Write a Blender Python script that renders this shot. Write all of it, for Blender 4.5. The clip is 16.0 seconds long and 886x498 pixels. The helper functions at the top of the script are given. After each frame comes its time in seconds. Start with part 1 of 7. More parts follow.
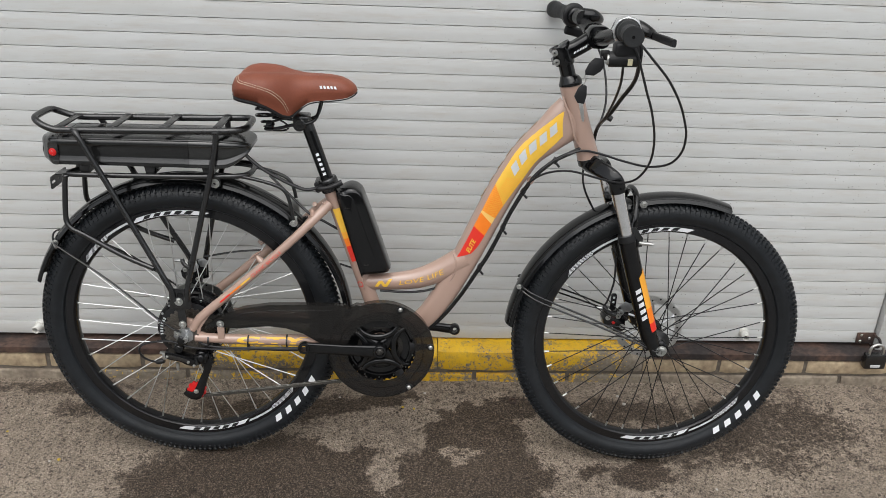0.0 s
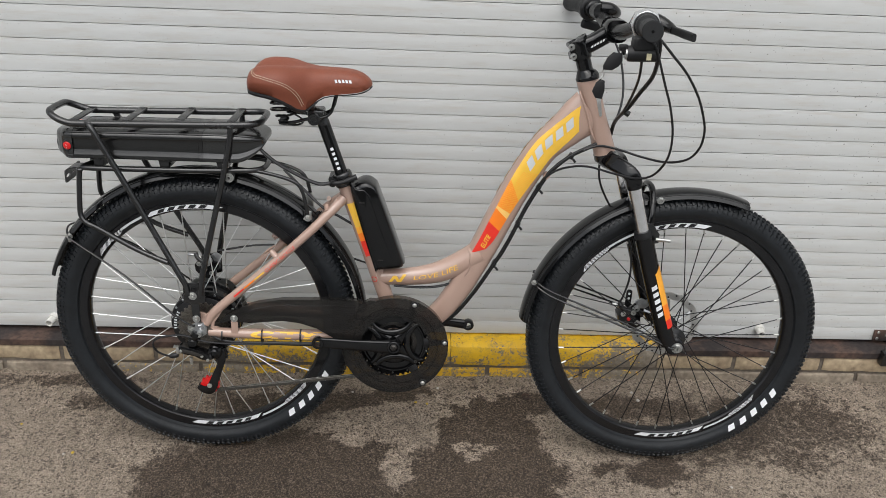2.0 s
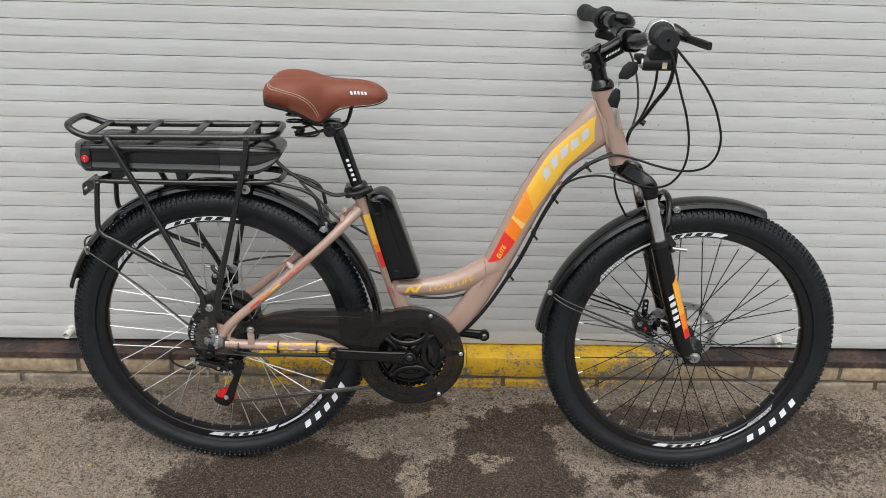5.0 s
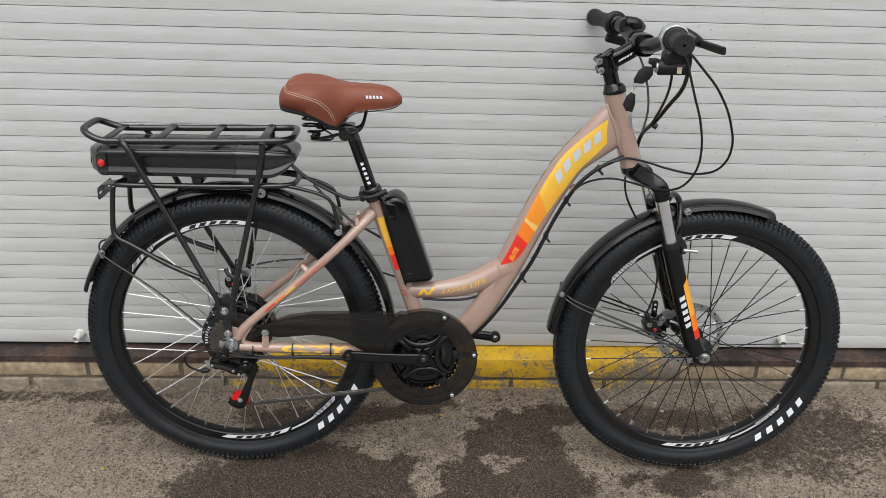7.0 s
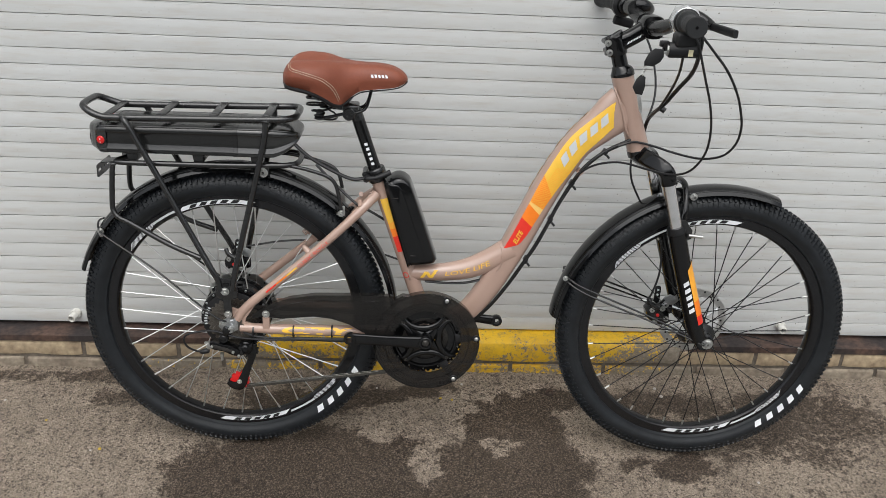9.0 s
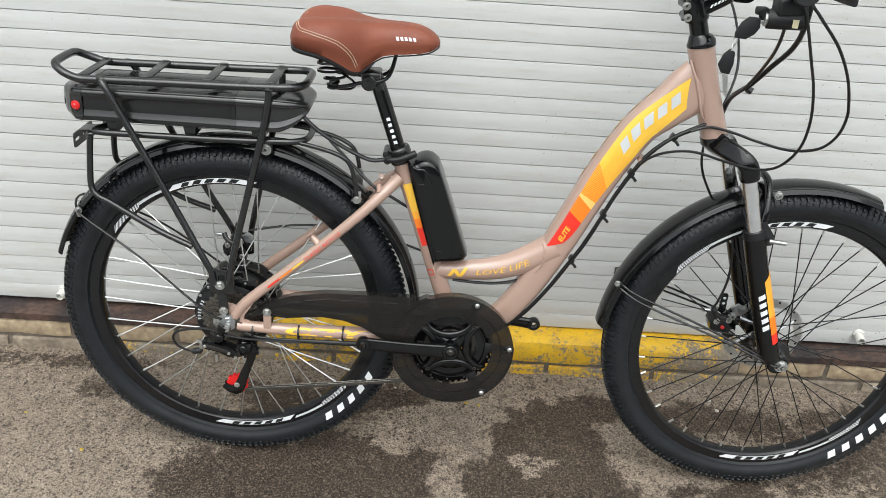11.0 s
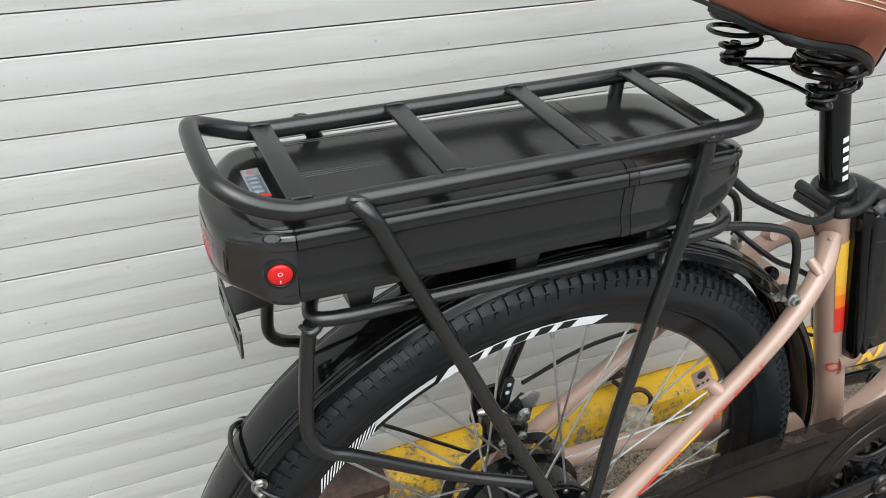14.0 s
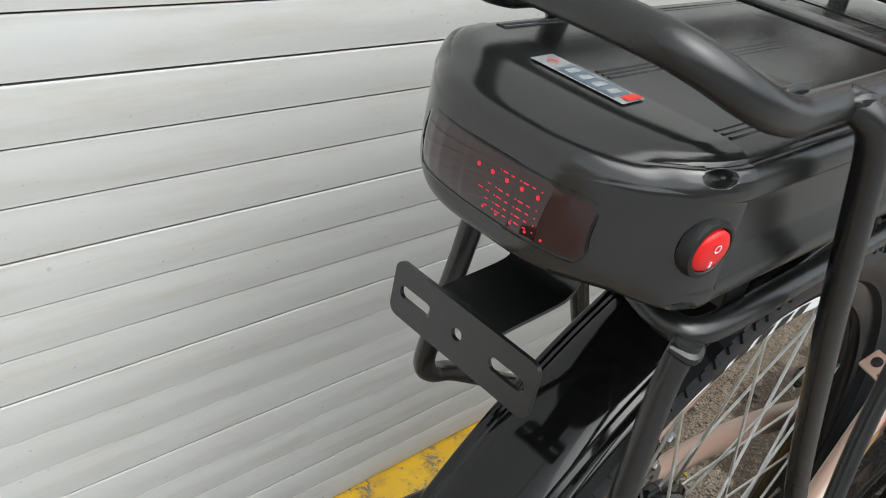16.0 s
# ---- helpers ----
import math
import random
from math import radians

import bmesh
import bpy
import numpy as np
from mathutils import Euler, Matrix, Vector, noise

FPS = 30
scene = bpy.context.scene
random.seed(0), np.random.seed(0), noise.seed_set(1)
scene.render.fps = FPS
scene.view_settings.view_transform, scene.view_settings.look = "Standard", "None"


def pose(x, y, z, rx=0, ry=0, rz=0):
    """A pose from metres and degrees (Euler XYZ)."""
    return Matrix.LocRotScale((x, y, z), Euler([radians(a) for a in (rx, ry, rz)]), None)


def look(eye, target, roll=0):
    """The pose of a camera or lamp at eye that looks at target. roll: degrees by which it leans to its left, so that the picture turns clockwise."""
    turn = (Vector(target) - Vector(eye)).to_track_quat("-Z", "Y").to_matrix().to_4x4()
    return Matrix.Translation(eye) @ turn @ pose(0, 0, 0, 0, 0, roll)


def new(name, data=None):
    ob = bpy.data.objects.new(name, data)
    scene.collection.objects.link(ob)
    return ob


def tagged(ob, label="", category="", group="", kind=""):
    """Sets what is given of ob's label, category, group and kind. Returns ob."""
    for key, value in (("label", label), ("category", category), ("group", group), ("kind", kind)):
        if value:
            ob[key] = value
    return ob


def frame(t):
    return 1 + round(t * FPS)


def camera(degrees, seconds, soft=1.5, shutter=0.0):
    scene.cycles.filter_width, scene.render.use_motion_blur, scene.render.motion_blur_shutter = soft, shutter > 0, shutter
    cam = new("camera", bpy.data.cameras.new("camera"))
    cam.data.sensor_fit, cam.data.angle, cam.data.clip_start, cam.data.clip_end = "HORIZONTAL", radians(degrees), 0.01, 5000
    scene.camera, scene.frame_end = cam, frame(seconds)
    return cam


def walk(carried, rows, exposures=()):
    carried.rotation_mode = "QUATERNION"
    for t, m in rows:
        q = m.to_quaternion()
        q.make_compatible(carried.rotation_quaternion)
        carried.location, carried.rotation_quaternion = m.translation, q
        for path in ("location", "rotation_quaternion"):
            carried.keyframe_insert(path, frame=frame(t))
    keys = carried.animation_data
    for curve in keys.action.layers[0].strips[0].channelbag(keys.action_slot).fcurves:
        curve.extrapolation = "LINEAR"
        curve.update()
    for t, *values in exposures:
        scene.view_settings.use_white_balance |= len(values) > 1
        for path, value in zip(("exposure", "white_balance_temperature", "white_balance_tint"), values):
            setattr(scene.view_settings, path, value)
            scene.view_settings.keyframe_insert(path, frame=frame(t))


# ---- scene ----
cam = camera(55.0, 16.0, soft=0.6)
PATH = [
    (0, (0.4629, -1.7011, 1.3716), (0.5778, 0.1033, 0.5167), 2.58),
    (0.5, (0.4729, -1.6850, 1.3697), (0.5597, 0.1171, 0.5066), 2.78),
    (1, (0.4682, -1.6832, 1.3720), (0.5519, 0.1203, 0.5116), 2.84),
    (1.5, (0.4542, -1.6885, 1.3795), (0.5489, 0.1115, 0.5129), 2.80),
    (2, (0.4518, -1.6874, 1.3726), (0.5451, 0.1099, 0.5001), 2.55),
    (2.5, (0.4506, -1.6838, 1.3709), (0.5285, 0.1150, 0.5000), 2.23),
    (3, (0.4502, -1.6834, 1.3710), (0.5269, 0.1208, 0.5113), 2.05),
    (3.5, (0.4493, -1.6880, 1.3665), (0.5256, 0.1217, 0.5185), 1.84),
    (4, (0.4452, -1.6897, 1.3676), (0.5176, 0.1201, 0.5194), 1.76),
    (6.5, (0.4406, -1.6840, 1.3733), (0.4997, 0.1264, 0.5256), 2.00),
    (7, (0.3846, -1.6998, 1.3756), (0.4796, 0.1112, 0.5323), 2.01),
    (7.5, (0.3568, -1.6985, 1.3745), (0.4679, 0.1075, 0.5224), 2.01),
    (8, (0.3536, -1.6957, 1.3721), (0.4751, 0.1023, 0.5046), 2.31),
    (8.5, (0.3547, -1.6935, 1.3715), (0.4775, 0.1035, 0.5022), 2.78),
    (10.8, (0.3577, -1.4452, 1.3253), (0.4421, 0.2982, 0.3490), 4.54),
    (11, (0.3710, -1.3912, 1.3247), (0.4177, 0.3439, 0.3312), 4.14),
    (11.5, (0.3290, -1.2656, 1.3012), (0.3774, 0.4437, 0.2639), 2.97),
    (12, (0.1451, -1.0869, 1.2678), (0.2802, 0.6079, 0.2146), 2.01),
    (12.5, (-0.0595, -0.9551, 1.2502), (0.1762, 0.7358, 0.2083), 2.02),
    (13, (-0.1999, -0.7683, 1.1853), (0.1048, 0.9139, 0.1474), 1.71),
    (13.5, (-0.2963, -0.5373, 1.1428), (0.1575, 1.0565, 0.0232), 2.14),
    (14, (-0.3465, -0.4319, 1.1218), (0.3727, 1.0122, -0.0603), 4.71),
    (14.5, (-0.4690, -0.3317, 1.1092), (0.5142, 0.9413, -0.0794), 7.53),
    (15, (-0.5341, -0.2059, 1.0126), (0.6416, 0.9629, -0.1063), 10.08),
    (15.5, (-0.4997, -0.1089, 0.9249), (0.7838, 0.9693, -0.1660), 13.84),
    (16, (-0.4953, -0.0832, 0.9033), (0.8044, 0.9712, -0.1916), 16.09),
]
EXPOSURES = [(0.0, 0.34, 6480, 9), (8.5, 0.33, 6480, 9), (11.0, 0.76, 6420, 6), (11.5, 0.61, 6420, 6), (12.0, 0.59, 6420, 6), (12.5, 0.60, 6420, 6), (13.5, 0.58, 6420, 6), (14.5, 0.85, 6420, 6), (16.0, 0.80, 6420, 6)]
walk(cam, [(t, look(eye, target, roll)) for t, eye, target, roll in PATH], EXPOSURES)

# ---- daylight: a bright overcast yard ----
world = bpy.data.worlds.new("overcast_sky")
scene.world = world
world.use_nodes = True
wn = world.node_tree
sky = wn.nodes.new("ShaderNodeTexSky")
sky.sky_type = "NISHITA"
sky.sun_disc = False
sky.sun_elevation = radians(60)
sky.sun_rotation = radians(200)
sky.air_density, sky.dust_density, sky.ozone_density = 1.0, 3.0, 1.0
hsv = wn.nodes.new("ShaderNodeHueSaturation")
hsv.inputs["Saturation"].default_value = 0.25
wn.links.new(sky.outputs[0], hsv.inputs["Color"])
bg = wn.nodes["Background"]
wn.links.new(hsv.outputs[0], bg.inputs[0])
bg.inputs[1].default_value = 0.14
sun_data = bpy.data.lights.new("sun", "SUN")
sun_data.energy = 1.45
sun_data.angle = radians(80)
sun_data.color = (1.0, 0.985, 0.97)
sun = new("sun", sun_data)
sun.matrix_world = look((0.6, -2.5, 4.6), (0.3, 0.0, 0.3))
scene.view_settings.exposure = 0.0

# ---- materials ----
MATS = {}


def mat(name, color, rough=0.5, metal=0.0, vary=0.12, scale=40.0, bump=0.0, bump_scale=300.0, coat=0.0, spec=0.5, rough_vary=0.08, alt=None, alt_scale=6.0):
    """A node material: a base colour broken by coarse and fine noise, uneven gloss and a fine relief."""
    if name in MATS:
        return MATS[name]
    m = bpy.data.materials.new(name)
    m.use_nodes = True
    nt = m.node_tree
    b = nt.nodes["Principled BSDF"]
    tc = nt.nodes.new("ShaderNodeTexCoord")
    fine = nt.nodes.new("ShaderNodeTexNoise")
    fine.inputs["Scale"].default_value, fine.inputs["Detail"].default_value = scale, 6
    coarse = nt.nodes.new("ShaderNodeTexNoise")
    coarse.inputs["Scale"].default_value, coarse.inputs["Detail"].default_value = alt_scale, 4
    for n in (fine, coarse):
        nt.links.new(tc.outputs["Object"], n.inputs["Vector"])
    ramp = nt.nodes.new("ShaderNodeMapRange")
    ramp.inputs["From Min"].default_value, ramp.inputs["From Max"].default_value = 0.3, 0.7
    ramp.inputs["To Min"].default_value, ramp.inputs["To Max"].default_value = 1 - vary, 1 + vary
    nt.links.new(fine.outputs["Fac"], ramp.inputs["Value"])
    mix = nt.nodes.new("ShaderNodeMix")
    mix.data_type = "RGBA"
    c2 = alt or [c * (1 - vary) for c in color]
    mix.inputs["A"].default_value, mix.inputs["B"].default_value = (*color, 1), (*c2, 1)
    step = nt.nodes.new("ShaderNodeMapRange")
    step.inputs["From Min"].default_value, step.inputs["From Max"].default_value = 0.42, 0.62
    nt.links.new(coarse.outputs["Fac"], step.inputs["Value"])
    nt.links.new(step.outputs[0], mix.inputs["Factor"])
    mul = nt.nodes.new("ShaderNodeVectorMath")
    mul.operation = "SCALE"
    nt.links.new(mix.outputs["Result"], mul.inputs[0])
    nt.links.new(ramp.outputs[0], mul.inputs["Scale"])
    nt.links.new(mul.outputs[0], b.inputs["Base Color"])
    rr = nt.nodes.new("ShaderNodeMapRange")
    rr.inputs["To Min"].default_value, rr.inputs["To Max"].default_value = max(rough - rough_vary, 0.02), rough + rough_vary
    nt.links.new(coarse.outputs["Fac"], rr.inputs["Value"])
    nt.links.new(rr.outputs[0], b.inputs["Roughness"])
    b.inputs["Metallic"].default_value = metal
    b.inputs["Coat Weight"].default_value = coat
    b.inputs["Coat Roughness"].default_value = 0.08
    b.inputs["Specular IOR Level"].default_value = spec
    if bump:
        bn = nt.nodes.new("ShaderNodeTexNoise")
        bn.inputs["Scale"].default_value, bn.inputs["Detail"].default_value = bump_scale, 5
        nt.links.new(tc.outputs["Object"], bn.inputs["Vector"])
        bp = nt.nodes.new("ShaderNodeBump")
        bp.inputs["Strength"].default_value, bp.inputs["Distance"].default_value = bump, 0.001
        nt.links.new(bn.outputs["Fac"], bp.inputs["Height"])
        nt.links.new(bp.outputs[0], b.inputs["Normal"])
    MATS[name] = m
    return m


PAINT = mat("rose_beige_frame_paint", (0.405, 0.274, 0.218), 0.36, 0.0, 0.03, 900, 0.03, 1200, coat=0.8, rough_vary=0.05)
BLACK_PAINT = mat("satin_black_paint", (0.0078, 0.0080, 0.0083), 0.27, 0, 0.2, 200, 0.10, 1500, rough_vary=0.05, spec=0.75)
BLACK_GLOSS = mat("gloss_black_plastic", (0.0040, 0.0041, 0.0045), 0.09, 0, 0.2, 100, 0.0, rough_vary=0.04, spec=0.45)
BLACK_MATTE = mat("matt_black_plastic", (0.009, 0.009, 0.010), 0.45, 0, 0.2, 120, 0.2, 900, spec=0.4)
BATTERY_SKIN = mat("satin_black_battery_case", (0.0105, 0.0108, 0.0106), 0.22, 0.0, 0.12, 150, 0.05, 2500, rough_vary=0.04, spec=0.58)
RUBBER = mat("black_tyre_rubber", (0.0112, 0.0132, 0.0156), 0.42, 0, 0.25, 60, 0.3, 700, spec=0.38)
GRIP = mat("soft_grip_rubber", (0.011, 0.012, 0.013), 0.55, 0, 0.2, 200, 0.3, 1500, spec=0.4)
CABLE = mat("black_cable_sheath", (0.007, 0.007, 0.008), 0.35, 0, 0.15, 300)
CHROME = mat("polished_chrome", (0.93, 0.93, 0.94), 0.06, 1.0, 0.05, 80)
STEEL = mat("zinc_plated_steel", (0.6, 0.6, 0.58), 0.32, 1.0, 0.15, 500)
DARK_STEEL = mat("dark_oiled_steel", (0.09, 0.085, 0.08), 0.42, 0.9, 0.3, 400)
SPROCKET = mat("brown_oiled_sprocket_steel", (0.22, 0.20, 0.175), 0.30, 0.9, 0.35, 300)
ALU = mat("brushed_aluminium", (0.55, 0.56, 0.57), 0.35, 1.0, 0.12, 400)
LEATHER = mat("brown_saddle_leatherette", (0.225, 0.061, 0.030), 0.50, 0, 0.08, 300, 0.35, 1400, alt=(0.195, 0.052, 0.026))
THREAD = mat("cream_stitching", (0.65, 0.55, 0.42), 0.7)
YELLOW = mat("yellow_decal", (0.84, 0.50, 0.055), 0.36, vary=0.04)
YELLOW_LIGHT = mat("pale_yellow_decal", (0.86, 0.52, 0.14), 0.36, vary=0.04)
LIGHT_ORANGE = mat("light_orange_decal", (0.90, 0.40, 0.04), 0.4, vary=0.04)
ORANGE = mat("orange_decal", (0.88, 0.21, 0.012), 0.4, vary=0.04)
RED = mat("red_decal", (0.74, 0.03, 0.016), 0.4, vary=0.04)
WHITE = mat("white_decal", (0.75, 0.76, 0.78), 0.4, vary=0.04)
GREY_DECAL = mat("pale_grey_decal", (0.55, 0.57, 0.58), 0.4, vary=0.05)
RED_PLASTIC = mat("red_plastic", (0.62, 0.012, 0.012), 0.3, vary=0.08)
BRICK_MAT = mat("sand_coloured_brick", (0.40, 0.315, 0.205), 0.85, 0, 0.25, 60, 0.9, 160, alt=(0.31, 0.235, 0.155), alt_scale=22)
BRICK_DIRTY = mat("dirty_grey_brown_brick", (0.265, 0.222, 0.168), 0.88, 0, 0.28, 70, 0.9, 160, alt=(0.185, 0.150, 0.115), alt_scale=16)
MORTAR = mat("grey_mortar", (0.15, 0.125, 0.10), 0.9, 0, 0.25, 90, 0.8, 250)
RUST = mat("rusty_brown_steel", (0.078, 0.046, 0.034), 0.70, 0.1, 0.45, 70, 0.8, 180, alt=(0.026, 0.020, 0.019), alt_scale=11)
WHITE_PLASTIC = mat("white_pvc", (0.62, 0.61, 0.57), 0.45, vary=0.06)
# Grey of the added unseen wall, kept dark so black gloss reflects less.
BACKDROP_WALL = mat("dim_reflection_wall", (0.30, 0.29, 0.27), 0.9, 0, 0.15, 6, 0.4, 40)
CONCRETE_WALL = mat("plain_rendered_wall", (0.58, 0.57, 0.54), 0.9, 0, 0.1, 12, 0.4, 80)


SMOKE = bpy.data.materials.new("smoked_clear_plastic")
SMOKE.use_nodes = True
_t = SMOKE.node_tree
_p = _t.nodes["Principled BSDF"]
_p.inputs["Base Color"].default_value = (0.028, 0.0265, 0.025, 1)
_p.inputs["Roughness"].default_value = 0.06
_tr = _t.nodes.new("ShaderNodeBsdfTransparent")
_tr.inputs[0].default_value = (0.37, 0.35, 0.33, 1)
_mx = _t.nodes.new("ShaderNodeMixShader")
_mx.inputs[0].default_value = 0.42
_t.links.new(_tr.outputs[0], _mx.inputs[1])
_t.links.new(_p.outputs[0], _mx.inputs[2])
_t.links.new(_mx.outputs[0], _t.nodes["Material Output"].inputs[0])
LENS = mat("dark_red_lens", (0.022, 0.005, 0.006), 0.06, 0, 0.2, 40, coat=0.6, rough_vary=0.03)
LED = bpy.data.materials.new("lit_red_diode")
LED.use_nodes = True
LED.node_tree.nodes["Principled BSDF"].inputs["Base Color"].default_value = (0.20, 0.006, 0.010, 1)
LED.node_tree.nodes["Principled BSDF"].inputs["Emission Color"].default_value = (1.0, 0.02, 0.06, 1)
LED.node_tree.nodes["Principled BSDF"].inputs["Emission Strength"].default_value = 0.32



def speckled_enamel():
    """Shutter enamel with fly specks, faint smears and a thin line of dirt here and there."""
    m = bpy.data.materials.new("off_white_shutter_enamel")
    m.use_nodes = True
    nt = m.node_tree
    b = nt.nodes["Principled BSDF"]
    geo = nt.nodes.new("ShaderNodeNewGeometry")
    pos = geo.outputs["Position"]

    def scaled(v):
        n = nt.nodes.new("ShaderNodeVectorMath")
        n.operation = "MULTIPLY"
        n.inputs[1].default_value = v
        nt.links.new(pos, n.inputs[0])
        return n.outputs[0]

    def nz(vec, scale, detail=5, rough=0.6):
        n = nt.nodes.new("ShaderNodeTexNoise")
        n.inputs["Scale"].default_value, n.inputs["Detail"].default_value, n.inputs["Roughness"].default_value = scale, detail, rough
        nt.links.new(vec, n.inputs["Vector"])
        return n.outputs["Fac"]

    def remap(src, a, c, lo=0.0, hi=1.0):
        r = nt.nodes.new("ShaderNodeMapRange")
        r.inputs["From Min"].default_value, r.inputs["From Max"].default_value = a, c
        r.inputs["To Min"].default_value, r.inputs["To Max"].default_value = lo, hi
        nt.links.new(src, r.inputs["Value"])
        return r.outputs[0]

    def mul(a, c):
        n = nt.nodes.new("ShaderNodeMath")
        n.operation = "MULTIPLY"
        nt.links.new(a, n.inputs[0])
        nt.links.new(c, n.inputs[1])
        return n.outputs[0]

    def blend(fac, a, c):
        x = nt.nodes.new("ShaderNodeMix")
        x.data_type = "RGBA"
        nt.links.new(fac, x.inputs["Factor"])
        for sock, val in (("A", a), ("B", c)):
            if isinstance(val, tuple):
                x.inputs[sock].default_value = (*val, 1)
            else:
                nt.links.new(val, x.inputs[sock])
        return x.outputs["Result"]

    col = blend(remap(nz(scaled((0.6, 1, 3)), 3.0), 0.35, 0.65), (0.565, 0.574, 0.566), (0.532, 0.537, 0.523))
    smear = remap(nz(scaled((5, 5, 45)), 1.6, 6, 0.65), 0.50, 0.78, 0.0, 0.62)
    col = blend(smear, col, (0.46, 0.425, 0.375))
    sep = nt.nodes.new("ShaderNodeSeparateXYZ")
    nt.links.new(pos, sep.inputs[0])
    side = remap(sep.outputs["X"], 0.5, 1.3, 0.25, 1.0)
    for scale, size, lo, hi in ((38, 0.072, 0.48, 0.58), (75, 0.095, 0.46, 0.58), (21, 0.042, 0.44, 0.58), (120, 0.10, 0.50, 0.60)):
        v = nt.nodes.new("ShaderNodeTexVoronoi")
        v.inputs["Scale"].default_value = scale
        nt.links.new(scaled((1, 0.0, 1)), v.inputs["Vector"])
        spot = mul(remap(v.outputs["Distance"], size * 0.7, size, 1.0, 0.0), mul(remap(nz(pos, scale * 0.11 + 1.3, 3), lo, hi), side))
        col = blend(spot, col, (0.07, 0.06, 0.05))
    nt.links.new(col, b.inputs["Base Color"])
    nt.links.new(remap(nz(pos, 9), 0.3, 0.7, 0.64, 0.76), b.inputs["Roughness"])
    b.inputs["Specular IOR Level"].default_value = 0.28
    bp = nt.nodes.new("ShaderNodeBump")
    bp.inputs["Strength"].default_value, bp.inputs["Distance"].default_value = 0.08, 0.004
    nt.links.new(nz(scaled((1, 1, 0.3)), 14, 2), bp.inputs["Height"])
    nt.links.new(bp.outputs[0], b.inputs["Normal"])
    return m


SHUTTER = speckled_enamel()

# ---- mesh helpers ----


def mesh_from(name, bm, material, sharp=35):
    me = bpy.data.meshes.new(name)
    bm.to_mesh(me)
    bm.free()
    for p in me.polygons:
        p.use_smooth = True
    me.set_sharp_from_angle(angle=radians(sharp))
    mats = material if isinstance(material, (list, tuple)) else [material]
    for m in mats:
        me.materials.append(m)
    return me


def part(name, bm, material, parent=None, label="", sharp=35):
    """One mesh object under a thing or under a part."""
    ob = new(name, mesh_from(name, bm, material, sharp))
    ob.parent = parent
    return tagged(ob, label)


def shared(name, me, parent, m):
    """One more object on a mesh that is already there."""
    ob = new(name, me)
    ob.parent = parent
    ob.matrix_basis = m
    return ob


def join(*bms):
    out = bmesh.new()
    for b in bms:
        me = bpy.data.meshes.new("tmp")
        b.to_mesh(me)
        b.free()
        out.from_mesh(me)
        bpy.data.meshes.remove(me)
    return out


def moved(bm, m):
    bmesh.ops.transform(bm, matrix=m, verts=bm.verts)
    return bm


def box(x0, x1, y0, y1, z0, z1, bevel=0.0, seg=2):
    bm = bmesh.new()
    bmesh.ops.create_cube(bm, size=1.0)
    moved(bm, Matrix.Translation(((x0 + x1) / 2, (y0 + y1) / 2, (z0 + z1) / 2)) @ Matrix.Diagonal((x1 - x0, y1 - y0, z1 - z0, 1)))
    if bevel:
        bmesh.ops.bevel(bm, geom=bm.edges[:], offset=bevel, segments=seg, affect="EDGES", profile=0.5)
    return bm


def prism(outline, y0, y1, bevel=0.0, seg=2):
    """An outline in x and z, drawn out along y."""
    bm = bmesh.new()
    vs = [bm.verts.new((x, y0, z)) for x, z in outline]
    f = bm.faces.new(vs)
    got = bmesh.ops.extrude_face_region(bm, geom=[f])
    for v in got["geom"]:
        if isinstance(v, bmesh.types.BMVert):
            v.co.y = y1
    bmesh.ops.recalc_face_normals(bm, faces=bm.faces)
    if bevel:
        rim = [e for e in bm.edges if abs(e.verts[0].co.y - e.verts[1].co.y) < 1e-7]
        bmesh.ops.bevel(bm, geom=rim, offset=bevel, segments=seg, affect="EDGES", profile=0.5)
    return bm


def spline(pts, per=6, closed=False):
    """A smooth line through the points."""
    p = [Vector(q) for q in pts]
    n, out = len(p), []
    spans = n if closed else n - 1
    for i in range(spans):
        a = p[(i - 1) % n] if closed or i else p[0] * 2 - p[1]
        b, c = p[i], p[(i + 1) % n]
        d = p[(i + 2) % n] if closed or i + 2 < n else c * 2 - b
        for k in range(per):
            t = k / per
            out.append(0.5 * (2 * b + (c - a) * t + (2 * a - 5 * b + 4 * c - d) * t * t + (3 * b - a - 3 * c + d) * t ** 3))
    if not closed:
        out.append(p[-1])
    return out


def frames_along(line, closed=False, up=None):
    n = len(line)
    out = []
    ref = None
    for i in range(n):
        a = line[(i - 1) % n] if closed or i else line[0]
        b = line[(i + 1) % n] if closed or i < n - 1 else line[-1]
        t = (b - a).normalized()
        if up is not None:
            u = Vector(up)
        elif ref is None:
            u = Vector((0, 1, 0)) if abs(t.y) < 0.9 else Vector((1, 0, 0))
        else:
            u = ref
        u = (u - t * u.dot(t)).normalized()
        ref = u
        out.append((t, u, t.cross(u)))
    return out


def boxy(c, sq):
    return math.copysign(abs(c) ** (2 / sq), c)


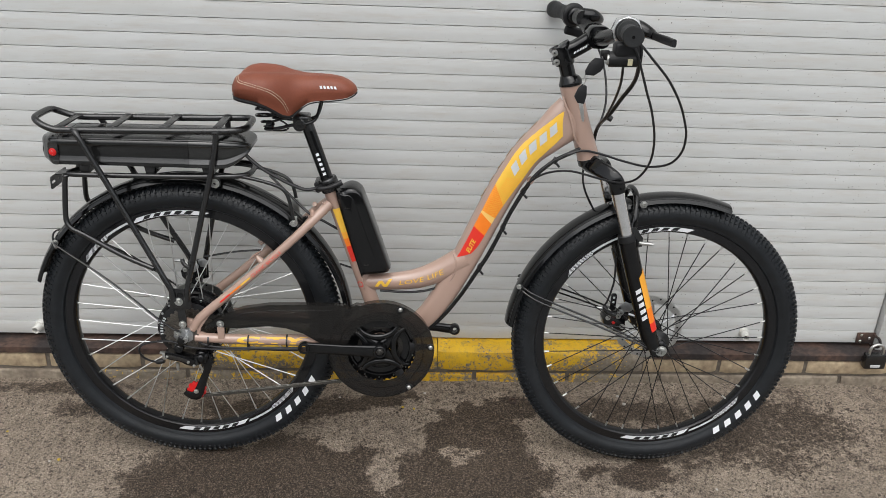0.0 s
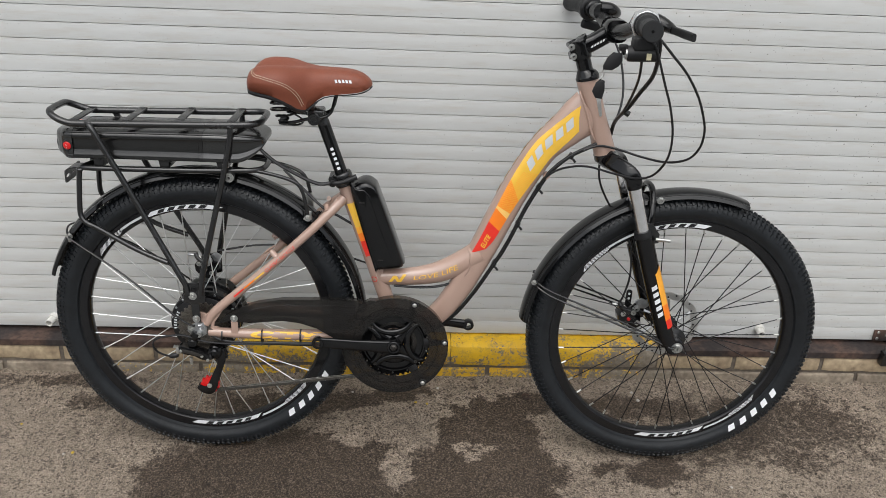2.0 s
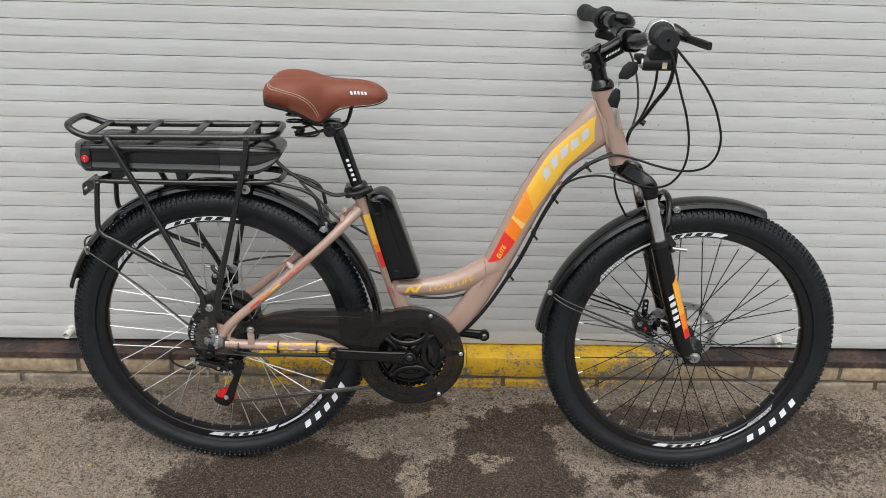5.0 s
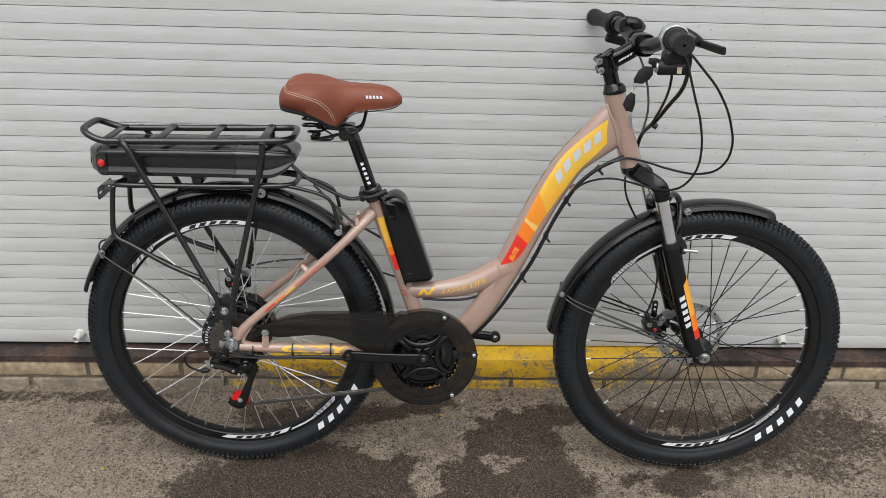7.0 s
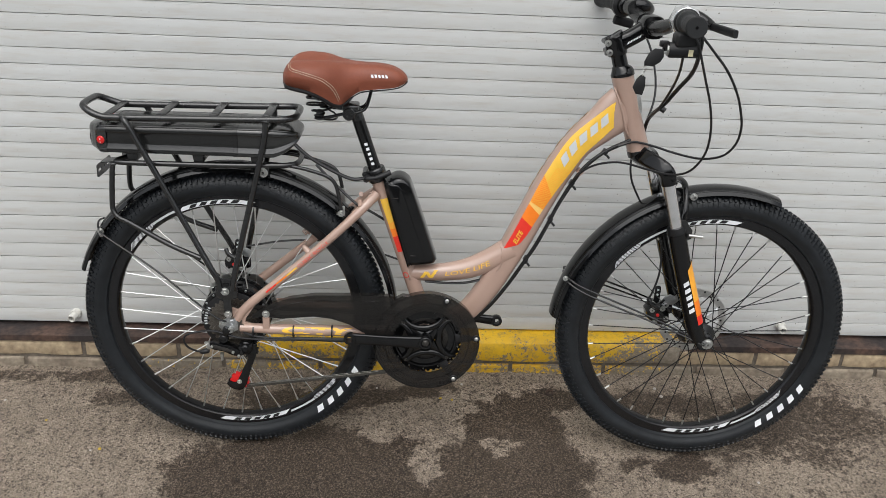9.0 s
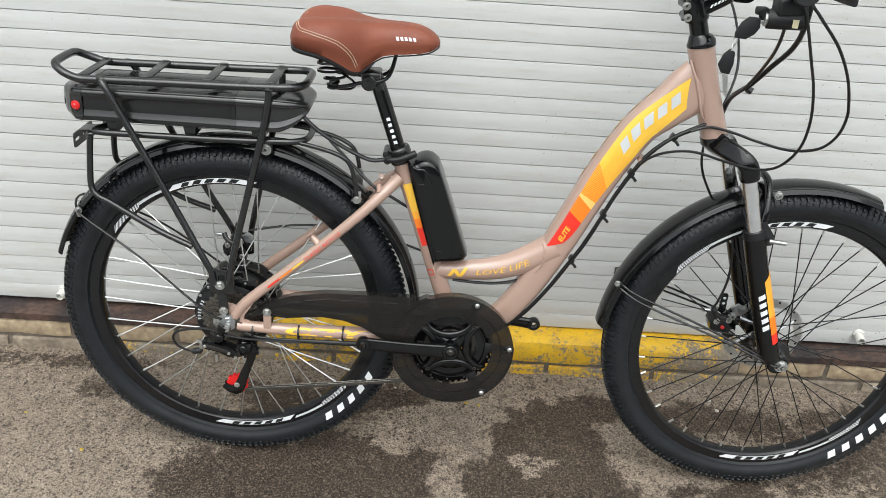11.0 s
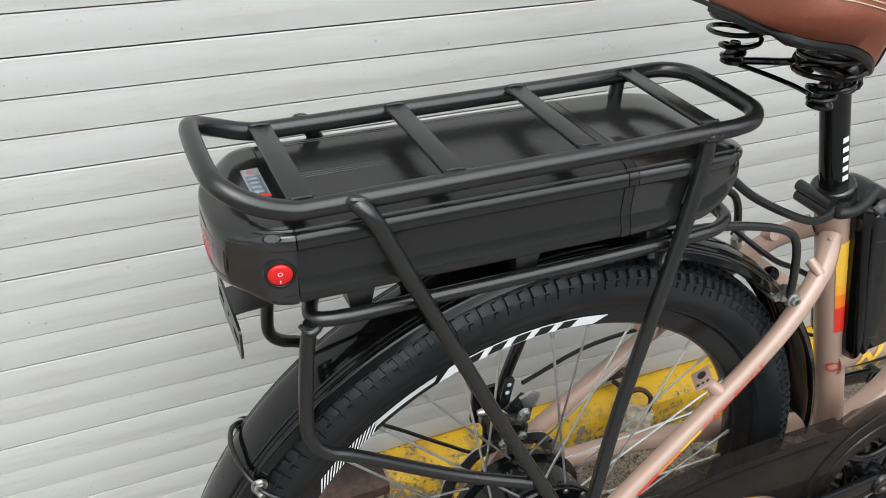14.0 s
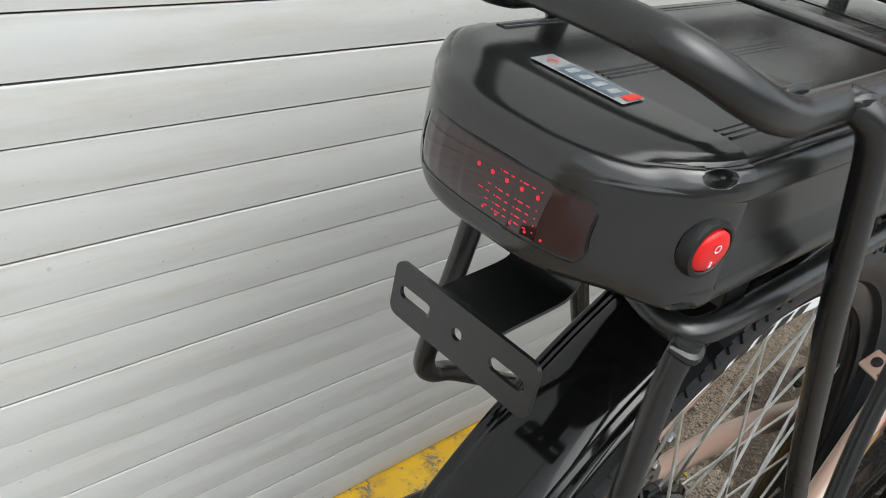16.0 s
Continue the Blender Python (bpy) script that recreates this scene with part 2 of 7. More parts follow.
def tube(pts, r, seg=12, per=6, closed=False, flat=1.0, smooth=True, caps=True, up=None, sq=2.0):
    """A pipe along the points. r: one radius or one for each point; flat: its size across the bike against its size along it, one or one for each point; sq: 2 for round, more for boxy."""
    n = len(pts)
    rs = [r] * n if isinstance(r, (int, float)) else list(r)
    fs = [flat] * n if isinstance(flat, (int, float)) else list(flat)
    line = spline(pts, per, closed) if smooth else [Vector(p) for p in pts]
    m = len(line)
    bm = bmesh.new()
    rings = []
    for i, (c, (t, u, v)) in enumerate(zip(line, frames_along(line, closed, up))):
        s = i / (m if closed else max(m - 1, 1)) * (n if closed else n - 1)
        a, b = rs[int(s) % n], rs[min(int(s) + 1, n - 1) if not closed else (int(s) + 1) % n]
        q = a + (b - a) * (s - int(s))
        a, b = fs[int(s) % n], fs[min(int(s) + 1, n - 1) if not closed else (int(s) + 1) % n]
        f = a + (b - a) * (s - int(s))
        rings.append([bm.verts.new(c + u * (boxy(math.cos(w), sq) * q * f) + v * (boxy(math.sin(w), sq) * q)) for w in (2 * math.pi * k / seg for k in range(seg))])
    for i in range(m if closed else m - 1):
        a, b = rings[i], rings[(i + 1) % m]
        for k in range(seg):
            bm.faces.new((a[k], a[(k + 1) % seg], b[(k + 1) % seg], b[k]))
    if caps and not closed:
        bm.faces.new(rings[0][::-1])
        bm.faces.new(rings[-1])
    bmesh.ops.recalc_face_normals(bm, faces=bm.faces)
    return bm


def lathe(profile, seg=48, closed=False, start=0.0, end=360.0):
    """A profile of (radius, y) turned round the y axis."""
    bm = bmesh.new()
    full = abs(end - start - 360) < 1e-6
    n = seg if full else seg + 1
    rings = []
    for i in range(n):
        a = radians(start + (end - start) * i / seg)
        rings.append([bm.verts.new((q * math.cos(a), y, q * math.sin(a))) for q, y in profile])
    k = len(profile)
    for i in range(seg):
        a, b = rings[i], rings[(i + 1) % n]
        for j in range(k if closed else k - 1):
            f = (a[j], a[(j + 1) % k], b[(j + 1) % k], b[j])
            try:
                bm.faces.new(f)
            except ValueError:
                pass
    bmesh.ops.remove_doubles(bm, verts=bm.verts, dist=1e-6)
    bmesh.ops.recalc_face_normals(bm, faces=bm.faces)
    return bm


def disc(r, y0, y1, seg=32, bevel=0.0008):
    """A round plate or pin along y."""
    return lathe([(0, y0), (r - bevel, y0), (r, y0 + bevel), (r, y1 - bevel), (r - bevel, y1), (0, y1)], seg)


def pin(a, b, r, seg=12):
    return tube([a, b], r, seg, smooth=False)


def bolt(x, y, z, r=0.006, h=0.005, out=-1):
    """A hexagon head with a dimple, facing along y."""
    bm = lathe([(0, 0.0), (r * 0.45, 0.0), (r * 0.5, -h * 0.4), (r * 0.5, -h), (r * 0.86, -h), (r, -h * 0.75), (r, 0.0)], 6)
    washer = lathe([(r * 0.9, 0), (r * 1.35, 0), (r * 1.35, -h * 0.25), (r * 0.9, -h * 0.25)], 16)
    bm = join(bm, washer)
    bmesh.ops.recalc_face_normals(bm, faces=bm.faces)
    if out > 0:
        moved(bm, Matrix.Diagonal((1, -1, 1, 1)))
        bmesh.ops.reverse_faces(bm, faces=bm.faces)
    return moved(bm, Matrix.Translation((x, y, z)))


def lettering(body, size, width=1.0, bold=0.0):
    """The outlines of a word as (x, y) triangles, from its left foot."""
    c = bpy.data.curves.new("word", "FONT")
    c.body, c.size, c.resolution_u, c.offset = body, size, 3, bold
    ob = bpy.data.objects.new("word", c)
    scene.collection.objects.link(ob)
    bpy.context.view_layer.update()
    me = bpy.data.meshes.new_from_object(ob.evaluated_get(bpy.context.evaluated_depsgraph_get()))
    verts = [(v.co.x * width, v.co.y) for v in me.vertices]
    faces = [tuple(p.vertices) for p in me.polygons]
    bpy.data.objects.remove(ob)
    bpy.data.curves.remove(c)
    bpy.data.meshes.remove(me)
    return verts, faces


def laid(verts, faces, place):
    """Flat shapes laid onto a surface: place(x, y) gives the point."""
    bm = bmesh.new()
    vs = [bm.verts.new(place(x, y)) for x, y in verts]
    for f in faces:
        try:
            bm.faces.new([vs[i] for i in f])
        except ValueError:
            pass
    return bm


def grid_patch(nx, ny, place):
    """A patch of nx by ny cells over the unit square."""
    bm = bmesh.new()
    vs = [[bm.verts.new(place(i / nx, j / ny)) for j in range(ny + 1)] for i in range(nx + 1)]
    for i in range(nx):
        for j in range(ny):
            bm.faces.new((vs[i][j], vs[i + 1][j], vs[i + 1][j + 1], vs[i][j + 1]))
    return bm


def section_at(rows, x):
    """The values of a table of sections (x, a, b, ...) at x, drawn smoothly through them."""
    k = max(0, min(len(rows) - 2, next((i for i, s in enumerate(rows) if s[0] > x), len(rows) - 1) - 1))
    p, q = rows[k], rows[k + 1]
    d = q[0] - p[0]
    f = max(0.0, min(1.0, (x - p[0]) / d))
    o, r = rows[max(k - 1, 0)], rows[min(k + 2, len(rows) - 1)]
    out = []
    for i in range(1, len(p)):
        m = (q[i] - p[i]) / d
        m0 = m if o is p else (p[i] - o[i]) / (p[0] - o[0])
        m1 = m if r is q else (r[i] - q[i]) / (r[0] - q[0])
        t0 = 2 * m * m0 / (m + m0) if m * m0 > 0 else 0.0
        t1 = 2 * m * m1 / (m + m1) if m * m1 > 0 else 0.0
        out.append((2 * f ** 3 - 3 * f * f + 1) * p[i] + (f ** 3 - 2 * f * f + f) * d * t0 + (3 * f * f - 2 * f ** 3) * q[i] + (f ** 3 - f * f) * d * t1)
    return out


def carved(ob, cutters):
    """Cuts the cutters' shapes out of a mesh object."""
    for bm in cutters:
        tool = part("cutter", bm, MORTAR, ob.parent)
        m = ob.modifiers.new("cut", "BOOLEAN")
        m.operation, m.solver, m.object = "DIFFERENCE", "EXACT", tool
        bpy.context.view_layer.update()
        me = bpy.data.meshes.new_from_object(ob.evaluated_get(bpy.context.evaluated_depsgraph_get()))
        ob.modifiers.clear()
        me.name = ob.data.name
        ob.data = me
        bpy.data.objects.remove(tool)


def name_frame(place):
    """A plain solid bar that stands for one character of a maker's name."""
    return grid_patch(3, 3, lambda u, v: place(0.06 + 0.74 * u, v))


def empty(name, m=None, parent=None, label="", category="", group="", kind=""):
    ob = new(name)
    ob.parent = parent
    if m is not None:
        ob.matrix_basis = m
    return tagged(ob, label, category, group, kind)


def thing(name, bm, material, label, category, kind="", sharp=35):
    return tagged(part(name, bm, material, None, "", sharp), label, category, "", kind)

# ---- the place: a concrete apron in front of a roller shutter ----
WALL_Y, BASE_Y = 0.3518, 0.298
PITCH, LINE_0, BAR_TOP, BAR_BOT = 0.03927, 0.9882, 0.1635, 0.1243
RIGHT_END = 1.845


def ground_z(x, y):
    """The apron falls away from the wall, and a little towards the front wheel."""
    pts = ((-60, -0.030, 0.012), (-1.2, -0.030, 0.012), (-0.4, -0.010, 0.012), (0.0, 0.0110, 0.012), (0.3, 0.016, 0.0), (60, 0.016, 0.0))
    z, fall = pts[-1][1:]
    for (a, p, u), (b, q, v) in zip(pts, pts[1:]):
        if y <= b:
            f = (max(y, a) - a) / (b - a)
            z, fall = p + (q - p) * f, u + (v - u) * f
            break
    return z - fall * max(-2.0, min(3.0, x))


# damp patches and the dry islands in them: x, y, half length, half width, strength
STAINS = ((1.45, 0.10, 0.46, 0.19, 0.30), (0.104, -0.130, 0.300, 0.168, 1.3), (0.274, -0.080, 0.220, 0.168, 1.2), (0.304, -0.220, 0.300, 0.126, 1.2), (0.669, 0.068, 0.155, 0.170, 1.3), (0.734, -0.080, 0.140, 0.126, 1.3), (0.554, -0.080, 0.100, 0.105, 1.1), (0.664, -0.200, 0.200, 0.084, 1.2), (0.304, 0.165, 0.130, 0.057, 1.1),
          (1.084, -0.075, 0.085, 0.058, 1), (0.974, -0.055, 0.050, 0.032, 0.9), (0.124, 0.148, 0.220, 0.079, 0.75), (0.464, 0.210, 0.130, 0.034, 0.9), (0.784, 0.182, 0.090, 0.057, 0.9), (1.004, 0.170, 0.250, 0.068, 0.62), (-0.316, 0.159, 0.120, 0.045, 0.62), (1.454, 0.114, 0.300, 0.114, 0.36),
          (1.304, -0.020, 0.250, 0.063, 0.22), (-0.546, 0.250, 0.400, 0.034, 0.6), (0.398, 0.089, 0.150, 0.068, -1.7), (0.479, 0.132, 0.125, 0.041, -1.6), (0.650, -0.009, 0.085, 0.042, -1.5), (0.450, -0.085, 0.036, 0.074, -1.5), (0.334, 0.017, 0.050, 0.032, -1.4), (0.822, 0.116, 0.036, 0.022, -1.4),
          (0.604, 0.199, 0.110, 0.025, -1.2), (0.624, -0.050, 0.040, 0.042, -1))


def build_ground():
    xs = [-60, -20, -8, -4, -2.2] + [-1.6 + 0.010 * i for i in range(380)] + [2.6, 5, 9, 20, 60]
    ys = [-60, -20, -8, -4, -2.2, -1.4, -0.9, -0.75] + [-0.6 + 0.010 * i for i in range(93)] + [0.6, 2, 8, 20, 60]
    bm = bmesh.new()
    lay = bm.verts.layers.float.new("stain")
    pale_bounce = bm.verts.layers.float.new("pale_bounce")
    rows = []
    for x in xs:
        row = []
        for y in ys:
            near = -1.7 < x < 2.3 and -0.7 < y < 0.35
            z = ground_z(x, y)
            s = 0.0
            if near:
                z += 0.0022 * noise.fractal((x * 9, y * 9, 0), 1.0, 2.0, 4) + 0.004 * noise.noise((x * 2.3, y * 2.3, 5))
                wx, wy = x + 0.034 * noise.fractal((x * 14, y * 17, 2), 0.8, 2.1, 5), y + 0.028 * noise.fractal((x * 14, y * 17, 9), 0.8, 2.1, 5)
                for cx, cy, rx, ry, k in STAINS:
                    d = ((wx - cx) / rx) ** 2 + ((wy - cy) / ry) ** 2
                    s += k * min(1.0, 1.6 * (1.0 - d)) if d < 1 else 0.0
            v = bm.verts.new((x, y, z))
            v[lay] = max(0.0, min(1.0, s))
            # Out-of-view ground nearer the camera turns paler, added to brighten reflections and bounce.
            v[pale_bounce] = max(0.0, min(1.0, (-0.34 - y) / 0.35))
            row.append(v)
        rows.append(row)
    for i in range(len(xs) - 1):
        for j in range(len(ys) - 1):
            bm.faces.new((rows[i][j], rows[i + 1][j], rows[i + 1][j + 1], rows[i][j + 1]))
    m = bpy.data.materials.new("worn_brown_grey_concrete")
    m.use_nodes = True
    nt = m.node_tree
    b = nt.nodes["Principled BSDF"]
    tc = nt.nodes.new("ShaderNodeTexCoord")

    def nz(scale, detail=8, rough=0.6):
        n = nt.nodes.new("ShaderNodeTexNoise")
        n.inputs["Scale"].default_value, n.inputs["Detail"].default_value, n.inputs["Roughness"].default_value = scale, detail, rough
        nt.links.new(tc.outputs["Object"], n.inputs["Vector"])
        return n

    def remap(src, a, c, lo=0.0, hi=1.0):
        r = nt.nodes.new("ShaderNodeMapRange")
        r.inputs["From Min"].default_value, r.inputs["From Max"].default_value = a, c
        r.inputs["To Min"].default_value, r.inputs["To Max"].default_value = lo, hi
        nt.links.new(src, r.inputs["Value"])
        return r.outputs[0]

    def blend(fac, a, c):
        x = nt.nodes.new("ShaderNodeMix")
        x.data_type = "RGBA"
        nt.links.new(fac, x.inputs["Factor"])
        for sock, val in (("A", a), ("B", c)):
            if isinstance(val, tuple):
                x.inputs[sock].default_value = (*val, 1)
            else:
                nt.links.new(val, x.inputs[sock])
        return x.outputs["Result"]

    base = blend(remap(nz(3.5, 6).outputs["Fac"], 0.35, 0.65), (0.252, 0.206, 0.160), (0.165, 0.132, 0.102))
    mid = blend(remap(nz(38, 8, 0.7).outputs["Fac"], 0.42, 0.68), base, (0.300, 0.248, 0.195))
    vor = nt.nodes.new("ShaderNodeTexVoronoi")
    vor.inputs["Scale"].default_value = 170
    nt.links.new(tc.outputs["Object"], vor.inputs["Vector"])
    grit = blend(remap(nz(140, 8, 0.75).outputs["Fac"], 0.41, 0.47, 0.95, 0.0), mid, (0.050, 0.039, 0.030))
    grit2 = blend(remap(nz(230, 3, 0.5).outputs["Fac"], 0.60, 0.70, 0.0, 0.6), grit, (0.36, 0.31, 0.25))
    speck = nt.nodes.new("ShaderNodeVectorMath")
    speck.operation = "SCALE"
    nt.links.new(grit2, speck.inputs[0])
    nt.links.new(remap(nz(330, 4, 0.8).outputs["Fac"], 0.36, 0.64, 0.35, 1.70), speck.inputs["Scale"])
    grit2 = speck.outputs[0]
    pit_cells = nt.nodes.new("ShaderNodeTexVoronoi")
    pit_cells.inputs["Scale"].default_value = 105
    warp = nt.nodes.new("ShaderNodeVectorMath")
    warp.operation = "MULTIPLY_ADD"
    nt.links.new(nz(90, 3).outputs["Color"], warp.inputs[0])
    warp.inputs[1].default_value = (0.012, 0.012, 0.0)
    nt.links.new(tc.outputs["Object"], warp.inputs[2])
    nt.links.new(warp.outputs[0], pit_cells.inputs["Vector"])
    pits = nt.nodes.new("ShaderNodeMath")
    pits.operation = "MULTIPLY"
    nt.links.new(remap(pit_cells.outputs["Distance"], 0.16, 0.34, 1.0, 0.0), pits.inputs[0])
    nt.links.new(remap(nz(30, 3).outputs["Fac"], 0.40, 0.52, 0.0, 0.85), pits.inputs[1])
    grit2 = blend(pits.outputs[0], grit2, (0.048, 0.036, 0.028))
    # Pale grey put into the unseen ground's colour, in place of brighter bounce light.
    bounce_at = nt.nodes.new("ShaderNodeAttribute")
    bounce_at.attribute_name = "pale_bounce"
    grit2 = blend(bounce_at.outputs["Fac"], grit2, blend(remap(nz(6, 6).outputs["Fac"], 0.35, 0.65), (0.29, 0.29, 0.285), (0.22, 0.22, 0.215)))
    at = nt.nodes.new("ShaderNodeAttribute")
    at.attribute_name = "stain"
    add = nt.nodes.new("ShaderNodeMath")
    add.operation = "ADD"
    nt.links.new(at.outputs["Fac"], add.inputs[0])
    nt.links.new(remap(nz(60, 10, 0.85).outputs["Fac"], 0.3, 0.7, -0.95, 0.95), add.inputs[1])
    mott = nt.nodes.new("ShaderNodeMath")
    mott.operation = "ADD"
    nt.links.new(add.outputs[0], mott.inputs[0])
    nt.links.new(remap(nz(9, 8, 0.72).outputs["Fac"], 0.46, 0.68, 0.0, 0.48), mott.inputs[1])
    st = remap(mott.outputs[0], 0.36, 0.62)
    dark = nt.nodes.new("ShaderNodeMix")
    dark.data_type, dark.blend_type = "RGBA", "MULTIPLY"
    nt.links.new(st, dark.inputs["Factor"])
    nt.links.new(grit2, dark.inputs["A"])
    dark.inputs["B"].default_value = (0.165, 0.140, 0.120, 1)
    sand = blend(remap(nz(210, 6, 0.75).outputs["Fac"], 0.50, 0.62, 0.0, 0.72), dark.outputs["Result"], (0.225, 0.178, 0.136))
    wet = blend(st, dark.outputs["Result"], sand)
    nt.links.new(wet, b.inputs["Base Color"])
    nt.links.new(remap(st, 0, 1, 0.9, 0.62), b.inputs["Roughness"])
    b.inputs["Specular IOR Level"].default_value = 0.35
    hm = nt.nodes.new("ShaderNodeMath")
    hm.operation = "ADD"
    nt.links.new(nz(120, 8, 0.75).outputs["Fac"], hm.inputs[0])
    nt.links.new(remap(vor.outputs["Distance"], 0.0, 0.5, 0.0, 0.5), hm.inputs[1])
    bp = nt.nodes.new("ShaderNodeBump")
    bp.inputs["Strength"].default_value, bp.inputs["Distance"].default_value = 1.0, 0.004
    nt.links.new(hm.outputs[0], bp.inputs["Height"])
    nt.links.new(bp.outputs[0], b.inputs["Normal"])
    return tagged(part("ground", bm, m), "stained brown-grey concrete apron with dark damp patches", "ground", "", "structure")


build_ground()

# the wall round the shutter's opening
for nm, (x0, x1, z0, z1) in {"wall_west": (-14, -3.2, -0.1, 5), "wall_east": (RIGHT_END + 0.22, 14, -0.1, 5), "wall_lintel": (-3.2, RIGHT_END + 0.22, 2.75, 5)}.items():
    tagged(part(nm, box(x0, x1, WALL_Y - 0.03, WALL_Y + 0.3, z0, z1, 0.01), CONCRETE_WALL), "plain grey rendered wall beside the shutter", "wall", "", "structure")
# Added behind the camera, out of view: a dark horizon band for reflections.
tagged(part("unseen_wall_opposite", box(-26, 26, -15.3, -15.0, -0.2, 4.6, 0.02), BACKDROP_WALL), "plain grey wall across the yard, unseen, added to shape reflections", "wall", "", "structure")
tagged(part("wall_back", box(-3.2, RIGHT_END + 0.22, WALL_Y + 0.1, WALL_Y + 0.3, 0.0, 2.75), CONCRETE_WALL), "dark wall behind the shutter", "wall", "", "structure")


def slat_mesh():
    """One rolled lath: a hooked top lip, a narrow bead and a shallow bowed face."""
    h = PITCH
    prof = [(0.012, 0.0), (0.0040, 0.0001), (-0.0008, 0.0002), (-0.0013, 0.0005), (-0.0013, 0.0012), (-0.0015, 0.0055), (-0.00175, 0.011), (-0.0019, 0.0175), (-0.00185, 0.0225), (-0.0016, 0.0265), (-0.0013, 0.0300), (-0.00105, 0.0325),
            (-0.0009, h - 0.0052), (-0.0009, h - 0.0030), (-0.0008, h - 0.0018), (-0.0002, h - 0.0013), (0.0010, h - 0.0016), (0.0040, h - 0.0030), (0.012, h - 0.0052)]
    bm = bmesh.new()
    ends = [[bm.verts.new((x, y, z)) for y, z in prof] for x in (-3.2, RIGHT_END)]
    for j in range(len(prof) - 1):
        bm.faces.new((ends[0][j], ends[0][j + 1], ends[1][j + 1], ends[1][j]))
    bmesh.ops.recalc_face_normals(bm, faces=bm.faces)
    return bm


shutter = empty("roller_shutter", pose(0, WALL_Y, 0), None, "off-white horizontal slat roller shutter, closed and lightly dirty", "shutter", "", "structure")
SLAT = None
for i in range(-44, 21):
    z = LINE_0 - PITCH * (i + 1)
    if SLAT is None:
        ob = part("slat", slat_mesh(), SHUTTER, shutter, sharp=50)
        ob.matrix_basis = Matrix.Translation((0, 0, z))
        SLAT = ob.data
    else:
        shared("slat", SLAT, shutter, Matrix.Translation((0, 0.0004 * math.sin(i * 2.1), z)))
part("bottom_bar", prism([(-3.2, BAR_BOT), (RIGHT_END, BAR_BOT), (RIGHT_END, BAR_TOP - 0.0008), (-3.2, BAR_TOP - 0.0008)], -0.002, 0.014, 0.0012), SHUTTER, shutter)
part("guide_rail", box(RIGHT_END + 0.004, RIGHT_END + 0.09, -0.022, 0.05, BAR_BOT - 0.012, 2.74, 0.002), SHUTTER, shutter, "painted side guide channel")

# sill: rusty steel angle, bricks, and a painted concrete block
SILL_L, SILL_R = -0.038, 1.166
for x0, x1 in ((-3.2, SILL_L), (SILL_R + 0.03, RIGHT_END + 0.25)):
    bm = bmesh.new()
    n = int((x1 - x0) / 0.03)
    rows = []
    for i in range(n + 1):
        x = x0 + (x1 - x0) * i / n
        w = 0.0016 * noise.noise((x * 8, 1, 0))
        u = 0.0016 * noise.noise((x * 11, 4, 0))
        rows.append([bm.verts.new(c) for c in ((x, WALL_Y + 0.08, 0.1135), (x, BASE_Y + 0.004, 0.1135 + w), (x, BASE_Y - 0.001 + u, 0.1115 + w), (x, BASE_Y - 0.002 + u, 0.0945 + w), (x, BASE_Y + 0.002, 0.0925 + w), (x, BASE_Y + 0.05, 0.0925))])
    for a, c in zip(rows, rows[1:]):
        for j in range(5):
            bm.faces.new((a[j], c[j], c[j + 1], a[j + 1]))
    bmesh.ops.recalc_face_normals(bm, faces=bm.faces)
    tagged(part("threshold_angle", bm, RUST), "rusty brown steel angle under the shutter", "threshold", "", "structure")


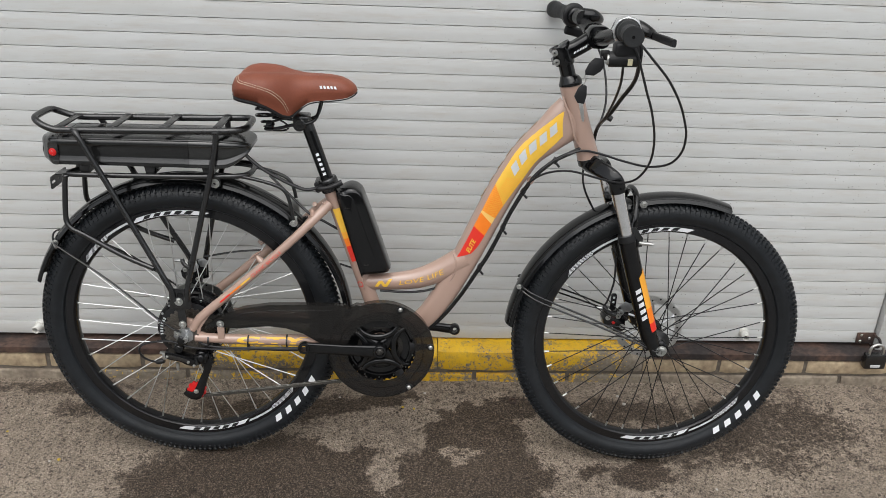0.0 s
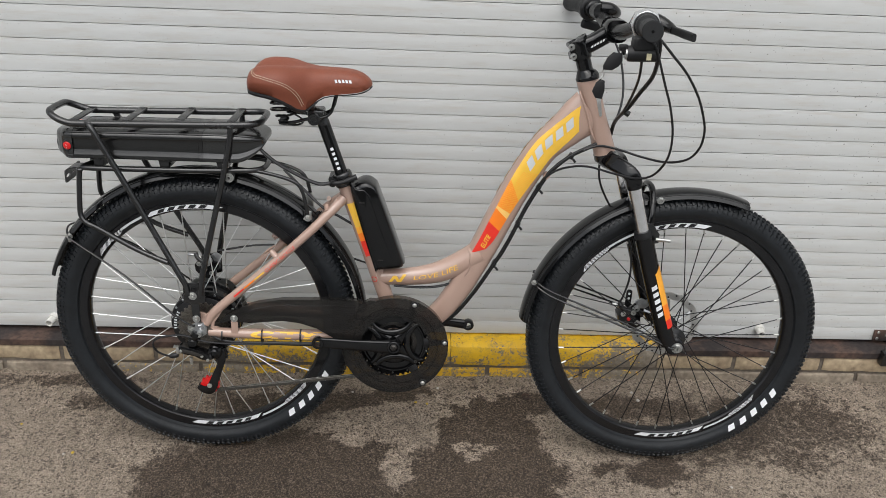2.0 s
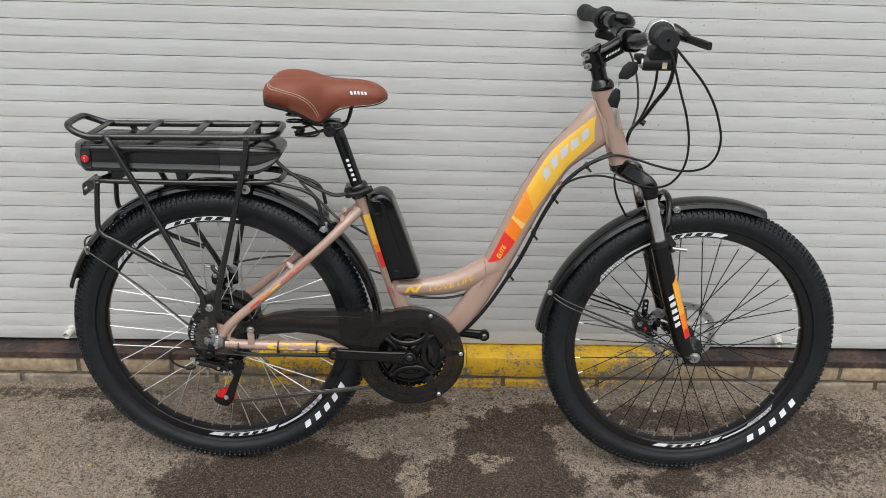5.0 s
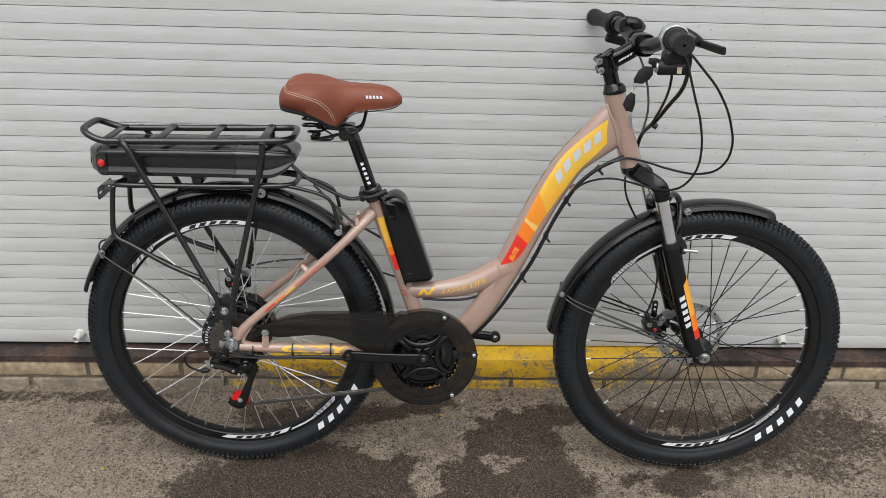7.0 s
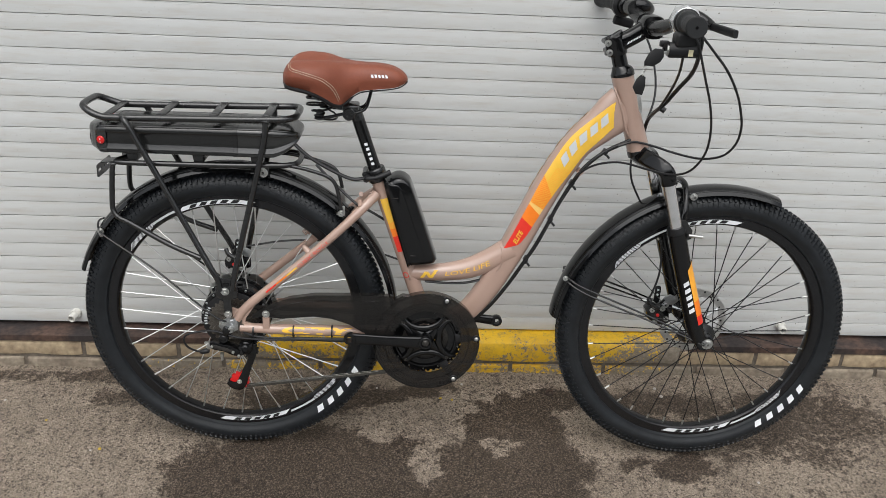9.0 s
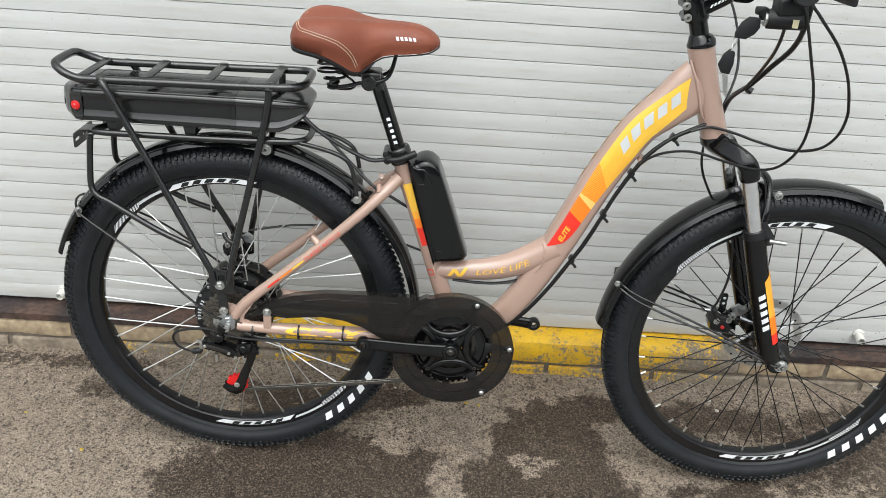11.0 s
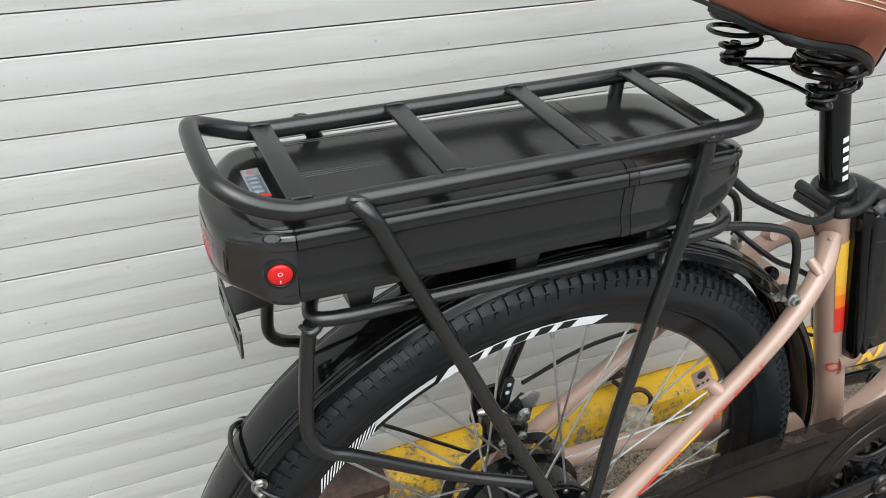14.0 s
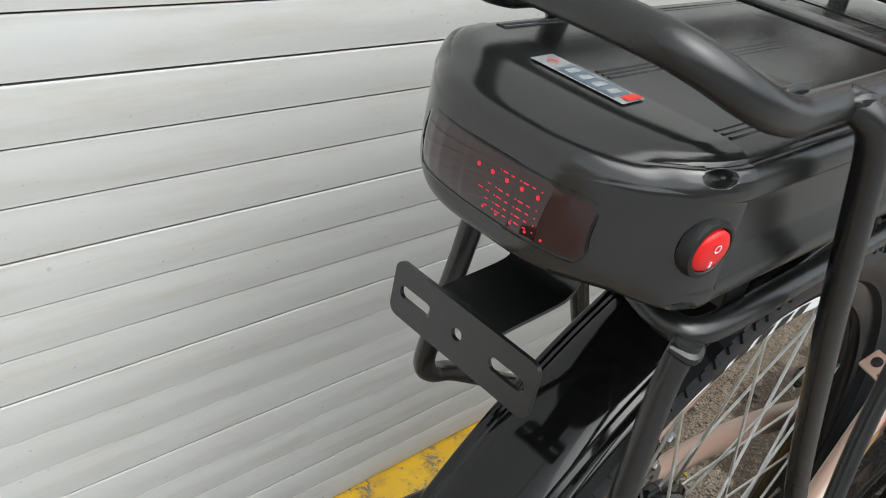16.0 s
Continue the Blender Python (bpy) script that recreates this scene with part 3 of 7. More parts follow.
def painted_concrete():
    m = bpy.data.materials.new("flaking_yellow_paint")
    m.use_nodes = True
    nt = m.node_tree
    b = nt.nodes["Principled BSDF"]
    tc = nt.nodes.new("ShaderNodeTexCoord")
    geo = nt.nodes.new("ShaderNodeNewGeometry")
    sep = nt.nodes.new("ShaderNodeSeparateXYZ")
    nt.links.new(geo.outputs["Position"], sep.inputs[0])

    def nz(scale, detail=8, rough=0.65):
        n = nt.nodes.new("ShaderNodeTexNoise")
        n.inputs["Scale"].default_value, n.inputs["Detail"].default_value, n.inputs["Roughness"].default_value = scale, detail, rough
        nt.links.new(geo.outputs["Position"], n.inputs["Vector"])
        return n.outputs["Fac"]

    def remap(src, a, c, lo=0.0, hi=1.0):
        r = nt.nodes.new("ShaderNodeMapRange")
        r.inputs["From Min"].default_value, r.inputs["From Max"].default_value = a, c
        r.inputs["To Min"].default_value, r.inputs["To Max"].default_value = lo, hi
        nt.links.new(src, r.inputs["Value"])
        return r.outputs[0]

    def math2(op, a, c):
        n = nt.nodes.new("ShaderNodeMath")
        n.operation = op
        for k, v in enumerate((a, c)):
            if isinstance(v, (int, float)):
                n.inputs[k].default_value = v
            else:
                nt.links.new(v, n.inputs[k])
        return n.outputs[0]

    def blend(fac, a, c):
        x = nt.nodes.new("ShaderNodeMix")
        x.data_type = "RGBA"
        nt.links.new(fac, x.inputs["Factor"])
        for sock, val in (("A", a), ("B", c)):
            if isinstance(val, tuple):
                x.inputs[sock].default_value = (*val, 1)
            else:
                nt.links.new(val, x.inputs[sock])
        return x.outputs["Result"]

    yellow = blend(remap(nz(9), 0.35, 0.7), (0.74, 0.45, 0.012), (0.60, 0.345, 0.014))
    bare = blend(remap(nz(90), 0.35, 0.65), (0.27, 0.23, 0.18), (0.17, 0.145, 0.11))
    # worn through along the front edge and towards both ends of the painted length
    ends = math2("ADD", remap(sep.outputs["X"], 0.98, 1.24, 0.0, 0.17), remap(sep.outputs["X"], 0.14, -0.12, 0.0, 0.07))
    chips = math2("ADD", math2("ADD", math2("MULTIPLY", nz(120, 8, 0.75), 0.6), math2("MULTIPLY", nz(16, 4), 0.4)), ends)
    wear = remap(sep.outputs["Z"], 0.125, 0.06, 0.0, 0.07)
    keep = remap(math2("ADD", chips, wear), 0.560, 0.590)
    col = blend(keep, yellow, bare)
    grime = remap(nz(34, 8, 0.75), 0.50, 0.72, 0.0, 0.75)
    col = blend(grime, col, (0.16, 0.125, 0.08))
    rust = remap(nz(24, 5), 0.66, 0.72)
    col = blend(rust, col, (0.20, 0.075, 0.02))
    nt.links.new(col, b.inputs["Base Color"])
    nt.links.new(remap(keep, 0, 1, 0.5, 0.9), b.inputs["Roughness"])
    hm = math2("ADD", math2("MULTIPLY", keep, -0.6), math2("MULTIPLY", nz(60), 1.2))
    bp = nt.nodes.new("ShaderNodeBump")
    bp.inputs["Strength"].default_value, bp.inputs["Distance"].default_value = 0.6, 0.002
    nt.links.new(hm, bp.inputs["Height"])
    nt.links.new(bp.outputs[0], b.inputs["Normal"])
    return m


PAINTED = painted_concrete()


def worn_block(x0, x1, prof, seed, cell=0.012):
    """A long block with the given profile in y and z, its faces a little uneven."""
    bm = bmesh.new()
    n = max(2, int((x1 - x0) / cell))
    rows = []
    for i in range(n + 1):
        x = x0 + (x1 - x0) * i / n
        e = min(1.0, min(x - x0, x1 - x) / 0.012)
        rows.append([])
        for y, z in prof:
            k = 0.0022 * noise.fractal((x * 14 + seed, y * 30, z * 30), 1.0, 2.0, 3)
            rows[-1].append(bm.verts.new((x, y + k + 0.004 * (1 - e) ** 2, z + 0.7 * k)))
    m = len(prof)
    for a, c in zip(rows, rows[1:]):
        for j in range(m - 1):
            bm.faces.new((a[j], c[j], c[j + 1], a[j + 1]))
    bm.faces.new(rows[0])
    bm.faces.new(rows[-1][::-1])
    bmesh.ops.recalc_face_normals(bm, faces=bm.faces)
    return bm


sill = empty("painted_sill", None, None, "flaking yellow-painted concrete sill under the shutter", "sill", "", "structure")
BLOCK = [(WALL_Y + 0.08, 0.1205), (WALL_Y - 0.012, 0.1205), (0.3140, 0.1165), (0.3000, 0.1080), (0.2945, 0.0950), (0.2925, 0.0650), (0.2950, 0.0540), (0.3040, 0.0500), (0.39, 0.0500)]
for k, (x0, x1) in enumerate(((SILL_L, 0.588), (0.590, SILL_R))):
    part("concrete_block", worn_block(x0, x1, BLOCK, 7.3 * k), PAINTED, sill)

# brick courses along the foot of the wall
BRICKS = []
for x0, x1, z0, z1, joint, pitch in ((-3.2, SILL_L - 0.006, 0.0475, 0.0905, -0.463, 0.252), (SILL_R + 0.006, RIGHT_END + 0.25, 0.0475, 0.0905, 1.647, 0.252), (-3.2, RIGHT_END + 0.25, -0.020, 0.0400, 0.700, 0.264)):
    x = joint - pitch * math.ceil((joint - x0) / pitch)
    while x < x1 - 0.02:
        a, b = max(x, x0), min(x + pitch - 0.012, x1)
        if b - a > 0.02:
            BRICKS.append((a, b, z0, z1))
        x += pitch
courses = empty("brick_courses", None, None, "sand-coloured brick courses at the wall foot, partly yellow-painted", "brickwork", "", "structure")
part("mortar", box(-3.2, RIGHT_END + 0.25, BASE_Y + 0.006, WALL_Y + 0.09, -0.03, 0.0915), MORTAR, courses)
for k, (x0, x1, z0, z1) in enumerate(BRICKS):
    if x1 < -1.6:
        continue
    low = z0 < 0.03
    d = -0.003 if low else 0.0
    prof = [(WALL_Y + 0.05, z1), (BASE_Y + 0.005 + d, z1), (BASE_Y + 0.001 + d, z1 - 0.003), (BASE_Y + d, z1 - 0.008), (BASE_Y + d, z0 + 0.008), (BASE_Y + 0.002 + d, z0 + 0.002), (BASE_Y + 0.007 + d, z0), (WALL_Y + 0.05, z0)]
    painted = low and -0.30 < (x0 + x1) / 2 < 1.24
    part("brick", worn_block(x0, x1, prof, 3.1 * k, 0.02), PAINTED if painted else BRICK_DIRTY if low else BRICK_MAT, courses)

# ---- the electric bicycle, leaning a little towards the shutter ----
REAR, FRONT, TYRE_R, WHEEL = (0.0045, 0.3535), (1.0825, 0.345), 0.337, 1.0165
bike = empty("electric_bicycle", pose(0, 0, 0, -4.5, 0.2, -0.6), None, "rose-beige step-through electric bicycle with brown saddle and black rear rack", "bicycle")


def ring_knobs(bm_verts, bm_faces, r, y, w, l, h, a, tilt, roll):
    """One tread block at the angle a; roll turns it outwards on the shoulder."""
    ca, sa = math.cos(a), math.sin(a)
    rad, tan, side = Vector((ca, 0, sa)), Vector((-sa, 0, ca)), Vector((0, 1, 0))
    up = rad * math.cos(roll) + side * math.sin(roll)
    across = side * math.cos(roll) - rad * math.sin(roll)
    t2 = tan * math.cos(tilt) + across * math.sin(tilt)
    c2 = across * math.cos(tilt) - tan * math.sin(tilt)
    base = rad * r + side * y
    n = len(bm_verts)
    for k, (h0, s) in enumerate(((-0.002, 1.0), (h, 0.82))):
        for u, v in ((-1, -1), (1, -1), (1, 1), (-1, 1)):
            bm_verts.append(base + up * h0 + t2 * (u * l / 2 * s) + c2 * (v * w / 2 * s))
    bm_faces.extend(((n + 4, n + 5, n + 6, n + 7), (n, n + 1, n + 5, n + 4), (n + 1, n + 2, n + 6, n + 5), (n + 2, n + 3, n + 7, n + 6), (n + 3, n, n + 4, n + 7)))


def tyre_meshes():
    """The carcass with its bead lines, and the knobbly tread."""
    prof = []
    R, half = TYRE_R - 0.003, 0.0275
    for k in range(25):
        w = radians(-128 + 256 * k / 24)
        q = R - 0.0285 + 0.0265 * math.cos(w)
        y = half * math.sin(w)
        if k in (3, 21):
            q, y = q, y * 1.02
        prof.append((q, y))
    prof = [(0.281, -0.0135), (0.285, -0.0205)] + [p for p in prof if p[0] > 0.288] + [(0.285, 0.0205), (0.281, 0.0135)]
    carcass = lathe(prof, 96)
    vs, fs = [], []
    N = 170
    for i in range(N):
        a = 2 * math.pi * i / N
        o = math.pi / N
        for s in (-1, 1):
            ring_knobs(vs, fs, R - 0.0024, s * 0.0058, 0.0080, 0.0070, 0.0030, a + (o if s > 0 else 0), 0.45 * s, s * 0.18)
            ring_knobs(vs, fs, R - 0.0062, s * 0.0152, 0.0076, 0.0060 if i % 2 else 0.0070, 0.0030, a + o * 0.6, -0.40 * s, s * 0.58)
            ring_knobs(vs, fs, R - 0.0126, s * 0.0228, 0.0104 if i % 2 else 0.0070, 0.0056, 0.0028, a + (o if i % 2 else o * 0.9), 0.15 * s, s * 0.95)
            ring_knobs(vs, fs, R - 0.0200, s * 0.0264, 0.0088 if i % 2 else 0.0060, 0.0046, 0.0013, a + o * 1.0, 0, s * 1.28)
    bm = bmesh.new()
    v2 = [bm.verts.new(v) for v in vs]
    for f in fs:
        bm.faces.new([v2[i] for i in f])
    bmesh.ops.recalc_face_normals(bm, faces=bm.faces)
    return carcass, bm


CARCASS, TREAD = (mesh_from(n, b, RUBBER) for n, b in zip(("tyre", "tread"), tyre_meshes()))
RIM_MAT = mat("black_anodised_rim", (0.012, 0.012, 0.013), 0.22, 0.3, 0.15, 120)


def arc_strip(r0, r1, y, a0, a1, n=24, slant=0.0):
    """A flat band on the side of a wheel between two radii and two angles."""
    return grid_patch(n, 1, lambda u, v: ((r0 + (r1 - r0) * v) * math.cos(radians(a0 + (a1 - a0) * u + slant * v)), y, (r0 + (r1 - r0) * v) * math.sin(radians(a0 + (a1 - a0) * u + slant * v))))


def bar_letters(count, r0, r1, y, a0, a1, fill=0.72, slant=0.0):
    """A row of plain bars along an arc, standing for a maker's name."""
    step = (a1 - a0) / count
    ya, yb = y if isinstance(y, tuple) else (y, y)
    out = []
    for k in range(count):
        b0, b1 = a0 + step * k, a0 + step * (k + fill)
        if fill < 0.6:
            out.append(arc_strip(r0, r1, ya, b0, b1, 3, slant))
        else:
            out.append(name_frame(lambda u, v: ((r0 + (r1 - r0) * v) * math.cos(radians(b0 + (b1 - b0) * u + slant * v)), ya + (yb - ya) * v, (r0 + (r1 - r0) * v) * math.sin(radians(b0 + (b1 - b0) * u + slant * v)))))
    return join(*out)


def build_wheel(name, axle, spoke_mat, hub_r, decal_turn, label):
    w = empty(name, Matrix.Translation((axle[0], 0, axle[1])) @ Matrix.Diagonal((WHEEL, 1, WHEEL, 1)), bike, label)
    shared("tyre", CARCASS, w, Matrix())
    shared("tread", TREAD, w, Matrix())
    part("rim", lathe([(0.2835, -0.0125), (0.2850, -0.0140), (0.2840, -0.0150), (0.2750, -0.0150), (0.2645, -0.0146), (0.2610, -0.0110), (0.2595, -0.0045), (0.2595, 0.0045), (0.2610, 0.0110), (0.2645, 0.0146), (0.2750, 0.0150), (0.2840, 0.0150), (0.2850, 0.0140), (0.2835, 0.0125)], 96), RIM_MAT, w)
    for s in (-1, 1):
        y = s * 0.0158
        for a in (decal_turn, decal_turn + 180):
            part("rim_decal", arc_strip(0.2655, 0.2745, y, a, a + 33, 22, -3), WHITE, w, "white rim sticker")
            part("rim_decal", arc_strip(0.2695, 0.2742, y, a + 33.4, a + 47, 10, -1), GREY_DECAL, w, "pale rim sticker line")
            for k in range(5):
                part("name_block", bar_letters(1, 0.2665, 0.2737, y + s * 0.0006, a + 5 + 4.8 * k, a + 9.8 + 4.8 * k, 0.85, -1.5), BLACK_MATTE, w)
            tagged(part("striped_patch", bar_letters(16, 0.2655, 0.2745, y, a + 48, a + 64, 0.5, -3), WHITE, w), kind="stuff")
    # spokes: 36, crossed, from both flanges
    for k in range(36):
        side = -1 if k % 2 else 1
        lead = 1 if (k // 2) % 2 else -1
        a = 2 * math.pi * k / 36
        b = a + lead * (1.15 if hub_r < 0.05 else 0.42)
        p = Vector((hub_r * math.cos(b), side * (0.030 if hub_r < 0.05 else 0.024), hub_r * math.sin(b)))
        q = Vector((0.2600 * math.cos(a), side * 0.003, 0.2600 * math.sin(a)))
        part("spoke", pin(p, q, 0.00115 if hub_r < 0.05 else 0.00125, 6), spoke_mat, w)
        d = (p - q).normalized()
        part("nipple", pin(q, q + d * 0.012, 0.0021, 6), STEEL, w)
    return w


BLACK_SPOKE = mat("black_steel_spoke", (0.015, 0.015, 0.016), 0.35, 0.6, 0.1, 200)
SILVER_SPOKE = mat("bright_steel_spoke", (0.80, 0.81, 0.80), 0.34, 1.0, 0.1, 200)
rear_wheel = build_wheel("rear_wheel", REAR, SILVER_SPOKE, 0.070, 262.5, "rear wheel with silver spokes and black hub motor")
front_wheel = build_wheel("front_wheel", FRONT, BLACK_SPOKE, 0.024, 262, "front wheel with black spokes and disc brake")
# tyre side lettering as plain white bars
for w, a in ((rear_wheel, 308.0), (front_wheel, 305.5)):
    for k in range(5):
        part("name_block", bar_letters(1, 0.2890, 0.3020, (-0.0246, -0.0284), a + 6.2 * k, a + 6.2 * k + 6.2, 0.70, -1.2), WHITE, w, "white sidewall lettering bar")


def rotor(y, r, w):
    """A thin brake disc with drilled holes and waved edge."""
    bm = bmesh.new()
    N = 72
    ring = []
    for k in range(N):
        a = 2 * math.pi * k / N
        q = r + 0.0015 * math.cos(12 * a)
        ring.append([bm.verts.new((d * math.cos(a), yy, d * math.sin(a))) for d, yy in ((q, y), (q - 0.016, y), (q - 0.016, y + 0.0018), (q, y + 0.0018))])
    for k in range(N):
        a, b = ring[k], ring[(k + 1) % N]
        for j in range(4):
            bm.faces.new((a[j], b[j], b[(j + 1) % 4], a[(j + 1) % 4]))
    arms = [pin((0.018 * math.cos(x), y + 0.001, 0.018 * math.sin(x)), ((r - 0.014) * math.cos(x + 0.5), y + 0.001, (r - 0.014) * math.sin(x + 0.5)), 0.0035, 6) for x in (2 * math.pi * k / 6 for k in range(6))]
    holes = [disc(0.0024, y - 0.0006, y + 0.0024, 8, 0.0002) for k in range(24)]
    for k, h in enumerate(holes):
        a = 2 * math.pi * k / 24
        q = r - (0.005 if k % 2 else 0.011)
        moved(h, Matrix.Translation((q * math.cos(a), 0, q * math.sin(a))))
    bmesh.ops.recalc_face_normals(bm, faces=bm.faces)
    part("brake_disc", bm, STEEL, w, "drilled steel brake disc")
    for b in arms:
        part("disc_arm", b, ALU, w)
    for b in holes:
        part("disc_hole", b, BLACK_MATTE, w)


rotor(0.046, 0.080, front_wheel)
rotor(0.050, 0.080, rear_wheel)
# front hub
part("hub", lathe([(0.0, -0.046), (0.012, -0.046), (0.016, -0.040), (0.027, -0.036), (0.027, -0.031), (0.017, -0.026), (0.015, 0.0), (0.017, 0.026), (0.027, 0.031), (0.027, 0.036), (0.016, 0.040), (0.012, 0.046), (0.0, 0.046)], 32), BLACK_PAINT, front_wheel)
part("axle", pin((0, -0.088, 0), (0, 0.088, 0), 0.0048), STEEL, front_wheel)
# hub motor: ribbed black drum
drum = lathe([(0.0, -0.046), (0.030, -0.046), (0.040, -0.042), (0.058, -0.036), (0.066, -0.031), (0.0745, -0.030), (0.0765, -0.027), (0.0765, -0.020), (0.070, -0.018), (0.070, 0.018), (0.0765, 0.020), (0.0765, 0.027), (0.0745, 0.030), (0.066, 0.031), (0.040, 0.040), (0.0, 0.044)], 64)
part("hub_motor", drum, BLACK_GLOSS, rear_wheel, "black hub motor drum")
ribs = []
for k in range(18):
    a = 2 * math.pi * (k + 0.5) / 18
    ribs.append(moved(disc(0.0028, -0.0315, -0.0285, 10, 0.0004), Matrix.Translation((0.0715 * math.cos(a), 0, 0.0715 * math.sin(a)))))
for b in ribs:
    part("motor_screw", b, ALU, rear_wheel)
part("axle", pin((0, -0.092, 0), (0, 0.092, 0), 0.006), STEEL, rear_wheel)


def sprocket(r, y, teeth, th=0.002, hole=0.5, holes=0):
    """A toothed ring."""
    bm = bmesh.new()
    n = teeth * 4
    rows = []
    for k in range(n):
        a = 2 * math.pi * k / n
        q = r + (0.0022 if k % 4 in (1, 2) else -0.0022)
        rows.append([bm.verts.new((d * math.cos(a), yy, d * math.sin(a))) for d, yy in ((q, y), (r * hole, y), (r * hole, y + th), (q, y + th))])
    for k in range(n):
        a, b = rows[k], rows[(k + 1) % n]
        for j in range(4):
            bm.faces.new((a[j], b[j], b[(j + 1) % 4], a[(j + 1) % 4]))
    bmesh.ops.recalc_face_normals(bm, faces=bm.faces)
    return bm


cas = empty("cassette", Matrix.Translation((REAR[0], 0, REAR[1])), bike, "stack of seven oily brown sprockets")
for k, teeth in enumerate((28, 24, 21, 18, 16, 14, 13)):
    part("sprocket", sprocket(teeth * 0.00203, -0.047 - 0.0048 * k, teeth, 0.0022, 0.45), SPROCKET, cas)
part("spoke_guard", lathe([(0.030, -0.0455), (0.067, -0.0445), (0.069, -0.0435), (0.067, -0.0425), (0.030, -0.0425)], 48), BLACK_MATTE, rear_wheel)
part("guard_letters", bar_letters(7, 0.0590, 0.0655, -0.0459, 148, 190, 0.7), GREY_DECAL, rear_wheel, "pale lettering bars")

# ---- frame ----
frame_part = empty("frame", None, bike, "rose-beige welded aluminium frame")
BB = (0.438, 0.0, 0.330)
DT = [(0.838, 0, 0.8650), (0.8180, 0, 0.8490), (0.7915, 0, 0.8236), (0.7491, 0, 0.7833), (0.7198, 0, 0.7383), (0.6894, 0, 0.6815), (0.661, 0, 0.6189), (0.6344, 0, 0.5584), (0.606, 0, 0.498), (0.572, 0, 0.432), (0.528, 0, 0.373), (0.462, 0, 0.333)]
DT_R = [0.0495, 0.0455, 0.0390, 0.0325, 0.032, 0.0315, 0.031, 0.0305, 0.029, 0.0265, 0.0245, 0.022]
DT_F = [0.38, 0.46, 0.57, 0.72, 0.77] + [0.80] * 7
part("down_tube", tube(DT, DT_R, 40, 6, flat=DT_F, up=(0, 1, 0), sq=2.7), PAINT, frame_part)
CT = [(0.392, 0, 0.468), (0.42, 0, 0.468), (0.47, 0, 0.471), (0.52, 0, 0.480), (0.568, 0, 0.500), (0.625, 0, 0.535)]
CT_R = [0.0185, 0.0188, 0.0205, 0.0235, 0.0265, 0.029]
part("brace_tube", tube(CT, CT_R, 20, 6, flat=0.92, up=(0, 1, 0)), PAINT, frame_part)
ST = [(0.443, 0, 0.330), (0.318, 0, 0.690)]
part("seat_tube", tube(ST, 0.0172, 24, smooth=False), PAINT, frame_part)
part("head_tube", tube([(0.8245, 0, 0.936), (0.829, 0, 0.922), (0.8525, 0, 0.853), (0.876, 0, 0.787), (0.880, 0, 0.775)], [0.0235, 0.0232, 0.0218, 0.0236, 0.0240], 28, 6), PAINT, frame_part)
part("bottom_bracket_shell", moved(disc(0.022, -0.036, 0.036, 32, 0.001), Matrix.Translation(BB)), PAINT, frame_part)
for s in (-1, 1):
    part("chainstay", tube([(0.022, s * 0.069, 0.352), (0.10, s * 0.068, 0.349), (0.19, s * 0.064, 0.347), (0.29, s * 0.052, 0.341), (0.36, s * 0.038, 0.335), (0.43, s * 0.024, 0.330)], [0.0105, 0.0115, 0.0125, 0.0135, 0.0145, 0.015], 16, 5, up=(0, 1, 0)), PAINT, frame_part)
    part("seatstay", tube([(0.016, s * 0.069, 0.372), (0.040, s * 0.068, 0.404), (0.107, s * 0.063, 0.463), (0.184, s * 0.057, 0.531), (0.243, s * 0.050, 0.586), (0.290, s * 0.034, 0.631), (0.316, s * 0.012, 0.655)], [0.0105, 0.0105, 0.0098, 0.0095, 0.0098, 0.0105, 0.0115], 16, 5), PAINT, frame_part)
    y0, y1 = sorted((s * 0.065, s * 0.073))
    part("dropout", prism([(-0.016, 0.352), (-0.014, 0.372), (0.004, 0.400), (0.020, 0.396), (0.046, 0.412), (0.054, 0.404), (0.036, 0.376), (0.034, 0.366), (0.052, 0.360), (0.050, 0.340), (0.012, 0.336), (-0.006, 0.340)], y0, y1, 0.0015), PAINT, frame_part)
    part("cable_boss", pin((0.2835, s * 0.040, 0.6330), (0.2810, s * 0.025, 0.6420), 0.0054, 16), PAINT, frame_part)
    # unused brake tab on the stay, a drilled plate
    eye = Vector((0.158, s * 0.046, 0.5440))
    face = Matrix.Translation(eye) @ Vector((-0.62, s * -0.30, 0.70)).to_track_quat("Y", "Z").to_matrix().to_4x4()
    part("brake_tab", moved(box(-0.0125, 0.0125, -0.0018, 0.0018, -0.0100, 0.0100, 0.0016), face), PAINT, frame_part)
    part("tab_root", tube([(0.179, s * 0.057, 0.526), (0.170, s * 0.052, 0.534), eye], [0.0090, 0.0070, 0.0050], 12, 3), PAINT, frame_part)
    for hx, hz, hr in ((-0.0075, 0.0055, 0.0016), (-0.0075, 0.0, 0.0016), (-0.0075, -0.0055, 0.0016), (0.0030, 0.0010, 0.0042)):
        part("tab_hole", moved(lathe([(0.0, 0.0021), (hr, 0.0021), (hr * 1.15, 0.0019)], 16), face @ Matrix.Translation((hx, 0, hz))), DARK_STEEL, frame_part)
part("stay_bridge", moved(box(-0.011, 0.011, -0.040, 0.040, -0.0022, 0.0022, 0.001), Matrix.Translation((0.263, 0, 0.610)) @ pose(0, 0, 0, 0, -42, 0)), PAINT, frame_part)
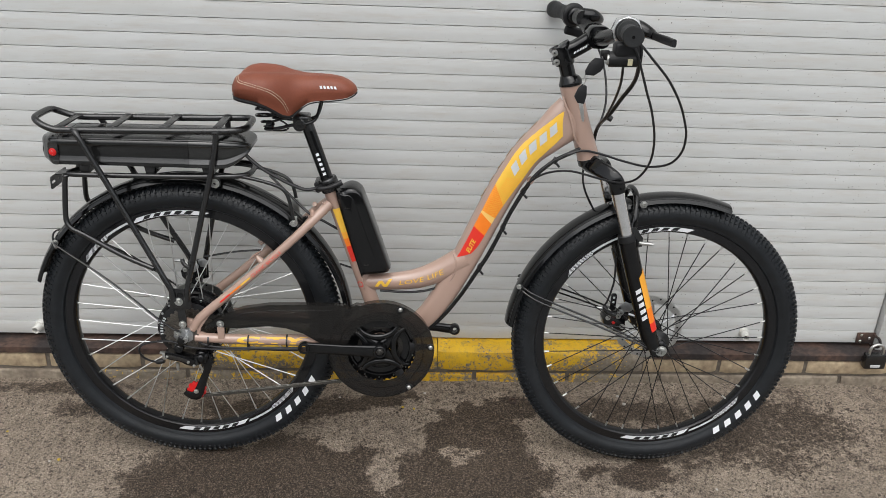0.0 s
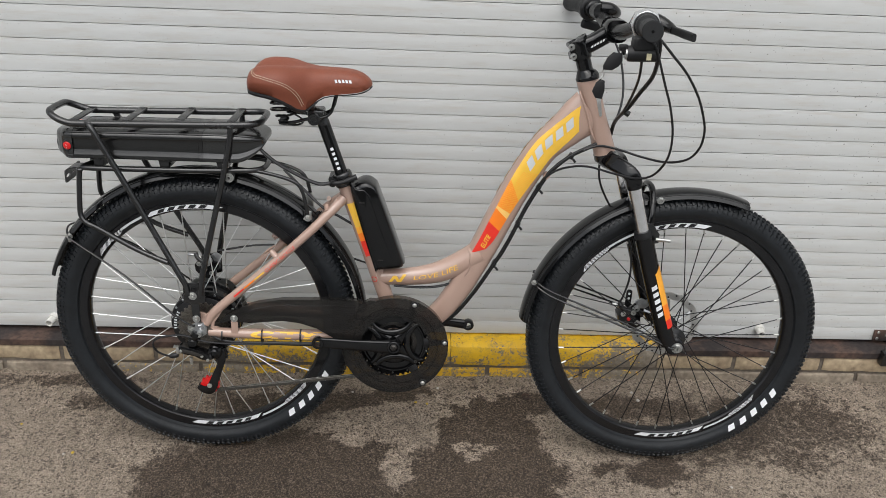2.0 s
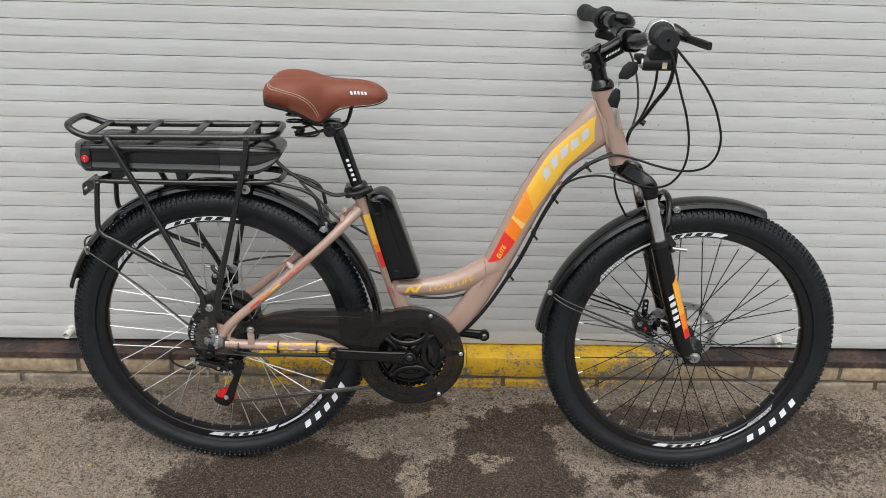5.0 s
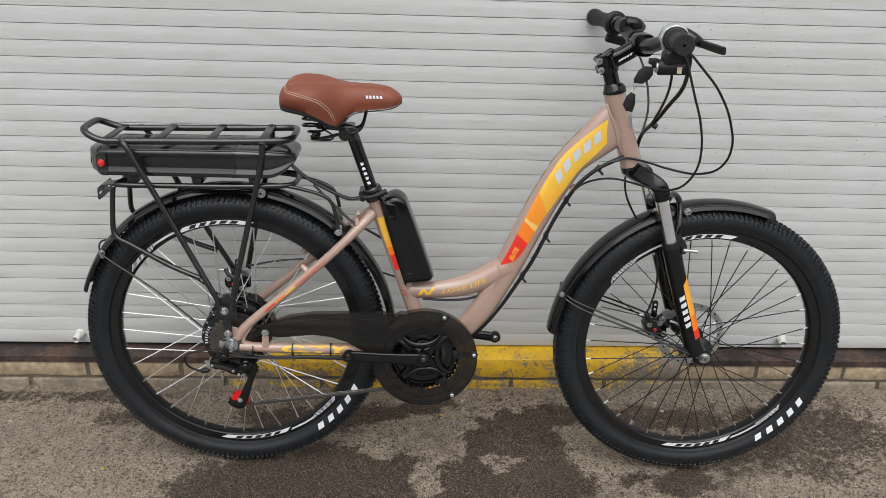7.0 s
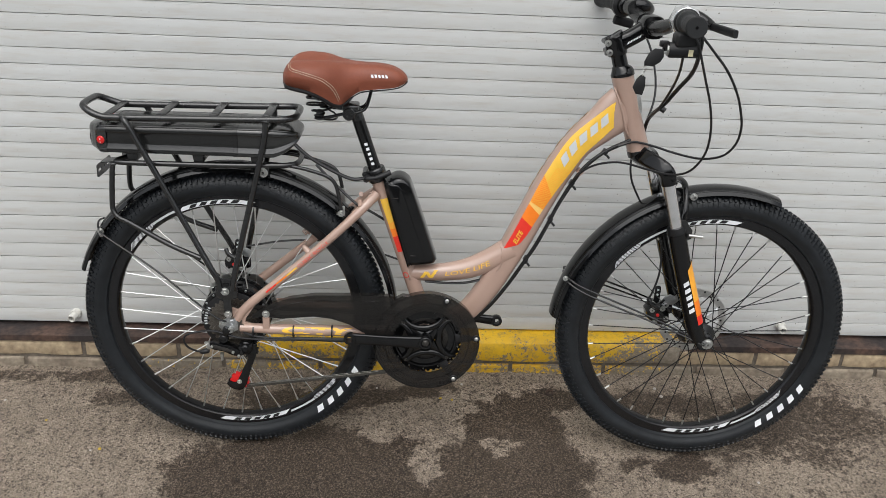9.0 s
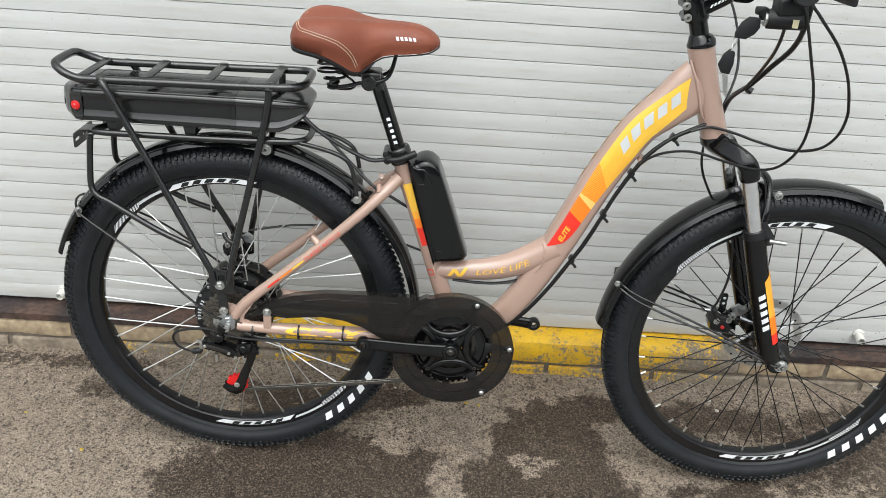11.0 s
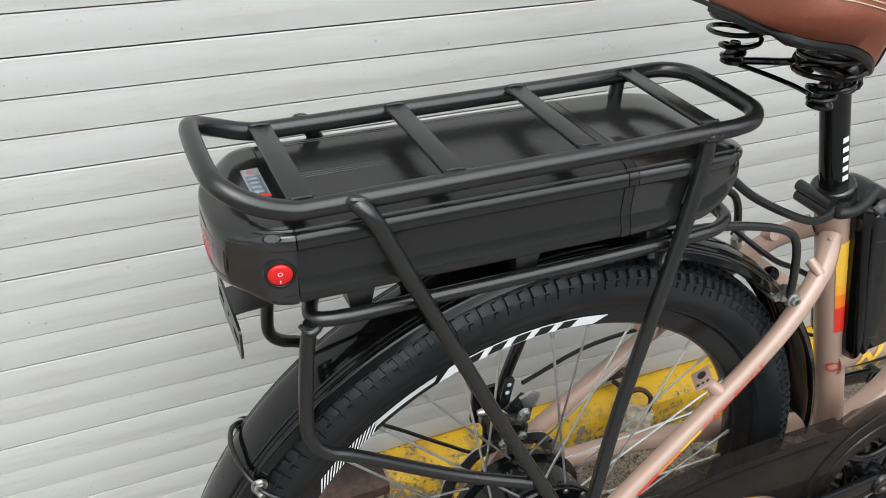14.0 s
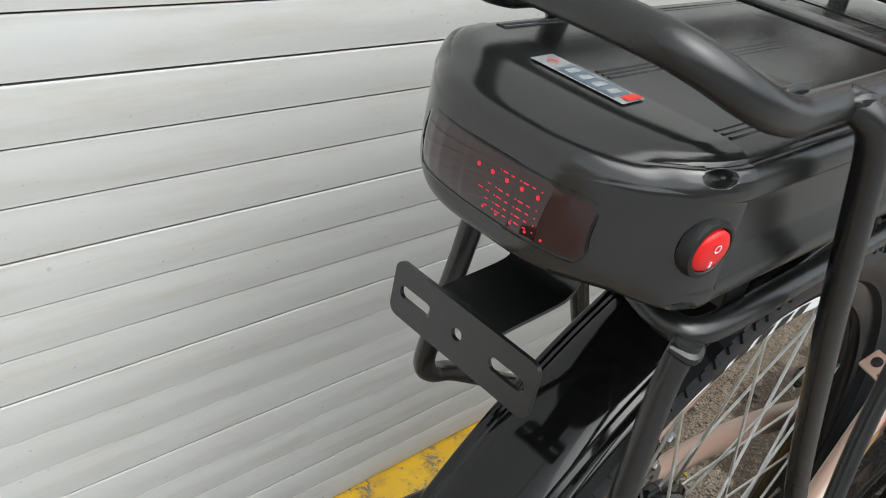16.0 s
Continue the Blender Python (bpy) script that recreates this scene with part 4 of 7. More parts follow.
for y in (-0.020, 0.020):
    part("bridge_hole", moved(disc(0.0036, -0.0026, 0.0026, 14, 0.0003), Matrix.Translation((0.263, y, 0.610)) @ pose(0, 0, 0, 0, -42, 0) @ pose(0, 0, 0, 90, 0, 0)), DARK_STEEL, frame_part)
part("bridge_screw", moved(bolt(0, 0, 0, 0.0075, 0.006), Matrix.Translation((0.261, 0.0, 0.613)) @ pose(0, 0, 0, 0, -42, 0) @ pose(0, 0, 0, -90, 0, 0)), BLACK_GLOSS, frame_part)
part("guard_tab", box(0.073, 0.088, -0.079, -0.072, 0.352, 0.394, 0.0015), PAINT, frame_part)


def bead(pts, r=0.0022):
    """A lumpy weld seam."""
    line = spline(pts, 8)
    n = len(line)
    radii = [r * (0.92 + 0.14 * (k % 2)) if 0 < k < n - 1 else r * 0.5 for k in range(n)]
    return tube(line, radii, 8, 2)


part("weld", bead([(0.811, -0.008, 0.908), (0.814, -0.0165, 0.897), (0.8235, -0.0205, 0.876), (0.8330, -0.0210, 0.850), (0.8410, -0.0215, 0.826), (0.8480, -0.0190, 0.811), (0.857, -0.008, 0.800)], 0.0024), PAINT, frame_part)
part("weld", bead([(0.386, -0.010, 0.488), (0.392, -0.019, 0.475), (0.396, -0.019, 0.460), (0.394, -0.010, 0.449)], 0.0018), PAINT, frame_part)
part("weld", bead([(0.594, -0.016, 0.548), (0.600, -0.0255, 0.530), (0.597, -0.0255, 0.500), (0.583, -0.018, 0.474)], 0.0015), PAINT, frame_part)
part("weld", bead([(0.302, -0.022, 0.662), (0.312, -0.020, 0.650), (0.317, -0.018, 0.640)], 0.0018), PAINT, frame_part)


def on_tube(pts, radii, flat, per=24, sq=2.0):
    """Gives place(s, a, lift): s along the pipe from 0 to 1 by length, a degrees from the camera-side middle, upwards."""
    line = spline(pts, per)
    n = len(pts)
    dist = [0.0]
    for p, q in zip(line, line[1:]):
        dist.append(dist[-1] + (q - p).length)
    fr = frames_along(line, False, (0, 1, 0))

    def place(s, a, lift=0.0009):
        d = max(0.0, min(1.0, s)) * dist[-1]
        i = max(0, min(len(line) - 2, next((k for k, v in enumerate(dist) if v >= d), 1) - 1))
        f = (d - dist[i]) / max(dist[i + 1] - dist[i], 1e-9)
        c = line[i].lerp(line[i + 1], f)
        t, u, v = fr[i]
        q = (i + f) / (len(line) - 1) * (n - 1)
        r = radii[int(q)] + (radii[min(int(q) + 1, n - 1)] - radii[int(q)]) * (q - int(q))
        w = radians(a)
        fl = flat if isinstance(flat, (int, float)) else flat[int(q)] + (flat[min(int(q) + 1, n - 1)] - flat[int(q)]) * (q - int(q))
        return c - u * boxy(math.cos(w), sq) * (r * fl + lift) + v * boxy(math.sin(w), sq) * (r + lift)

    return place, dist[-1]


dt_at, DT_LEN = on_tube(DT, DT_R, DT_F, 24, 2.7)
V_SIGN = 1 if (dt_at(0.4, 60) - dt_at(0.4, -60)).z > 0 else -1
SLEEVE = empty("down_tube_decal", None, bike, "yellow, orange and red side decal")


def along(table, s):
    """A value read from a table of (s, value)."""
    for (a, p), (b, q) in zip(table, table[1:]):
        if s <= b:
            return p + (q - p) * max(0.0, (s - a) / (b - a))
    return table[-1][1]


DT_S = [0.0]
for a, b in zip(DT, DT[1:]):
    DT_S.append(DT_S[-1] + (Vector(b) - Vector(a)).length)
DT_WIDE = [(d / DT_S[-1], r) for d, r in zip(DT_S, DT_R)]
DECAL_TOP = [(0.0, 0.0240), (0.02, 0.0250), (0.10, 0.0275), (0.19, 0.0262), (0.32, 0.0240), (0.42, 0.0215), (0.60, 0.0200)]
DECAL_LOW = [(0.0, -0.0140), (0.07, -0.0160), (0.15, -0.0205), (0.27, -0.0200), (0.36, -0.0150), (0.43, -0.0112), (0.60, -0.0060)]


def dt_side(s, p, lift=0.0009):
    """A point on the side of the down tube, p metres above its middle line."""
    w = max(-0.95, min(0.95, p / along(DT_WIDE, s)))
    return dt_at(s, V_SIGN * math.degrees(math.asin(math.copysign(abs(w) ** (2.7 / 2), w))), lift)


def band(name, top0, low0, top1, low1, material, n=12, lift=0.0009):
    """A field of the side decal between two slanting ends, each given at the upper and the lower edge."""
    def place(u, v):
        s = (low0 + (top0 - low0) * v) * (1 - u) + (low1 + (top1 - low1) * v) * u
        return dt_side(s, along(DECAL_LOW, s) + (along(DECAL_TOP, s) - along(DECAL_LOW, s)) * v, lift)
    part(name, grid_patch(n, 10, place), material, SLEEVE)


band("yellow_field", 0.015, 0.066, 0.323, 0.375, YELLOW, 24)
for k in range(6):
    part("far_block", grid_patch(4, 4, lambda u, v: dt_at(0.10 + 0.052 * k + 0.035 * u - 0.020 * (v - 0.5), V_SIGN * (128 - 30 * v), 0.0009)), YELLOW, SLEEVE)
band("pale_field", 0.323, 0.375, 0.419, 0.425, LIGHT_ORANGE)
for k in range(17):
    v = 0.03 + 0.058 * k
    s0, s1 = 0.375 - 0.052 * v, 0.425 - 0.006 * v
    part("pin_stripe", grid_patch(8, 1, lambda a, b: dt_side(s0 + (s1 - s0) * a, along(DECAL_LOW, s0 + (s1 - s0) * a) * (1 - v - 0.022 * b) + along(DECAL_TOP, s0 + (s1 - s0) * a) * (v + 0.022 * b), 0.0012)), ORANGE, SLEEVE)
    if k < 12:
        s2 = 0.262 + 0.030 * v
        part("pin_stripe", grid_patch(8, 1, lambda a, b: dt_side(s2 + (s0 - s2) * a, along(DECAL_LOW, s2 + (s0 - s2) * a) * (1 - v - 0.020 * b) + along(DECAL_TOP, s2 + (s0 - s2) * a) * (v + 0.020 * b), 0.0012)), LIGHT_ORANGE, SLEEVE)
band("light_field", 0.419, 0.425, 0.428, 0.4475, YELLOW_LIGHT, 4)
band("orange_field", 0.428, 0.4475, 0.480, 0.4955, ORANGE, 4)


def red_leaf(u, v):
    s = (0.4955 - 0.0155 * v) * (1 - u) + (0.572 + 0.034 * v) * u
    lo, hi = along(DECAL_LOW, s), along(DECAL_TOP, s)
    return dt_side(s, lo + (hi - lo) * (v + (0.06 + 0.16 * (1 - v)) * u ** 3))


part("red_field", grid_patch(12, 8, red_leaf), RED, SLEEVE)
# maker's name on the yellow field: five plain slanted bars
for k in range(5):
    s0 = 0.262 - 0.0425 * k
    part("name_block", name_frame(lambda u, v: dt_side(s0 - 0.040 * u - 0.018 * (v - 0.5), -0.0005 + 0.0170 * v, 0.0016)), GREY_DECAL, SLEEVE)


def word_on_tube(body, size, place_fn, s_start, direction, length, a0, sign, material, parent, width=1.0, lift=0.0016, degrees_per_m=1600.0, slant=0.0, bold=0.0):
    v, f = lettering(body, size, width, bold)
    part("lettering", laid(v, f, lambda x, y: place_fn(s_start + direction * (x + slant * y) / length, sign * (a0 + y * degrees_per_m), lift)), material, parent)


v, f = lettering("ELITE", 0.0135, 1.0, 0.0004)
part("lettering", laid(v, f, lambda x, y: dt_side(0.572 - (x + 0.25 * y) / DT_LEN, 0.0025 + y, 0.0016)), YELLOW, SLEEVE)
ct_at, CT_LEN = on_tube(CT, CT_R, 0.92)
CV = 1 if (ct_at(0.4, 60) - ct_at(0.4, -60)).z > 0 else -1
word_on_tube("LOVE LIFE", 0.0150, ct_at, 0.325, 1, CT_LEN, -4, CV, YELLOW, frame_part, 1.62, degrees_per_m=2300.0, slant=0.30)
MARK = [((0.170, -16), (0.200, -16), (0.240, 26), (0.210, 26)), ((0.210, 26), (0.240, 26), (0.275, -16), (0.245, -16)), ((0.245, -16), (0.275, -16), (0.325, 34), (0.295, 34))]
for quad in MARK:
    q = [(1.078 * s - 0.078, a) for s, a in quad]
    part("mark_stroke", grid_patch(4, 4, lambda u, v: ct_at((q[0][0] * (1 - u) + q[1][0] * u) * (1 - v) + (q[3][0] * (1 - u) + q[2][0] * u) * v, CV * (q[0][1] * (1 - v) + q[3][1] * v), 0.0012 + 0.0002 * MARK.index(quad))), YELLOW, frame_part)
# seat tube sticker, seen beside the controller
st_at, ST_LEN = on_tube([ST[1], ((ST[0][0] + ST[1][0]) / 2, 0, (ST[0][2] + ST[1][2]) / 2), ST[0]], [0.0172] * 3, 1.0)
SV = 1 if (st_at(0.4, 60) - st_at(0.4, -60)).x > 0 else -1
for s0, s1, m in ((0.12, 0.27, YELLOW), (0.27, 0.31, LIGHT_ORANGE), (0.31, 0.36, ORANGE), (0.36, 0.46, RED)):
    part("sticker_band", grid_patch(6, 6, lambda u, v: st_at(s0 + (s1 - s0) * u, SV * (-30 + 80 * v), 0.0008)), m, frame_part)
part("round_badge", laid(*(lambda n: ([(math.cos(2 * math.pi * k / n), math.sin(2 * math.pi * k / n)) for k in range(n)] + [(0.75 * math.cos(2 * math.pi * k / n), 0.75 * math.sin(2 * math.pi * k / n)) for k in range(n)], [(k, (k + 1) % n, n + (k + 1) % n, n + k) for k in range(n)]))(24), lambda x, y: st_at(0.612 + 0.019 * y, SV * (-30 + 26 * x), 0.0010)), RED, frame_part)
# chainstay and seatstay stickers
SSP, SSR = [(0.040, -0.068, 0.404), (0.107, -0.063, 0.463), (0.184, -0.057, 0.531), (0.243, -0.050, 0.586)], [0.0105, 0.0098, 0.0095, 0.0098]
ss_at, SS_LEN = on_tube(SSP, SSR, 1.0)
SSV = 1 if (ss_at(0.4, 60) - ss_at(0.4, -60)).z > 0 else -1
for s0, s1, m in ((0.2045, 0.310, RED), (0.3135, 0.4225, ORANGE), (0.426, 0.530, YELLOW)):
    part("stay_stripe", grid_patch(8, 3, lambda u, v: ss_at(s0 + (s1 - s0) * u, SSV * (-8 + 19 * v), 0.0008)), m, frame_part)
word_on_tube("CLASSIC BICYCLE", 0.0130, ss_at, 0.540, 1, SS_LEN, -18, SSV, RED, frame_part, 0.84, 0.0009, 4300.0, 0.0, 0.0)
CSP, CSR = [(0.022, -0.069, 0.352), (0.10, -0.068, 0.349), (0.19, -0.064, 0.347), (0.29, -0.052, 0.341)], [0.0105, 0.0115, 0.0125, 0.0135]
cs_at, CS_LEN = on_tube(CSP, CSR, 1.0)
CSV = 1 if (cs_at(0.4, 60) - cs_at(0.4, -60)).z > 0 else -1
word_on_tube("CITY", 0.022, cs_at, 0.335, 1, CS_LEN, -16, CSV, YELLOW, frame_part, 3.05, 0.0009, 4300.0, 0.4, 0.0012)

# ---- fork, head set and stem ----
fork = empty("suspension_fork", None, bike, "black suspension fork with chrome upper tubes")
part("crown_race", tube([(0.8795, 0, 0.776), (0.884, 0, 0.763)], 0.0245, 28, smooth=False), BLACK_PAINT, fork)
crown = tube([(0.934, -0.066, 0.728), (0.930, -0.066, 0.741), (0.919, -0.060, 0.752), (0.895, -0.026, 0.760), (0.889, 0, 0.762), (0.895, 0.026, 0.760), (0.919, 0.060, 0.752), (0.930, 0.066, 0.741), (0.934, 0.066, 0.728)], [0.0172, 0.0172, 0.0168, 0.0185, 0.0220, 0.0185, 0.0168, 0.0172, 0.0172], 28, 3, sq=4.5)
part("crown", crown, BLACK_GLOSS, fork)
for s in (-1, 1):
    part("crown_socket", tube([(0.9335, s * 0.066, 0.733), (0.9370, s * 0.066, 0.722), (0.9385, s * 0.066, 0.7175)], [0.0176, 0.0182, 0.0170], 24, 2), BLACK_GLOSS, fork)
    part("crown_recess", tube([(0.9105, s * 0.054, 0.7700), (0.8990, s * 0.036, 0.7765)], 0.0052, 12, 2, flat=0.5), BLACK_MATTE, fork)
for s in (-1, 1):
    y = s * 0.066
    part("upper_tube", tube([(0.930, y, 0.738), (0.972, y, 0.606)], 0.0150, 24, smooth=False), CHROME, fork, "chrome stanchion")
    part("dust_seal", tube([(0.9665, y, 0.622), (0.9705, y, 0.610), (0.9735, y, 0.601)], [0.0185, 0.0205, 0.0190], 24, 3), BLACK_MATTE, fork)
    part("lower_leg", tube([(0.971, y, 0.608), (0.990, y, 0.548), (1.020, y, 0.460), (1.046, y, 0.385), (1.060, y, 0.352)], [0.0205, 0.0200, 0.0205, 0.0200, 0.0185], 24, 6), BLACK_GLOSS, fork)
    part("dropout", moved(disc(0.021, y - 0.009 if s > 0 else y - 0.010, y + 0.009, 28, 0.003), Matrix.Translation((1.074, 0, 0.345))), BLACK_GLOSS, fork)
    part("brake_stud", pin((0.995, y + s * 0.010, 0.606), (1.026, y + s * 0.012, 0.604), 0.0040, 12), STEEL, fork)
    part("stud_bracket", prism([(0.968, 0.640), (0.985, 0.640), (1.004, 0.616), (1.004, 0.596), (0.985, 0.590), (0.972, 0.600)], y - 0.006, y + 0.006, 0.0015), BLACK_PAINT, fork)
part("arch", tube([(0.978, -0.066, 0.612), (0.984, -0.060, 0.660), (0.988, -0.034, 0.697), (0.989, 0, 0.706), (0.988, 0.034, 0.697), (0.984, 0.060, 0.660), (0.978, 0.066, 0.612)], 0.0070, 14, 6), BLACK_GLOSS, fork)
part("axle_nut", bolt(1.078, -0.078, 0.345, 0.0095, 0.010), STEEL, fork)
part("axle_nut", bolt(1.078, 0.078, 0.345, 0.0095, 0.010, 1), STEEL, fork)
part("arch_bolt", bolt(1.000, -0.056, 0.688, 0.006, 0.008), STEEL, fork)
LEG = [(0.990, -0.066, 0.548), (1.020, -0.066, 0.460), (1.046, -0.066, 0.385)]
leg_at, LEG_LEN = on_tube(LEG, [0.0200, 0.0205, 0.0200], 1.0)
LV = 1 if (leg_at(0.4, 60) - leg_at(0.4, -60)).x > 0 else -1
part("leg_decal", grid_patch(8, 5, lambda u, v: leg_at(0.14 + 0.46 * u - 0.10 * v * (1 - u), LV * (14 + 55 * v), 0.0008)), LIGHT_ORANGE, fork)
part("leg_decal", grid_patch(6, 5, lambda u, v: leg_at(0.60 + 0.22 * u, LV * (14 + 55 * v), 0.0008)), ORANGE, fork)
part("leg_decal", grid_patch(4, 5, lambda u, v: leg_at(0.82 + 0.13 * u, LV * (14 + 55 * v), 0.0008)), RED, fork)
for k in range(5):
    part("name_block", name_frame(lambda u, v: leg_at(0.30 + 0.098 * k + 0.080 * u - 0.03 * v, LV * (-26 + 34 * v), 0.0010)), WHITE, fork)

cockpit = empty("handlebar", None, bike, "black riser handlebar with grips, levers and ignition key box")
part("head_cap", tube([(0.8265, 0, 0.932), (0.825, 0, 0.938), (0.8215, 0, 0.947), (0.8205, 0, 0.952)], [0.0248, 0.0250, 0.0200, 0.0165], 28, 3), BLACK_GLOSS, cockpit)
part("steerer", tube([(0.8215, 0, 0.946), (0.804, 0, 0.998)], 0.0160, 24, smooth=False), BLACK_GLOSS, cockpit)
part("stem_clamp", tube([(0.8110, 0, 0.974), (0.8090, 0, 0.980), (0.7990, 0, 1.009), (0.7975, 0, 1.0125)], [0.0195, 0.0210, 0.0210, 0.0190], 24, 3), BLACK_GLOSS, cockpit)
part("stem", tube([(0.805, 0, 0.996), (0.830, 0, 1.008), (0.855, 0, 1.024), (0.871, 0, 1.034)], [0.0190, 0.0170, 0.0175, 0.0225], 28, 5, up=(0, 1, 0), sq=3.2), BLACK_GLOSS, cockpit)
for z in (0.980, 0.999):
    part("clamp_bolt", join(pin((0.7835 + (0.999 - z) * 0.28, -0.020, z), (0.7835 + (0.999 - z) * 0.28, 0.020, z), 0.0058, 14), pin((0.800, 0, z), (0.784, 0, z), 0.009, 12)), BLACK_PAINT, cockpit)
    part("bolt_head", bolt(0.7835 + (0.999 - z) * 0.28, -0.020, z, 0.0052, 0.004), STEEL, cockpit)
for k in range(5):
    part("name_block", name_frame(lambda u, v: (0.8230 + 0.0056 * k + 0.0050 * u + 0.0010 * v, -0.0186, 0.9975 + 0.0034 * k + 0.0030 * u + 0.0052 * v)), WHITE, cockpit)
SHIFTER_SILVER = mat("bright_silver_shifter", (0.72, 0.73, 0.74), 0.28, 0.85, 0.05, 300)
BAR = [(0.822, 0.263, 1.063), (0.834, 0.210, 1.062), (0.846, 0.160, 1.060), (0.860, 0.115, 1.052), (0.869, 0.075, 1.041), (0.872, 0.040, 1.035), (0.872, 0, 1.034), (0.873, -0.040, 1.035), (0.880, -0.075, 1.042), (0.889, -0.115, 1.054), (0.892, -0.160, 1.061), (0.888, -0.210, 1.063), (0.880, -0.263, 1.064)]
part("bar", tube(BAR, [0.0111] * 3 + [0.0125, 0.0150, 0.0159, 0.0159, 0.0159, 0.0150, 0.0125] + [0.0111] * 3, 18, 6), BLACK_PAINT, cockpit)
part("face_plate", tube([(0.872, -0.027, 1.034), (0.872, -0.024, 1.034), (0.872, 0.024, 1.034), (0.872, 0.027, 1.034)], [0.021, 0.0235, 0.0235, 0.021], 28, 2, sq=3.0), BLACK_GLOSS, cockpit)
for s in (-1, 1):
    e = Vector(BAR[0] if s > 0 else BAR[-1])
    i = Vector(BAR[1] if s > 0 else BAR[-2])
    d = (e - i).normalized()
    g0, g1 = e - d * 0.105, e
    line = [g0 + (g1 - g0) * (k / 10) for k in range(11)]
    part("grip", tube(line, [0.0215, 0.0215, 0.0165, 0.0160, 0.0163, 0.0160, 0.0163, 0.0165, 0.0175, 0.0195, 0.0195], 22, 2), GRIP, cockpit, "ribbed black rubber grip")
    part("end_plug", tube([g1, g1 + d * 0.0022], [0.0192, 0.0178], 24, smooth=False), GRIP, cockpit)
    part("plug_hole", tube([g1 + d * 0.0018, g1 + d * 0.0026], 0.0028, 12, smooth=False), BLACK_GLOSS, cockpit)
    if s < 0:
        c = e - d * 0.132
        part("shifter", tube([c - d * 0.020, c - d * 0.015, c + d * 0.008, c + d * 0.014], [0.0250, 0.0300, 0.0290, 0.0230], 8, 3), SHIFTER_SILVER, cockpit, "silver twist shifter")
        part("shifter_ring", tube([c + d * 0.012, c + d * 0.015, c + d * 0.024, c + d * 0.027], [0.0215, 0.0245, 0.0245, 0.0210], 28, 2), BLACK_MATTE, cockpit)
    else:
        c = e - d * 0.112
        part("grip_collar", tube([c - d * 0.010, c - d * 0.007, c + d * 0.001, c + d * 0.005], [0.0205, 0.0265, 0.0265, 0.0205], 28, 2), BLACK_MATTE, cockpit)
        part("throttle_ring", tube([c - d * 0.026, c - d * 0.023, c - d * 0.012], [0.0165, 0.0195, 0.0195], 24, 2), BLACK_GLOSS, cockpit)
    c2 = e - d * 0.158
    part("lever_clamp", tube([c2 - d * 0.012, c2 + d * 0.012], 0.0165, 18, smooth=False), BLACK_PAINT, cockpit)
    part("lever_body", tube([c2 + Vector((0.004, 0, 0.006)), c2 + Vector((0.026, 0, 0.004)), c2 + Vector((0.046, 0, -0.004)) + d * 0.016, c2 + Vector((0.054, 0, -0.008)) + d * 0.034], [0.0150, 0.0145, 0.0115, 0.0080], 16, 5), BLACK_GLOSS, cockpit)
    part("brake_lever", tube([c2 + Vector((0.046, 0, -0.006)) + d * 0.020, c2 + Vector((0.060, 0, -0.009)) + d * 0.048, c2 + Vector((0.072, 0, -0.011)) + d * 0.082, c2 + Vector((0.081, 0, -0.012)) + d * 0.118], [0.0068, 0.0075, 0.0078, 0.0074], 14, 5, flat=0.62, sq=3.5), BLACK_MATTE, cockpit)

part("thumb_paddle", moved(box(-0.024, 0.024, -0.008, 0.008, -0.0105, 0.0105, 0.006, 3), Matrix.Translation((0.859, 0.180, 1.0220)) @ pose(0, 0, 0, 0, 12, 0)), BLACK_MATTE, cockpit)
part("paddle_rod", tube([(0.879, 0.178, 1.020), (0.882, 0.160, 1.030), (0.872, 0.140, 1.046)], 0.0022, 8, 4), BLACK_PAINT, cockpit)

# ---- seat ----
post = empty("seat_post", None, bike, "black seat post with quick-release collar")
part("post", tube([(0.327, 0, 0.664), (0.2745, 0, 0.815)], 0.0136, 22, smooth=False), BLACK_GLOSS, post)
part("post_head", tube([(0.2745, 0, 0.815), (0.268, 0, 0.836), (0.264, 0, 0.846)], [0.0136, 0.0125, 0.0105], 18, 3), BLACK_PAINT, post)
part("collar", tube([(0.3205, 0, 0.683), (0.319, 0, 0.687), (0.312, 0, 0.707), (0.3105, 0, 0.711)], [0.0190, 0.0215, 0.0215, 0.0190], 26, 3), BLACK_PAINT, post)
part("quick_release", tube([(0.300, -0.020, 0.693), (0.296, -0.030, 0.695), (0.315, -0.033, 0.698), (0.345, -0.022, 0.708)], [0.0060, 0.0060, 0.0050, 0.0065], 12, 5), BLACK_MATTE, post)
part("collar_lug", join(pin((0.294, -0.022, 0.690), (0.294, 0.022, 0.690), 0.007, 14), pin((0.291, -0.022, 0.701), (0.291, 0.022, 0.701), 0.006, 14)), BLACK_PAINT, post)
for k in range(5):
    part("name_block", name_frame(lambda u, v: Vector((0.3075 - 0.0037 * k - 0.0027 * u, 0, 0.7200 + 0.0105 * k + 0.0078 * u)) + Vector((0.0102, 0, 0.0036)) * (v * 0.62 - 0.25) + Vector((0, -0.0141, 0))), WHITE, post)

